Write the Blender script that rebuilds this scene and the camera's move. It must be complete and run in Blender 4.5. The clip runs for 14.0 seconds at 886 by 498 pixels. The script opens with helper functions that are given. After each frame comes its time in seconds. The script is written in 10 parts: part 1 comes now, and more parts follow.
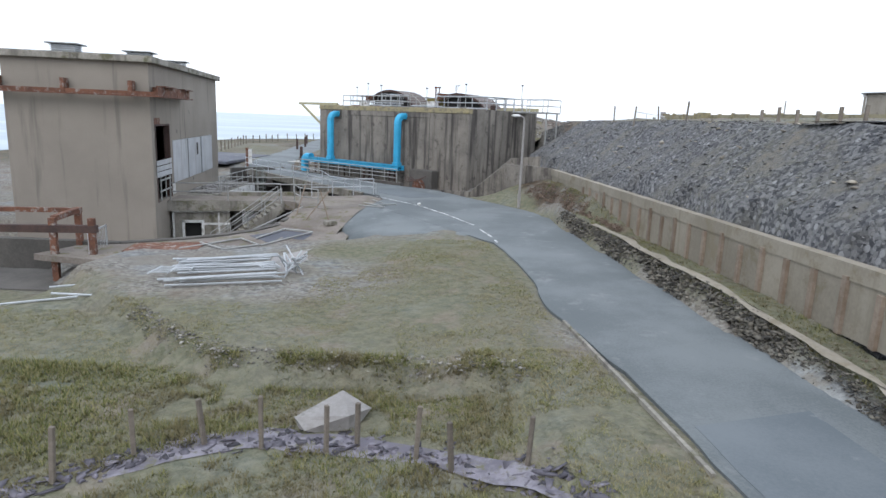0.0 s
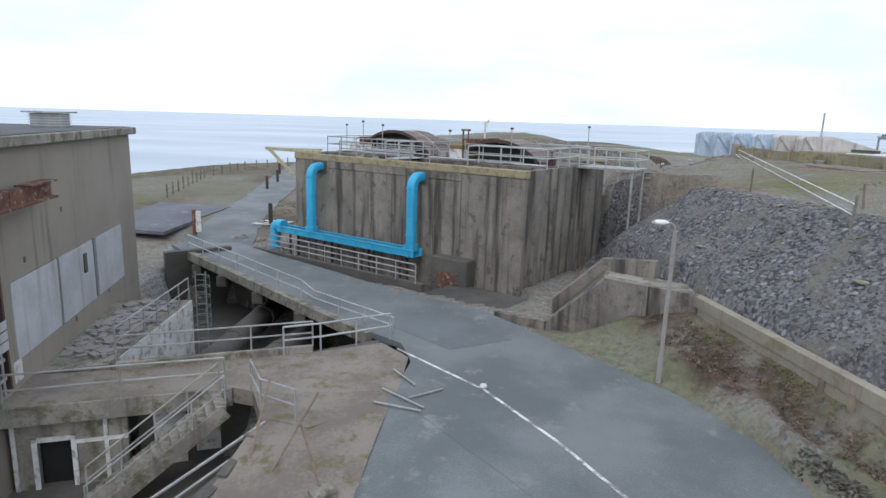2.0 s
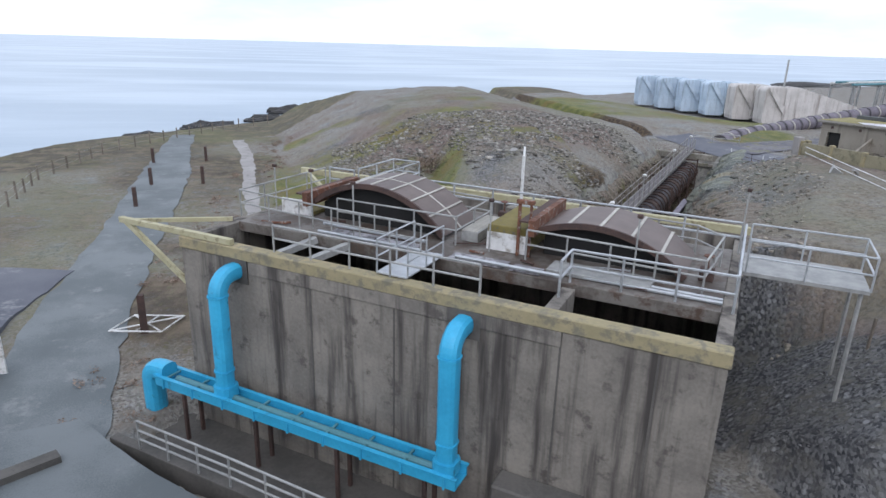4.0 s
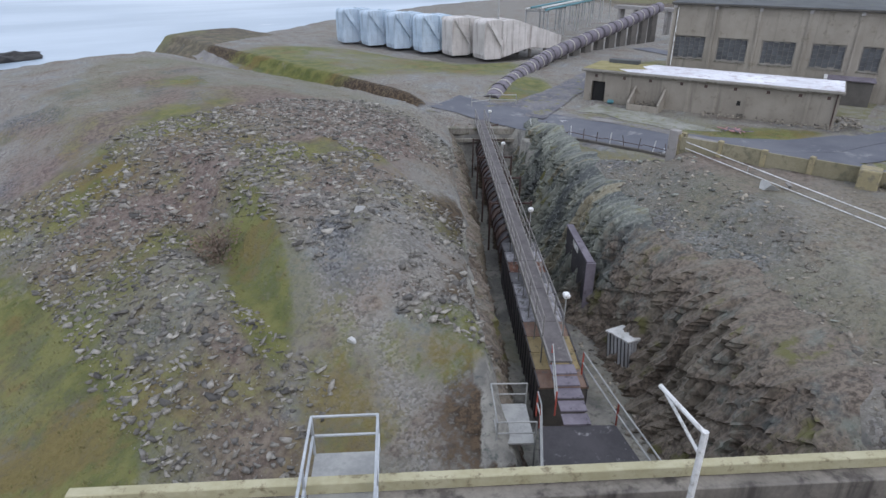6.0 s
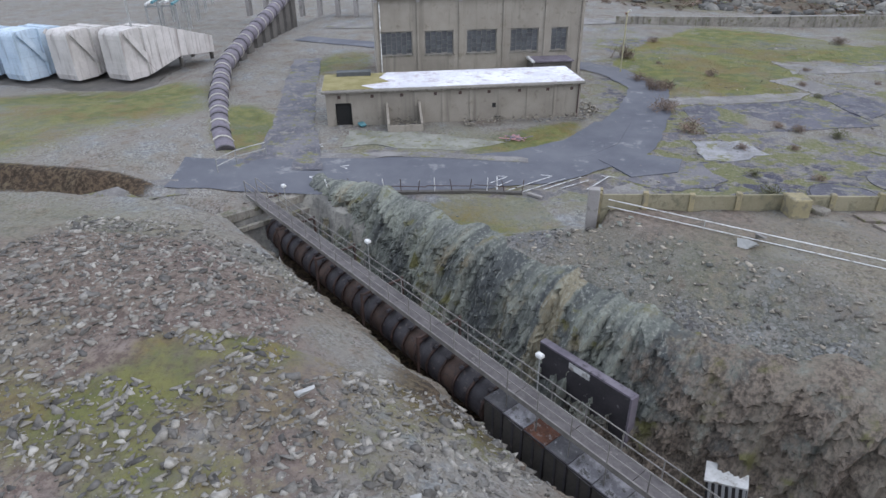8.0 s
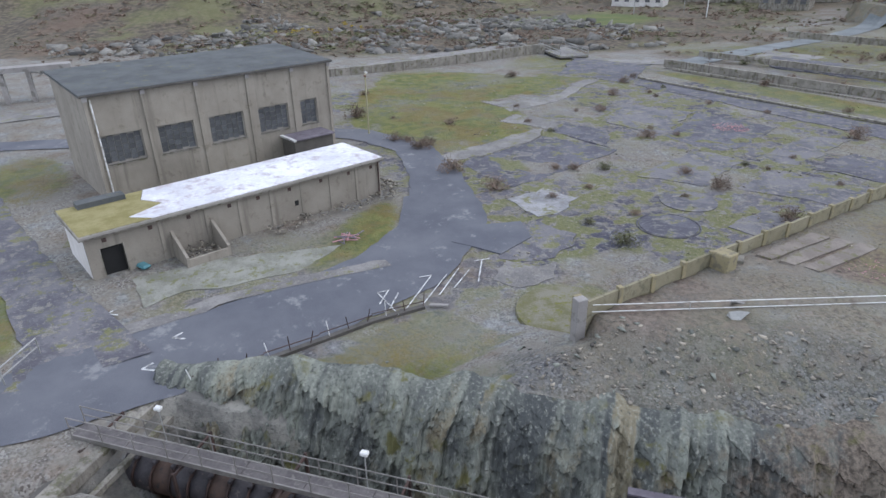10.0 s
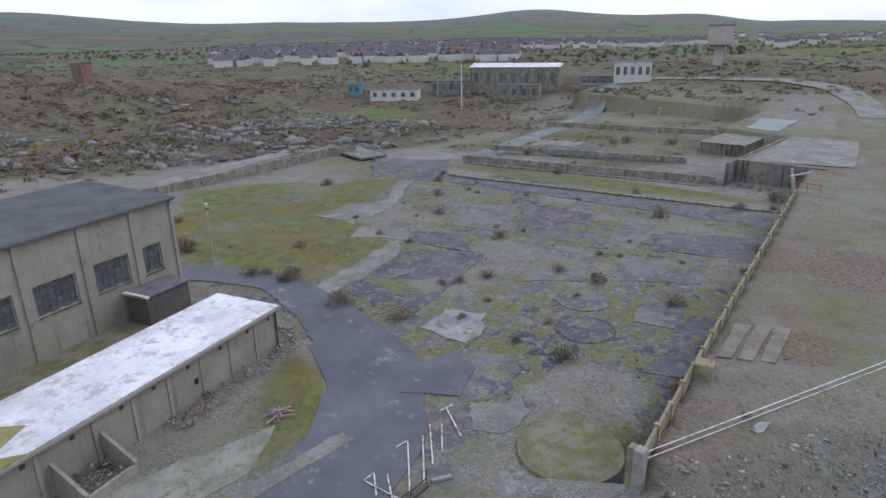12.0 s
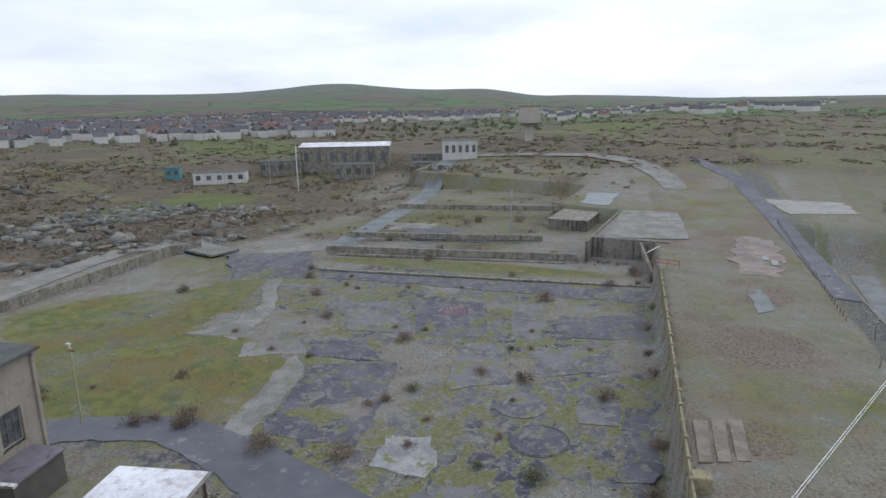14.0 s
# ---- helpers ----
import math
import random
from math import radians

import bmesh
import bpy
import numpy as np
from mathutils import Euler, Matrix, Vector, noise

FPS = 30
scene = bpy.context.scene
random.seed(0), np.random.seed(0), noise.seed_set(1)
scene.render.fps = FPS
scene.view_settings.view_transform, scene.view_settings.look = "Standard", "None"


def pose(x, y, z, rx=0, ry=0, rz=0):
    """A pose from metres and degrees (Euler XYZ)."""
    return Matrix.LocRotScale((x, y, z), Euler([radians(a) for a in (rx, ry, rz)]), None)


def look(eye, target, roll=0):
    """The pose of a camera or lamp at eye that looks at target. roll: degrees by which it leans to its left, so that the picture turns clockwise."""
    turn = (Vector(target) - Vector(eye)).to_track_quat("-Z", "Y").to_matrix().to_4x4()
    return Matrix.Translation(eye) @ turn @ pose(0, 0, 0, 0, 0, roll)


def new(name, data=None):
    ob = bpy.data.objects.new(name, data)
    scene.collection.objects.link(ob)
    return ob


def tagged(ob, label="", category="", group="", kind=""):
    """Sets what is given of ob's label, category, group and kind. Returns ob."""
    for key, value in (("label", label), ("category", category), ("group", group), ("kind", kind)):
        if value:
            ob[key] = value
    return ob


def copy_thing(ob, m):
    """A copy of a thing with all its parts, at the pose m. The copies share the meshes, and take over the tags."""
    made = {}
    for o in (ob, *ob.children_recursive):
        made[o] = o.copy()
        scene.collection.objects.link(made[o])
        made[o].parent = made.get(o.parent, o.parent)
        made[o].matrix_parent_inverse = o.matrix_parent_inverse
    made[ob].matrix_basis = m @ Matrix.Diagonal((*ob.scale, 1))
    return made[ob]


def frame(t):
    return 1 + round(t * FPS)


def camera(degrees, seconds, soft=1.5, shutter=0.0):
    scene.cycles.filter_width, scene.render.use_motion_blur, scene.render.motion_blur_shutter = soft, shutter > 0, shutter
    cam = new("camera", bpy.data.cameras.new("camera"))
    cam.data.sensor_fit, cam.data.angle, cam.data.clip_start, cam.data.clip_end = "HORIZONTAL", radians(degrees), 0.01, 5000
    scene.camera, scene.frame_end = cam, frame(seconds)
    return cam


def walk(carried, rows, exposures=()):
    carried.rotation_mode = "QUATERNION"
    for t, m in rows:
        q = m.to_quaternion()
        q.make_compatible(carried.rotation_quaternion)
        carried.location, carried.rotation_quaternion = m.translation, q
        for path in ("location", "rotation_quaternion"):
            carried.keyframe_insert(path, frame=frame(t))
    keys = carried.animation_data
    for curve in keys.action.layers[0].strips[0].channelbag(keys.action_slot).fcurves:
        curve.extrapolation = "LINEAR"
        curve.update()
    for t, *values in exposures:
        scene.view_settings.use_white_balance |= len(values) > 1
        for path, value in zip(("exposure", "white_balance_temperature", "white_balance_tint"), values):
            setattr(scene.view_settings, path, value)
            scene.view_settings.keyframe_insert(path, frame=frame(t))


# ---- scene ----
cam = camera(70.57, 14.0)

PATH = [
    (0, (0.00, 0.00, 5.40), (0.00, 19.58, 1.34), 2.26),
    (0.5, (-0.84, 4.72, 5.91), (-0.68, 24.31, 1.88), 2.14),
    (1, (-1.79, 9.52, 6.73), (-1.56, 29.12, 2.73), 2.11),
    (1.5, (-2.88, 14.28, 7.75), (-2.23, 33.87, 3.75), 2.00),
    (2, (-3.81, 19.09, 9.01), (-3.11, 38.65, 4.90), 1.71),
    (2.2, (-4.19, 21.18, 9.34), (-3.52, 40.75, 5.26), 1.78),
    (2.5, (-4.79, 24.33, 9.92), (-4.04, 43.88, 5.77), 1.81),
    (3, (-5.89, 29.84, 11.00), (-4.55, 49.25, 6.38), 1.79),
    (3.5, (-6.99, 35.42, 12.13), (-4.55, 54.53, 6.76), 1.71),
    (4, (-7.94, 40.79, 13.22), (-4.02, 59.38, 6.96), 1.62),
    (4.3, (-8.38, 43.81, 13.82), (-3.43, 61.95, 7.02), 1.56),
    (4.5, (-8.64, 45.66, 14.20), (-3.06, 63.49, 7.07), 1.56),
    (5, (-9.15, 51.15, 15.14), (-1.38, 67.73, 7.12), 1.29),
    (5.5, (-9.44, 56.66, 16.04), (0.58, 71.92, 7.88), 0.78),
    (6, (-9.32, 62.21, 16.96), (2.86, 75.63, 8.49), 0.50),
    (6.5, (-8.80, 67.75, 17.83), (5.18, 78.97, 8.97), 0.16),
    (7, (-7.96, 73.06, 18.72), (7.47, 81.81, 9.47), -0.14),
    (7.5, (-6.63, 78.20, 19.61), (9.93, 84.23, 10.16), -0.41),
    (7.7, (-5.97, 80.27, 20.00), (10.95, 85.18, 10.53), -0.47),
    (8, (-4.92, 83.24, 20.52), (12.37, 86.46, 11.00), -0.56),
    (8.5, (-2.78, 87.67, 21.18), (14.80, 88.08, 11.67), -0.69),
    (9, (-0.27, 91.50, 21.73), (17.23, 89.20, 12.34), -0.80),
    (9.5, (2.49, 94.79, 22.33), (19.61, 89.95, 13.19), -0.92),
    (9.8, (4.23, 96.53, 22.78), (21.00, 90.28, 13.86), -1.01),
    (10, (5.40, 97.66, 23.12), (21.88, 90.48, 14.36), -1.10),
    (10.5, (8.27, 100.28, 23.86), (23.90, 90.97, 15.57), -1.14),
    (11, (11.15, 102.54, 24.61), (25.87, 91.41, 16.89), -1.06),
    (11.5, (14.02, 104.30, 25.46), (27.78, 91.66, 18.32), -1.01),
    (12, (16.98, 105.51, 26.20), (29.77, 91.60, 19.66), -1.02),
    (12.5, (19.74, 106.48, 27.08), (31.36, 91.33, 21.13), -1.13),
    (13, (22.53, 107.05, 27.90), (32.53, 90.58, 22.55), -1.12),
    (13.5, (25.24, 107.35, 28.67), (33.88, 89.95, 23.91), -1.03),
    (14, (27.70, 107.50, 29.42), (35.95, 89.87, 24.83), -0.92),
]
EXPOSURES = [(0.0, 0.6, 6400, 12), (1.0, 0.55, 6400, 12), (2.2, 0.35, 6400, 12), (4.5, 0.4, 6250, 15), (5.5, 0.25, 6250, 15), (7.5, 0.45, 6250, 15), (10.0, 0.46, 6200, 15), (12.0, 0.1, 6200, 15), (13.0, 0.06, 6300, 14), (14.0, 0.08, 6450, 12)]
walk(cam, [(t, look(eye, target, roll)) for t, eye, target, roll in PATH], EXPOSURES)

# ---- world, sun, exposure ----
world = bpy.data.worlds.new("overcast_sky")
scene.world = world
world.use_nodes = True
wn = world.node_tree
wn.nodes.clear()
w_out = wn.nodes.new("ShaderNodeOutputWorld")
w_bg = wn.nodes.new("ShaderNodeBackground")
w_sky = wn.nodes.new("ShaderNodeTexSky")
w_sky.sky_type = "NISHITA"
w_sky.sun_disc = False
w_sky.sun_elevation = radians(43)
w_sky.sun_rotation = radians(198)
w_sky.air_density, w_sky.dust_density, w_sky.ozone_density = 1.0, 2.0, 1.5
w_co = wn.nodes.new("ShaderNodeTexCoord")
w_map = wn.nodes.new("ShaderNodeMapping")
w_map.inputs["Scale"].default_value = (1.2, 1.2, 5.0)
w_noise = wn.nodes.new("ShaderNodeTexNoise")
w_noise.inputs["Scale"].default_value = 2.2
w_noise.inputs["Detail"].default_value = 7
w_noise.inputs["Roughness"].default_value = 0.55
w_ramp = wn.nodes.new("ShaderNodeValToRGB")
w_ramp.color_ramp.elements[0].position, w_ramp.color_ramp.elements[0].color = 0.36, (6.9, 7.9, 9.2, 1)
w_ramp.color_ramp.elements[1].position, w_ramp.color_ramp.elements[1].color = 0.60, (9.3, 10.0, 10.7, 1)
w_mix = wn.nodes.new("ShaderNodeMix")
w_mix.data_type = "RGBA"
w_mix.inputs["Factor"].default_value = 0.88
wn.links.new(w_co.outputs["Generated"], w_map.inputs["Vector"])
wn.links.new(w_map.outputs["Vector"], w_noise.inputs["Vector"])
wn.links.new(w_noise.outputs["Fac"], w_ramp.inputs["Fac"])
wn.links.new(w_sky.outputs["Color"], w_mix.inputs["A"])
wn.links.new(w_ramp.outputs["Color"], w_mix.inputs["B"])
wn.links.new(w_mix.outputs["Result"], w_bg.inputs["Color"])
w_bg.inputs["Strength"].default_value = 0.105
wn.links.new(w_bg.outputs["Background"], w_out.inputs["Surface"])

sun = new("sun", bpy.data.lights.new("sun", "SUN"))
sun.data.energy = 0.7
sun.data.angle = radians(40)
sun.data.color = (1.0, 0.98, 0.95)
sun.matrix_world = look((-30, -90, 90), (0, 0, 0))


# ---- materials ----
def nd(t, kind, **kw):
    n = t.nodes.new(kind)
    for k, v in kw.items():
        n.inputs[k].default_value = v
    return n


def mixc(t, fac, a, b, blend="MIX"):
    """Colour mix; fac, a and b are sockets or values."""
    m = t.nodes.new("ShaderNodeMix")
    m.data_type, m.blend_type = "RGBA", blend
    for sock, val in ((m.inputs["Factor"], fac), (m.inputs["A"], a), (m.inputs["B"], b)):
        if isinstance(val, bpy.types.NodeSocket):
            t.links.new(val, sock)
        elif isinstance(val, (tuple, list)):
            sock.default_value = (*val[:3], 1)
        else:
            sock.default_value = val
    return m.outputs["Result"]


def band(t, sock, lo, hi):
    """A value rising from 0 at lo to 1 at hi."""
    m = t.nodes.new("ShaderNodeMapRange")
    m.interpolation_type = "SMOOTHSTEP"
    t.links.new(sock, m.inputs["Value"])
    m.inputs["From Min"].default_value, m.inputs["From Max"].default_value = lo, hi
    return m.outputs["Result"]


def math2(t, op, a, b):
    m = t.nodes.new("ShaderNodeMath")
    m.operation = op
    for i, val in enumerate((a, b)):
        if isinstance(val, bpy.types.NodeSocket):
            t.links.new(val, m.inputs[i])
        else:
            m.inputs[i].default_value = val
    return m.outputs[0]


def noise_of(t, scale, detail=5, rough=0.55, stretch=None, coord="Object"):
    co = t.nodes.new("ShaderNodeTexCoord")
    mp = t.nodes.new("ShaderNodeMapping")
    if stretch:
        mp.inputs["Scale"].default_value = stretch
    n = nd(t, "ShaderNodeTexNoise", Scale=scale, Detail=detail, Roughness=rough)
    t.links.new(co.outputs[coord], mp.inputs["Vector"])
    t.links.new(mp.outputs["Vector"], n.inputs["Vector"])
    return n.outputs["Fac"]


def material(name, a, b, rough=0.85, metal=0.0, big=0.6, fine=14.0, bump=0.25, stain=None, streak=None, spread=0.25, tint=0.08, lo=0.35, hi=0.65):
    """Two colours mixed by coarse and fine noise, with optional stains (colour, amount) and vertical streaks (colour, amount)."""
    mt = bpy.data.materials.new(name)
    mt.use_nodes = True
    t = mt.node_tree
    p = t.nodes["Principled BSDF"]
    n1 = noise_of(t, big, 6, 0.6)
    n2 = noise_of(t, fine, 6, 0.65)
    mixf = math2(t, "ADD", math2(t, "MULTIPLY", n1, 0.65), math2(t, "MULTIPLY", n2, 0.35))
    col = mixc(t, band(t, mixf, lo, hi), a, b)
    if stain:
        n3 = noise_of(t, big * 2.3 + 0.17, 8, 0.7)
        col = mixc(t, band(t, n3, 0.62 - stain[1] * 0.3, 0.72 - stain[1] * 0.2), col, stain[0])
    if streak:
        n4 = noise_of(t, 1.0, 5, 0.6, (1.6, 1.6, 0.12))
        col = mixc(t, band(t, n4, 0.60 - streak[1] * 0.3, 0.78 - streak[1] * 0.2), col, streak[0])
    info = t.nodes.new("ShaderNodeObjectInfo")
    hsv = t.nodes.new("ShaderNodeHueSaturation")
    t.links.new(col, hsv.inputs["Color"])
    t.links.new(math2(t, "ADD", math2(t, "MULTIPLY", info.outputs["Random"], 2 * tint), 1 - tint), hsv.inputs["Value"])
    t.links.new(hsv.outputs["Color"], p.inputs["Base Color"])
    rg = math2(t, "ADD", math2(t, "MULTIPLY", n2, spread), rough - spread / 2)
    t.links.new(rg, p.inputs["Roughness"])
    p.inputs["Metallic"].default_value = metal
    if bump:
        bp = nd(t, "ShaderNodeBump", Strength=bump, Distance=0.03)
        t.links.new(mixf, bp.inputs["Height"])
        t.links.new(bp.outputs["Normal"], p.inputs["Normal"])
    return mt


M_TANK = material("stained_tank_concrete", (0.15, 0.136, 0.12), (0.255, 0.232, 0.2), 0.9, big=0.5, fine=9, stain=((0.1, 0.088, 0.078), 0.3), streak=((0.055, 0.048, 0.044), 0.5))
M_RENDER = material("grey_brown_render", (0.235, 0.208, 0.178), (0.29, 0.257, 0.22), 0.95, big=0.25, fine=18, bump=0.12, streak=((0.17, 0.15, 0.13), 0.18))
M_BUFF = material("buff_concrete_render", (0.245, 0.22, 0.185), (0.325, 0.295, 0.25), 0.95, big=0.35, fine=10, stain=((0.2, 0.175, 0.14), 0.25), streak=((0.2, 0.18, 0.15), 0.25))
M_CONC = material("weathered_concrete", (0.2, 0.186, 0.16), (0.3, 0.28, 0.245), 0.92, big=0.6, fine=10, stain=((0.12, 0.115, 0.07), 0.42), streak=((0.1, 0.09, 0.078), 0.35), lo=0.42, hi=0.58)
# Dark concrete; also the shaded copy of grey concrete for pits and undersides.
M_CONC_DARK = material("dark_and_shaded_concrete", (0.07, 0.066, 0.06), (0.12, 0.11, 0.1), 0.85, big=0.5, fine=8)
M_COPING = material("lichened_coping", (0.25, 0.22, 0.13), (0.32, 0.27, 0.16), 0.95, big=0.8, fine=10, stain=((0.17, 0.155, 0.115), 0.5))
M_WALLPANEL = material("mossy_wall_panel", (0.21, 0.188, 0.118), (0.285, 0.258, 0.178), 0.95, big=0.5, fine=10, stain=((0.15, 0.14, 0.095), 0.4))
M_RETAIN = material("retaining_wall_concrete", (0.21, 0.185, 0.145), (0.29, 0.26, 0.21), 0.92, big=0.4, fine=9, stain=((0.2, 0.17, 0.12), 0.3), streak=((0.19, 0.165, 0.12), 0.25))
M_BLUE = material("blue_painted_steel", (0.03, 0.33, 0.56), (0.045, 0.42, 0.68), 0.42, big=0.8, fine=7, bump=0.05, stain=((0.03, 0.22, 0.36), 0.12))
M_LADDER = material("grey_green_ladder_steel", (0.17, 0.19, 0.18), (0.26, 0.28, 0.26), 0.7, big=1.2, fine=8, bump=0.05)
M_TEAL = material("faded_teal_steel", (0.07, 0.2, 0.23), (0.1, 0.26, 0.3), 0.6, big=1.2, fine=8, bump=0.08)
M_RUST = material("rusted_steel", (0.10, 0.045, 0.03), (0.2, 0.09, 0.055), 0.85, 0.2, big=1.5, fine=12, stain=((0.3, 0.27, 0.25), 0.35))
M_RUSTDARK = material("dark_rusted_steel", (0.05, 0.035, 0.032), (0.1, 0.06, 0.05), 0.8, 0.2, big=1.4, fine=10)
M_GALV = material("galvanised_steel", (0.4, 0.42, 0.44), (0.55, 0.57, 0.59), 0.45, 0.55, big=1.5, fine=10, bump=0.06)
M_RAILGREY = material("weathered_grey_rail", (0.27, 0.275, 0.27), (0.4, 0.4, 0.385), 0.6, 0.3, big=1.6, fine=9, bump=0.06)
M_RAILYEL = material("faded_yellow_steel", (0.36, 0.33, 0.2), (0.45, 0.42, 0.28), 0.75, 0.0, big=1.3, fine=9, stain=((0.2, 0.17, 0.1), 0.3))
M_SHEET = material("pale_metal_sheet", (0.42, 0.43, 0.45), (0.54, 0.55, 0.57), 0.55, 0.2, big=0.7, fine=5, bump=0.08, streak=((0.36, 0.35, 0.34), 0.3))
M_WHITE = material("flaking_white_paint", (0.55, 0.55, 0.54), (0.75, 0.75, 0.74), 0.7, big=1.0, fine=6, stain=((0.3, 0.28, 0.25), 0.4))
M_BROWNSHEET = material("brown_cover_sheet", (0.105, 0.08, 0.072), (0.145, 0.112, 0.1), 0.55, big=0.8, fine=7, bump=0.05)
M_STRIP = material("pale_joint_strip", (0.36, 0.34, 0.3), (0.48, 0.46, 0.42), 0.7, big=2, fine=12)
M_MOSSROOF = material("moss_covered_plate", (0.15, 0.125, 0.04), (0.2, 0.165, 0.06), 1.0, big=1.5, fine=14, stain=((0.12, 0.11, 0.08), 0.3))
# Near-black for plates that paint the shade inside openings.
M_OPENINGSHADE = material("opening_shade_black", (0.012, 0.012, 0.012), (0.02, 0.02, 0.02), 0.95, bump=0)
M_ROOFFELT = material("dark_roof_felt", (0.06, 0.066, 0.07), (0.105, 0.112, 0.115), 0.9, big=0.4, fine=9, stain=((0.13, 0.13, 0.08), 0.2))
M_WHITEROOF = material("white_coated_roof", (0.5, 0.5, 0.54), (0.74, 0.75, 0.79), 0.75, big=0.28, fine=4, bump=0.08, stain=((0.42, 0.38, 0.41), 0.42))
M_ROOFMOSS = material("moss_on_flat_roof", (0.2, 0.175, 0.065), (0.3, 0.265, 0.13), 1.0, big=0.8, fine=9)
M_GLASSBLOCK = material("grimy_glass_block", (0.06, 0.065, 0.072), (0.13, 0.135, 0.14), 0.4, big=2.0, fine=9, bump=0.05, tint=0.3)
M_MULLION = material("concrete_mullion", (0.27, 0.25, 0.22), (0.34, 0.32, 0.29), 0.9)
M_TARMAC = material("worn_blue_grey_tarmac", (0.105, 0.121, 0.127), (0.17, 0.188, 0.194), 0.68, big=0.22, fine=16, bump=0.15, stain=((0.2, 0.213, 0.215), 0.2), lo=0.42, hi=0.6)
M_TARMACDARK = material("dark_tarmac", (0.085, 0.09, 0.112), (0.135, 0.14, 0.16), 0.88, big=0.2, fine=18, bump=0.12, stain=((0.21, 0.215, 0.225), 0.2))


def yard_material(name, a, b, pale, moss, drift):
    """An old yard floor: two tones, gravel drifts, moss patches, pale crumbs and dark damp spots."""
    mt = bpy.data.materials.new(name)
    mt.use_nodes = True
    t = mt.node_tree
    p = t.nodes["Principled BSDF"]
    n1, n2, n3, n4, n5 = noise_of(t, 0.3, 7, 0.65), noise_of(t, 1.1, 7, 0.68), noise_of(t, 4.5, 6, 0.7), noise_of(t, 0.55, 8, 0.7, (1.2, 0.9, 1)), noise_of(t, 14, 4, 0.7)
    col = mixc(t, band(t, n1, 0.4, 0.6), a, b)
    col = mixc(t, math2(t, "MULTIPLY", band(t, n2, 0.52, 0.6), drift), col, mixc(t, band(t, n5, 0.35, 0.65), (0.13, 0.122, 0.11), (0.27, 0.26, 0.24)))
    col = mixc(t, math2(t, "MULTIPLY", band(t, n4, 0.6 - 0.1 * moss, 0.68 - 0.1 * moss), 0.85), col, mixc(t, n3, (0.09, 0.1, 0.03), (0.2, 0.19, 0.07)))
    col = mixc(t, math2(t, "MULTIPLY", band(t, n3, 0.56, 0.64), 0.5), col, pale)
    col = mixc(t, math2(t, "MULTIPLY", band(t, n3, 0.42, 0.34), 0.5), col, (0.045, 0.044, 0.05))
    t.links.new(col, p.inputs["Base Color"])
    t.links.new(math2(t, "ADD", math2(t, "MULTIPLY", n2, 0.4), 0.62), p.inputs["Roughness"])
    bp = nd(t, "ShaderNodeBump", Strength=0.4, Distance=0.05)
    t.links.new(n3, bp.inputs["Height"])
    t.links.new(bp.outputs["Normal"], p.inputs["Normal"])
    return mt


M_YARDTAR = yard_material("broken_purple_tarmac", (0.06, 0.06, 0.08), (0.1, 0.098, 0.122), (0.2, 0.195, 0.2), 0.4, 0.7)
M_YARDTARMID = yard_material("weathered_grey_tarmac", (0.085, 0.083, 0.102), (0.15, 0.145, 0.158), (0.26, 0.255, 0.25), 0.7, 0.9)
M_YARDSLAB = yard_material("grimy_broken_concrete", (0.145, 0.138, 0.136), (0.23, 0.22, 0.213), (0.33, 0.32, 0.31), 0.6, 0.75)
M_BROKENPAD = yard_material("broken_pale_concrete", (0.19, 0.19, 0.2), (0.3, 0.3, 0.31), (0.42, 0.42, 0.43), 0.7, 0.5)
M_MOSSPAD = material("mossy_gravel", (0.13, 0.125, 0.06), (0.2, 0.19, 0.15), 0.98, big=0.7, fine=9, bump=0.5, stain=((0.14, 0.14, 0.03), 0.3), lo=0.42, hi=0.58)
M_DECK = material("wet_stained_deck", (0.075, 0.06, 0.05), (0.18, 0.165, 0.148), 0.6, big=0.7, fine=5, bump=0.2, stain=((0.085, 0.055, 0.04), 0.4), lo=0.4, hi=0.6)
M_RIB = material("stained_steel_rib", (0.17, 0.125, 0.09), (0.26, 0.21, 0.165), 0.85, big=1.5, fine=9, tint=0.15)
M_PUDDLE = material("rain_puddle", (0.1, 0.13, 0.14), (0.15, 0.18, 0.19), 0.4, big=0.3, fine=3, bump=0.0, spread=0.1)
M_REDMUD = material("reddish_wet_concrete", (0.1, 0.07, 0.066), (0.2, 0.15, 0.135), 0.6, big=0.3, fine=6, bump=0.15, stain=((0.24, 0.2, 0.18), 0.2), lo=0.42, hi=0.58)
M_LINE = material("worn_white_paint", (0.2, 0.2, 0.2), (0.6, 0.61, 0.61), 0.8, big=2, fine=5, lo=0.4, hi=0.55)
M_TARMACMID = material("damp_blue_grey_repair", (0.085, 0.102, 0.115), (0.135, 0.153, 0.165), 0.66, big=0.3, fine=14, bump=0.15, stain=((0.17, 0.185, 0.19), 0.15))
M_APRON = material("brown_concrete_apron", (0.155, 0.132, 0.115), (0.225, 0.197, 0.172), 0.9, big=0.5, fine=9, bump=0.3, stain=((0.125, 0.118, 0.06), 0.36), lo=0.42, hi=0.58)
M_SLAB = material("pale_old_concrete_slab", (0.25, 0.235, 0.225), (0.34, 0.325, 0.315), 0.92, big=0.3, fine=10, stain=((0.17, 0.165, 0.15), 0.3))
M_DUCTBLUE = material("pale_blue_clad_duct", (0.38, 0.48, 0.58), (0.52, 0.61, 0.7), 0.6, big=0.5, fine=5, bump=0.06, streak=((0.25, 0.31, 0.37), 0.3))
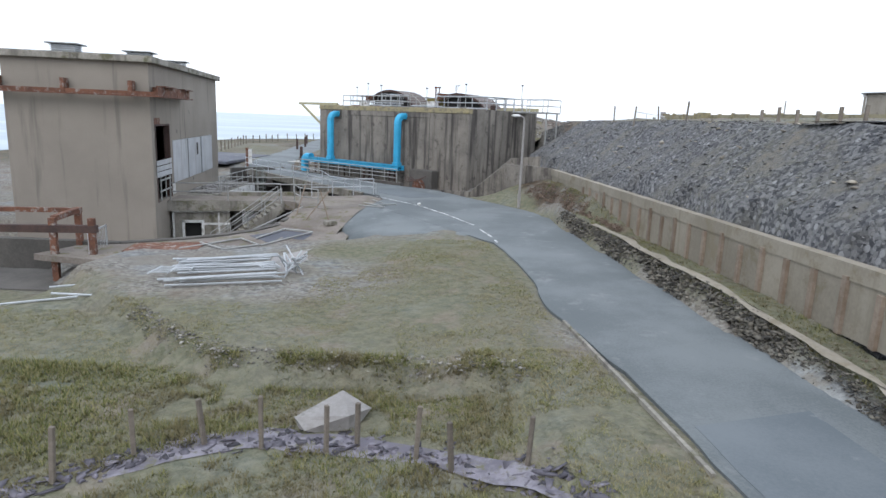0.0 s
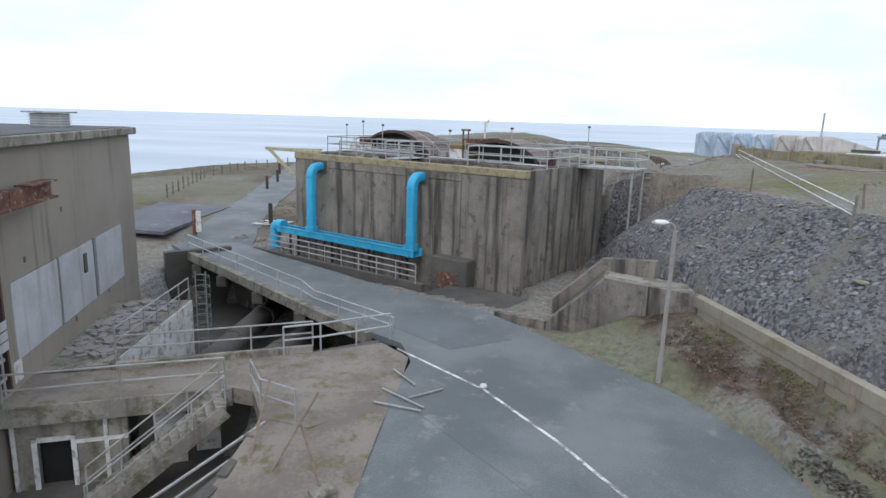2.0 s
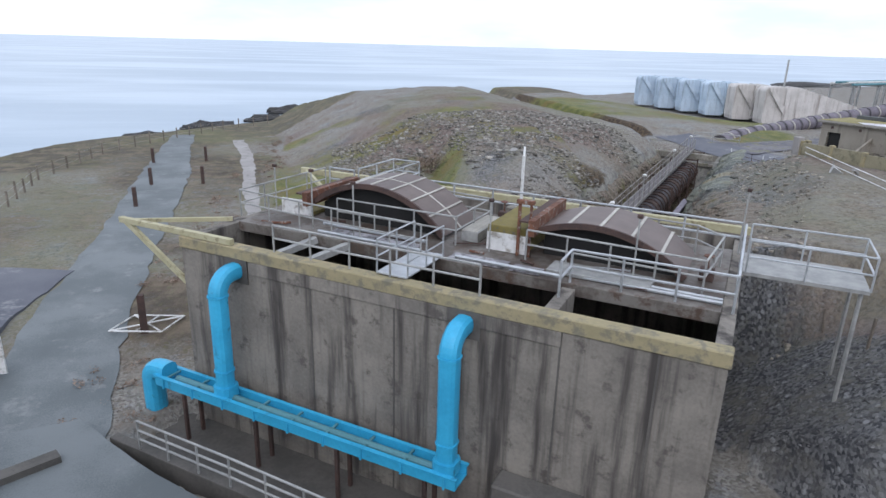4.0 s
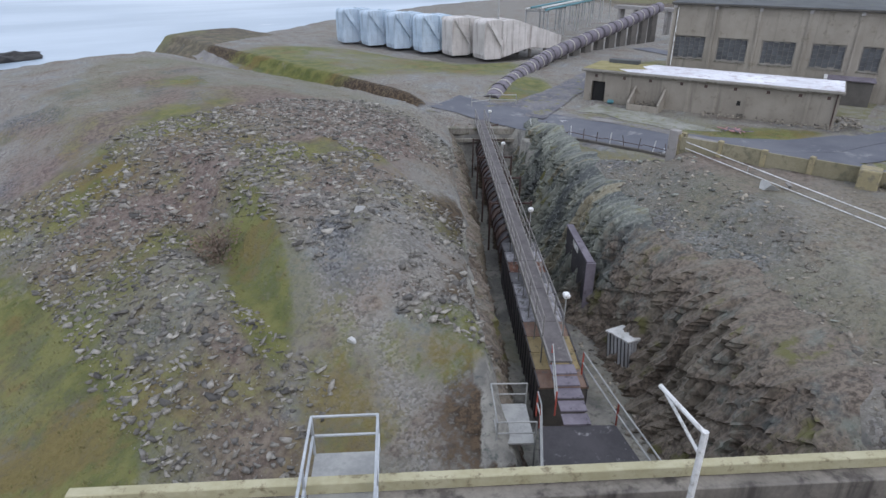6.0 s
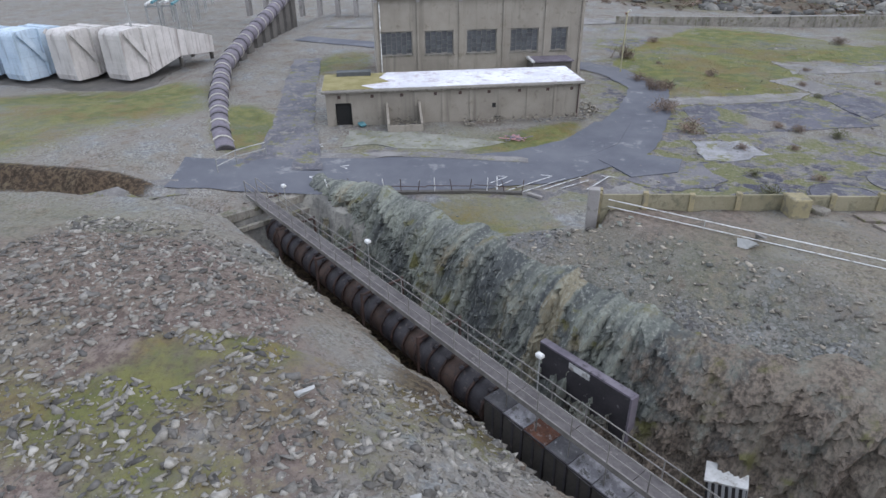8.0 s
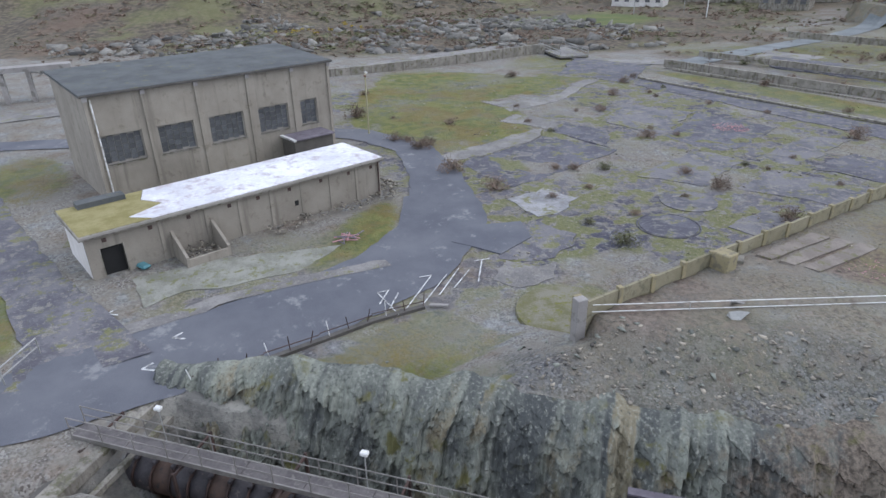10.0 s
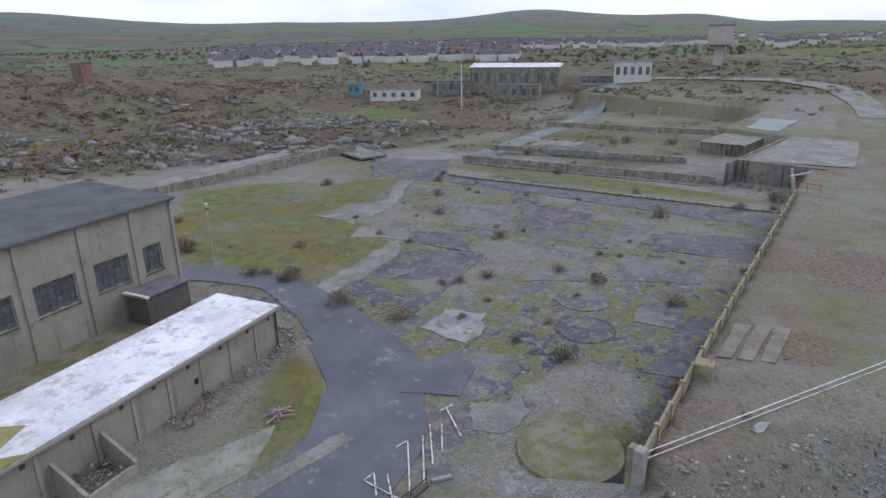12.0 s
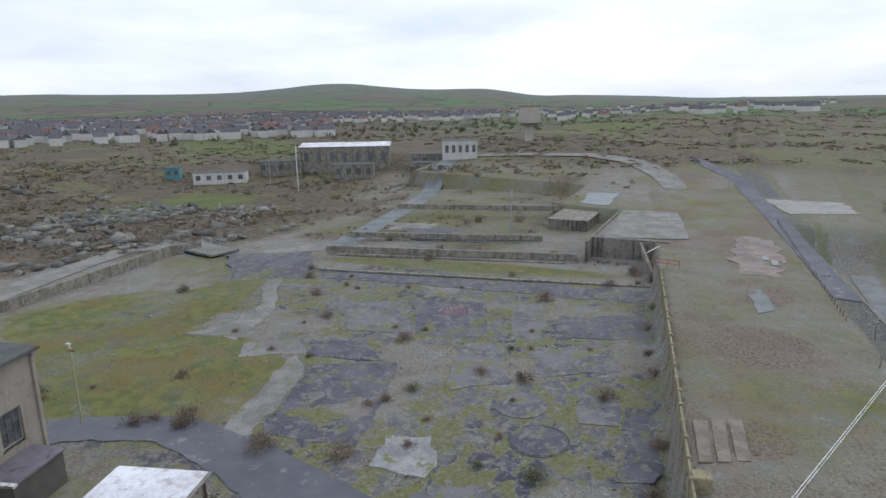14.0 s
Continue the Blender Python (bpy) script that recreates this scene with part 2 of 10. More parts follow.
M_DUCTGREY = material("pale_grey_clad_duct", (0.46, 0.44, 0.42), (0.6, 0.57, 0.55), 0.7, big=0.5, fine=5, bump=0.06, streak=((0.3, 0.27, 0.25), 0.3))
M_PIPEBLACK = material("black_lagged_pipe", (0.035, 0.032, 0.038), (0.075, 0.068, 0.075), 0.6, big=1.0, fine=8, stain=((0.16, 0.13, 0.12), 0.2))
M_PIPEGREY = material("grey_wrapped_pipe", (0.12, 0.105, 0.13), (0.2, 0.18, 0.21), 0.7, big=0.8, fine=6, stain=((0.07, 0.06, 0.07), 0.25))
M_SLATEPATH = material("purple_grey_slate", (0.13, 0.12, 0.145), (0.24, 0.225, 0.255), 0.8, big=1.6, fine=6, bump=0.4, stain=((0.13, 0.125, 0.075), 0.35), lo=0.42, hi=0.58)
M_PIPERUST = material("rust_brown_lagged_pipe", (0.06, 0.04, 0.034), (0.11, 0.07, 0.055), 0.7, big=1.2, fine=8, stain=((0.04, 0.036, 0.038), 0.3))
M_LIDGREY = material("weathered_grey_lid", (0.2, 0.195, 0.21), (0.38, 0.37, 0.39), 0.8, big=1.4, fine=7, stain=((0.09, 0.085, 0.08), 0.4), lo=0.42, hi=0.58)
M_LIDDARK = material("dark_wet_lid", (0.07, 0.068, 0.075), (0.15, 0.145, 0.15), 0.7, big=1.4, fine=7, stain=((0.3, 0.29, 0.3), 0.15))
M_LIDRUST = material("rust_stained_lid", (0.15, 0.085, 0.06), (0.25, 0.17, 0.13), 0.85, big=1.4, fine=7, stain=((0.12, 0.1, 0.09), 0.3))
M_LIDOCHRE = material("ochre_mossed_lid", (0.21, 0.16, 0.075), (0.3, 0.235, 0.125), 0.9, big=1.4, fine=7, stain=((0.13, 0.11, 0.06), 0.3))
M_PALEGRAVEL = material("pale_mossed_gravel", (0.17, 0.17, 0.14), (0.27, 0.27, 0.24), 0.95, big=0.5, fine=9, bump=0.3, stain=((0.15, 0.155, 0.07), 0.34), lo=0.4, hi=0.6)
M_WALKDECK = material("dark_worn_walkway_plate", (0.075, 0.066, 0.068), (0.14, 0.126, 0.126), 0.7, big=1.2, fine=7, stain=((0.19, 0.175, 0.165), 0.2))
M_WALKRAIL = material("dull_brown_grey_rail", (0.17, 0.16, 0.148), (0.27, 0.255, 0.24), 0.7, 0.2, big=1.4, fine=9, bump=0.06)
M_WOOD = material("weathered_timber", (0.13, 0.11, 0.09), (0.22, 0.19, 0.16), 0.9, big=1.5, fine=16, tint=0.2)
M_DARKPANEL = material("dark_painted_shutter", (0.028, 0.026, 0.03), (0.05, 0.045, 0.05), 0.7, big=1.0, fine=8, stain=((0.2, 0.2, 0.2), 0.08))
M_STONE = material("slate_stone", (0.125, 0.122, 0.118), (0.24, 0.23, 0.215), 0.9, big=1.0, fine=7, bump=0.4, tint=0.45)
M_PALESTONE = material("pale_stone", (0.36, 0.36, 0.35), (0.5, 0.5, 0.49), 0.9, big=1.0, fine=7, tint=0.3)
M_RED = material("red_painted_steel", (0.35, 0.06, 0.04), (0.45, 0.1, 0.07), 0.6)
M_PINK = material("faded_pink_rubble", (0.4, 0.2, 0.22), (0.5, 0.3, 0.3), 0.9)
M_SHRUB = material("dry_brown_shrub", (0.13, 0.098, 0.078), (0.26, 0.19, 0.145), 0.95, big=1.2, fine=8, bump=0, tint=0.25)
M_GORSE = material("dark_green_gorse", (0.072, 0.08, 0.042), (0.15, 0.148, 0.075), 0.95, big=1.2, fine=8, bump=0, tint=0.25)
M_GORSEYEL = material("flowering_gorse", (0.3, 0.23, 0.02), (0.4, 0.3, 0.03), 0.95, big=1.2, fine=8, bump=0)
M_HOUSEWHITE = material("pale_house_wall", (0.5, 0.48, 0.46), (0.62, 0.6, 0.58), 0.9, tint=0.25)
M_HOUSEROOF = material("slate_house_roof", (0.1, 0.1, 0.115), (0.15, 0.145, 0.16), 0.8, tint=0.3)
M_HOUSEROOFRED = material("red_brown_house_roof", (0.17, 0.09, 0.075), (0.23, 0.13, 0.11), 0.85, tint=0.2)
M_TOWER = material("pale_tower_concrete", (0.36, 0.33, 0.29), (0.46, 0.42, 0.375), 0.9, big=0.3, fine=3, tint=0.03)
M_SKERRY = material("black_sea_rock", (0.02, 0.02, 0.022), (0.045, 0.043, 0.04), 0.8)


# ---- helpers for things and parts ----
def mesh_of(name, bm, mat_, smooth=False):
    me = bpy.data.meshes.new(name)
    bm.normal_update()
    bm.to_mesh(me)
    bm.free()
    me.materials.append(mat_)
    if smooth:
        for p in me.polygons:
            p.use_smooth = True
    return me


def part(name, bm, mat_, parent, label="", smooth=False):
    ob = new(name, mesh_of(name, bm, mat_, smooth))
    ob.parent = parent
    if label:
        tagged(ob, label)
    return ob


def thing(name, m, label, category, group="", kind=""):
    ob = new(name)
    ob.matrix_world = m
    ob.empty_display_size = 0.3
    return tagged(ob, label, category, group, kind)


def solid(name, bm, mat_, m, label, category, group="", kind="", smooth=False):
    ob = new(name, mesh_of(name, bm, mat_, smooth))
    ob.matrix_world = m
    return tagged(ob, label, category, group, kind)


def shared(name, me, parent, m):
    ob = new(name, me)
    ob.parent = parent
    ob.matrix_basis = m
    return ob


def B(*boxes, bevel=0.0):
    """A bmesh of boxes given as (x0, y0, z0, x1, y1, z1)."""
    bm = bmesh.new()
    for b in boxes:
        add_box(bm, *b)
    if bevel:
        bmesh.ops.bevel(bm, geom=list(bm.edges), offset=bevel, segments=1, affect="EDGES", clamp_overlap=True)
    return bm


def add_box(bm, x0, y0, z0, x1, y1, z1, m=None):
    co = [(x, y, z) for z in (z0, z1) for x, y in ((x0, y0), (x1, y0), (x1, y1), (x0, y1))]
    v = [bm.verts.new(m @ Vector(c) if m else c) for c in co]
    for f in ((3, 2, 1, 0), (4, 5, 6, 7), (0, 1, 5, 4), (1, 2, 6, 5), (2, 3, 7, 6), (3, 0, 4, 7)):
        bm.faces.new([v[i] for i in f])


def along(p, q, up=(0, 0, 1)):
    """The pose at p whose x axis points to q."""
    p, q = Vector(p), Vector(q)
    x = (q - p).normalized()
    y = Vector(up).cross(x)
    y = y.normalized() if y.length > 1e-4 else Vector((0, 1, 0))
    z = x.cross(y)
    m = Matrix((x, y, z)).transposed().to_4x4()
    m.translation = p
    return m


def add_beam(bm, p, q, w, h):
    """A beam of width w and height h from p to q."""
    add_box(bm, 0, -w / 2, -h / 2, (Vector(q) - Vector(p)).length, w / 2, h / 2, along(p, q))


def add_tube(bm, pts, r, n=8, caps=True, square=0.0):
    """A tube along points; square above 0 makes a rounded square of it."""
    rings = []
    pts = [Vector(p) for p in pts]
    for i, p in enumerate(pts):
        a = pts[min(i + 1, len(pts) - 1)] - pts[max(i - 1, 0)]
        a.normalize()
        up = Vector((0, 0, 1)) if abs(a.z) < 0.9 else Vector((0, 1, 0))
        if i == 0:
            side = a.cross(up).normalized()
        else:
            side = (side - a * side.dot(a)).normalized()
        top = side.cross(a)
        ring = []
        for k in range(n):
            t = 2 * math.pi * (k + 0.5) / n
            c, s = math.cos(t), math.sin(t)
            g = 1 / max(abs(c), abs(s)) if square else 1
            g = 1 + (g - 1) * square
            ring.append(bm.verts.new(p + (side * c + top * s) * r * g))
        rings.append(ring)
    for a, b in zip(rings, rings[1:]):
        for k in range(n):
            bm.faces.new((a[k], a[(k + 1) % n], b[(k + 1) % n], b[k]))
    if caps:
        bm.faces.new(list(reversed(rings[0])))
        bm.faces.new(rings[-1])


def tube(p, q, r, n=8):
    bm = bmesh.new()
    add_tube(bm, (p, q), r, n)
    return bm


def prism(poly, z0, z1):
    """A bmesh: a polygon of (x, y) raised from z0 to z1; z1 may be a function of x and y."""
    bm = bmesh.new()
    lo = [bm.verts.new((x, y, z0 if not callable(z0) else z0(x, y))) for x, y in poly]
    hi = [bm.verts.new((x, y, z1 if not callable(z1) else z1(x, y))) for x, y in poly]
    n = len(poly)
    bm.faces.new(hi)
    bm.faces.new(list(reversed(lo)))
    for i in range(n):
        bm.faces.new((lo[i], lo[(i + 1) % n], hi[(i + 1) % n], hi[i]))
    bmesh.ops.recalc_face_normals(bm, faces=list(bm.faces))
    return bm


def railing(name, pts, label, mat_, height=1.1, gap=2.0, r=0.03, rails=(1.0, 0.52), category="railing", group="", base=None, post_r=None):
    """Posts and rails along points (x, y, z of the foot), every post and rail a part."""
    o = Vector(pts[0])
    root = thing(name, Matrix.Translation(o), label, category, group)
    post = mesh_of("post", tube((0, 0, 0), (0, 0, height), post_r or r, 6), mat_)
    for i, (p, q) in enumerate(zip(pts, pts[1:])):
        p, q = Vector(p), Vector(q)
        n = max(1, round((q - p).length / gap))
        for k in range(n + (1 if i == len(pts) - 2 else 0)):
            shared("post", post, root, Matrix.Translation(p.lerp(q, k / n) - o))
        for f in rails:
            d = Vector((0, 0, height * f))
            part("rail", tube(p + d - o, q + d - o, r, 6), mat_, root)
    return root


# ---- ground heights ----
def ss(a, b, x):
    t = np.clip((x - a) / (b - a), 0, 1)
    return t * t * (3 - 2 * t)


RNG = np.random.RandomState(7)
LATTICE = RNG.rand(256, 256)


def vnoise(x, y):
    xi, yi = np.floor(x).astype(int), np.floor(y).astype(int)
    fx, fy = x - xi, y - yi
    fx, fy = fx * fx * (3 - 2 * fx), fy * fy * (3 - 2 * fy)
    g = lambda a, b: LATTICE[a % 256, b % 256]
    return (g(xi, yi) * (1 - fx) + g(xi + 1, yi) * fx) * (1 - fy) + (g(xi, yi + 1) * (1 - fx) + g(xi + 1, yi + 1) * fx) * fy


def fbm(x, y, scale, octaves=4):
    """Noise about 0, within about 1, with features of that many metres."""
    v, a, s = 0.0, 0.5, 1.0 / scale
    for k in range(octaves):
        v = v + a * (vnoise(x * s + 17.3 * k, y * s + 9.1 * k) * 2 - 1)
        a, s = a * 0.5, s * 2.03
    return v


TANK = pose(1.7, 52.6, 0, 0, 0, -37.93)
AX0, AXD, AXN = (9.4, 75.7), (0.645, 0.765), (0.765, -0.645)


def tank_uv(x, y):
    return (x - 1.7) * 0.7888 - (y - 52.6) * 0.6147, (x - 1.7) * 0.6147 + (y - 52.6) * 0.7888


def cut_so(x, y):
    """Along and across the cutting."""
    return (x - AX0[0]) * AXD[0] + (y - AX0[1]) * AXD[1], (x - AX0[0]) * AXN[0] + (y - AX0[1]) * AXN[1]


def cut_at(s, o, z):
    return (AX0[0] + s * AXD[0] + o * AXN[0], AX0[1] + s * AXD[1] + o * AXN[1], z)


def wall_x(y):
    """The long retaining wall beside the first road."""
    return 7.5 + (41 - y) * 0.10


def panel_x(y):
    """The line of the panel wall between plateau and yard."""
    return 27.1 + (80.6 - y) * 0.1443


def coast(x):
    return np.interp(x, (-5000, -60, -39, -20, 0, 40, 100, 400, 1000, 5000), (-2500, 70, 128, 150, 165, 190, 232, 330, 700, 2500))


COURT = ((-17.3, 41.0), (-8.2, 41.9), (-5.6, 43.4), (-4.0, 44.6), (-2.4, 46.6), (-5.6, 49.8), (-9.4, 53.2), (-13.8, 57.6), (-16.6, 60.0), (-19.6, 57.5))
STAIRWELL = ((-14.6, 27.7), (-12.6, 29.0), (-11.0, 30.5), (-9.9, 31.9), (-9.3, 33.5), (-8.6, 35.7), (-8.0, 37.7), (-8.3, 38.6), (-10.0, 39.6), (-17.1, 39.4), (-17.2, 35.6), (-36.0, 33.0), (-36.0, 27.6))


def rim_y(x):
    """The edge of the grass terrace."""
    return 13.9 - 0.2 * np.maximum(0, x + 2) + 0.5 * np.maximum(0, -4.8 - x) ** 1.3


def inside(poly, x, y):
    r = np.zeros(np.shape(x), bool)
    for (x0, y0), (x1, y1) in zip(poly, poly[1:] + poly[:1]):
        r ^= ((y0 > y) != (y1 > y)) & (x < (x1 - x0) * (y - y0) / (y1 - y0 + 1e-9) + x0)
    return r


def ground_z(x, y, detail=True):
    x, y = np.asarray(x, float), np.asarray(y, float)
    tu, tv = tank_uv(x, y)
    s, o = cut_so(x, y)
    d = x - wall_x(y)
    # plateau south of the cutting
    top = 5.7 + 0.5 * ss(12, 22, x) + 0.12 * fbm(x, y, 9)
    slope = 2.25 + (0.72 + 0.26 * ss(36, 27, y)) * d + 0.25 * fbm(x, y, 4)
    slope = np.where(d < 0.5, -5, slope)
    by_tank = 0.3 + 0.85 * (tu - 1.0) + 100 * ss(13, 17, tv) + 30 * ss(-9, -13, tv)
    crag = fbm(x, y, 2.2, 3)
    oo = o - 1.6 * (1 - ss(2, 9, s)) - 0.45 + 0.25 * crag
    face = np.interp(oo, (2.4, 3.3, 4.8, 5.6, 7.5, 10), (-1.6, -0.4, 3.1, 4.5, 5.2, 6.4))
    px_ = np.where(y < 0.9, 49.0 + 15 * ss(-27, -32, y) + 60 * ss(-60, -75, y), panel_x(y))
    east = np.where(y > 80.2, 6.1 - 0.52 * ((x - 25) * 0.9 + (y - 80) * 0.35), 6.2 - 14 * (x - px_ - 0.15))
    zs = np.minimum.reduce([top, slope, by_tank, face, east])
    # mound north of the cutting
    top_n = 5.6 + 1.0 * ss(92, 125, y) * ss(0, 12, x) * ss(25, 14, x) - 0.09 * np.maximum(0, x - 16) + 0.15 * fbm(x, y, 8)
    gully = 1.5 * np.exp(-((x - 1.6 - 0.1 * (y - 91)) / 1.6) ** 2) * ss(76, 84, y) * (1 - ss(93, 104, y))
    west = 0.3 + 0.42 * (x + 8.5 + 0.12 * np.maximum(0, y - 100)) + 0.3 * fbm(x, y, 5) - gully
    south = 0.4 + 0.36 * (tv - 15.5) + 0.35 * fbm(x, y, 4) - 0.4 * gully
    left = np.interp(-o + 0.4 * crag, (1.7, 2.5, 3.4, 5.1, 7, 11), (-1.4, 1.0, 3.0, 4.0, 4.9, 6.6))
    ne = 4.8 - 1.2 * (x - 27.4 + 0.25 * np.maximum(0, y - 116)) + 0.3 * fbm(x, y, 5)
    zn = np.minimum.reduce([top_n, west, south, left, ne, 6.6 - 0.35 * (y - 142)])
    zn = np.where(o > 0.5, -9, zn)
    # low ground: west, yard, terrace
    low = -0.35 - 0.35 * ss(20, 30, y) * ss(-5, -9, x) - 0.5 * ss(0.3, -0.3, y - rim_y(x)) * ss(2.6, 1.0, x) - 1.0 * ss(9, 13, tv) * ss(-9, -3, x)
    low = low + 0.85 * ss(60, 74, y) * ss(-6, -12, x) + 0.34 * ss(-2.0, 2.5, x) * ss(60, 40, y)
    low = low + 6.2 * ss(-12, -24, y) * (x < 40)
    yard = 2.35 + 1.0 * ss(100, 118, y) * ss(60, 36, x) - 0.6 * ss(95, 120, x) * ss(80, 30, y) + 0.10 * fbm(x, y, 11) + 0.8 * ss(20, -10, y) * ss(140, 60, x)
    yard = yard - 0.5 * np.exp(-((x - 31.2) / 1.3) ** 2) * ss(110, 114, y)
    yard = yard + 0.6 * ss(0.0, 0.8, x - 32.0 + 0.8 * fbm(x, y, 3, 3)) * ss(111, 115, y) * ss(70, 50, x)
    yard = yard - 1.6 * ss(48, 62, x) * ss(128, 136, y)
    yard = np.where((x > px_) & (y < 80) & (y > 18), np.maximum(yard, 4.3 - 1.3 * (x - px_) + 0.3 * fbm(x, y, 2, 3)), yard)
    e = ss(27, 32, x)
    cutting = ss(33.5, 36.5, s)
    yard = np.where((np.abs(o) < 3.2) & (s < 40), yard * cutting + (-0.8) * (1 - cutting), yard)
    base = low * (1 - e) + yard * e
    verge = (0.78 * ss(-2.1, -1.65, d) - 0.14 * ss(-1.5, -1.1, d)) * (0.45 + 0.55 * ss(10, 18, y)) * (y < 46) * (d < 0.3) * ss(42, 38, y)
    base = np.maximum(base, np.where(verge > 0.02, verge, -9))
    edge = np.interp(y, (28, 32, 35.5, 38.6, 41.4, 44.3), (7.5, 6.9, 6.1, 4.9, 3.2, 1.3))
    bank = 0.05 + (0.85 + 0.75 * ss(28, 34, y)) * ss(0, 1, (x - edge - 0.35) / (wall_x(y) - edge - 0.35)) + 0.12 * fbm(x, y, 1.5, 3)
    base = np.where((y > 28) & (y < 45) & (d < 0.5) & (x > edge + 0.35), np.maximum(base, bank * ss(45.2, 44, y)), base)
    base = base + 0.28 * ss(-3.5, -0.5, x) * ss(2.5, -0.5, x) * ss(16, 24, y) * ss(34, 30, y) * (x < 3)
    base = base - 0.5 * ss(1.2, 0.7, np.hypot((x + 5.6) / 2.4, (y - 33.4) / 4.0))
    z = np.maximum.reduce([base, zs, zn])
    # sunken court and stairwell beside the pump house, sump before the tank
    z = np.where(inside(COURT, x, y), -3.4, z)
    z = np.where(inside(STAIRWELL, x, y), -3.0, z)
    z = np.where((tu > -19) & (tu < 1.2) & (tv > -3.4) & (tv < 0.2), -1.3, z)
    z = np.where((tu > -18.2) & (tu < -0.2) & (tv > 0.2) & (tv < 10.8), -1.3, z)
    z = z - 0.9 * ss(-13.2, -15.5, x) * ss(31, 28, y) * ss(12, 20, y)
    # moor, farmland and hills inland
    r = np.hypot(x - 100, y)
    inland = ss(105, 170, x * 0.75 - y * 0.35 + 18 * fbm(x, y, 60, 2))
    moor = inland * (2.2 + 7.5 * (fbm(x, y, 45, 5) + 0.25) + 3.5 * np.abs(fbm(x, y, 14, 4)))
    moor = moor + inland * (5.5 * np.exp(-np.hypot((x - 178) / 30, (y - 46) / 20) ** 2) + 5.0 * np.exp(-np.hypot((x - 215) / 26, (y - 84) / 30) ** 2))
    moor = moor * ss(-60, 10, y - 0.25 * x + 60) + inland * 3.0
    z = z + np.maximum(moor, 0) * ss(110, 150, r)
    z = z + 5.5 * ss(-45, -140, y) * ss(300, 60, x)
    far = 6 * ss(500, 1500, r) * fbm(x, y, 600, 3)
    az = np.degrees(np.arctan2(x - 27, y - 107)) % 360
    ridge = 10 + 40 * ss(182, 166, az) + 42 * ss(164.5, 158.5, az) + 48 * np.exp(-((az - 146) / 5.5) ** 2) + 7 * np.exp(-((az - 157.5) / 3.0) ** 2) + 60 * ss(118, 104, az)
    far = far + (ridge + 5 * fbm(x, y, 300, 3)) * ss(1300, 4100, r)
    z = z + far
    if detail:
        rough = np.clip(np.maximum(zs, zn) - np.maximum(base, 0) + 0.5, 0, 1) * (r < 400)
        z = z + 0.14 * rough * fbm(x, y, 1.3, 3) + 0.04 * fbm(x, y, 2.0, 2) * (r < 400)
    # shore
    c = np.minimum(coast(x) - y, 1e9) + 5 * fbm(x, y, 25, 3)
    k = ss(4, -16, c)
    return z * (1 - k) - 14 * k


def gz(x, y):
    return float(ground_z(np.array([x]), np.array([y]), False)[0])


def axis(stops):
    out = [stops[0][0]]
    for (a, step), (b, _) in zip(stops, stops[1:]):
        n = max(1, round((b - a) / step))
        out += [a + (b - a) * (i + 1) / n for i in range(n)]
    return np.array(out)


gx = axis([(-4900, 900), (-400, 60), (-100, 10), (-45, 1.0), (-22, 0.5), (48, 1.0), (130, 1.5), (220, 6), (400, 20), (1000, 70), (4900, 1)])
gy = axis([(-4900, 70), (-1000, 20), (-300, 6), (-100, 1.5), (-45, 1.0), (5, 0.5), (112, 1.0), (190, 5), (300, 40), (700, 400), (4900, 1)])
GX, GY = np.meshgrid(gx, gy)
GZ = ground_z(GX, GY)


def sheet(name, X, Y, Z, mat_):
    ny, nx = X.shape
    idx = np.arange(nx * ny).reshape(ny, nx)
    quads = np.stack([idx[:-1, :-1], idx[:-1, 1:], idx[1:, 1:], idx[1:, :-1]], -1).reshape(-1, 4)
    me = bpy.data.meshes.new(name)
    me.vertices.add(nx * ny)
    me.vertices.foreach_set("co", np.stack([X, Y, Z], -1).ravel())
    me.loops.add(len(quads) * 4)
    me.loops.foreach_set("vertex_index", quads.ravel())
    me.polygons.add(len(quads))
    me.polygons.foreach_set("loop_start", np.arange(len(quads)) * 4)
    me.polygons.foreach_set("use_smooth", np.ones(len(quads), bool))
    me.update()
    me.validate()
    me.materials.append(mat_)
    return new(name, me)


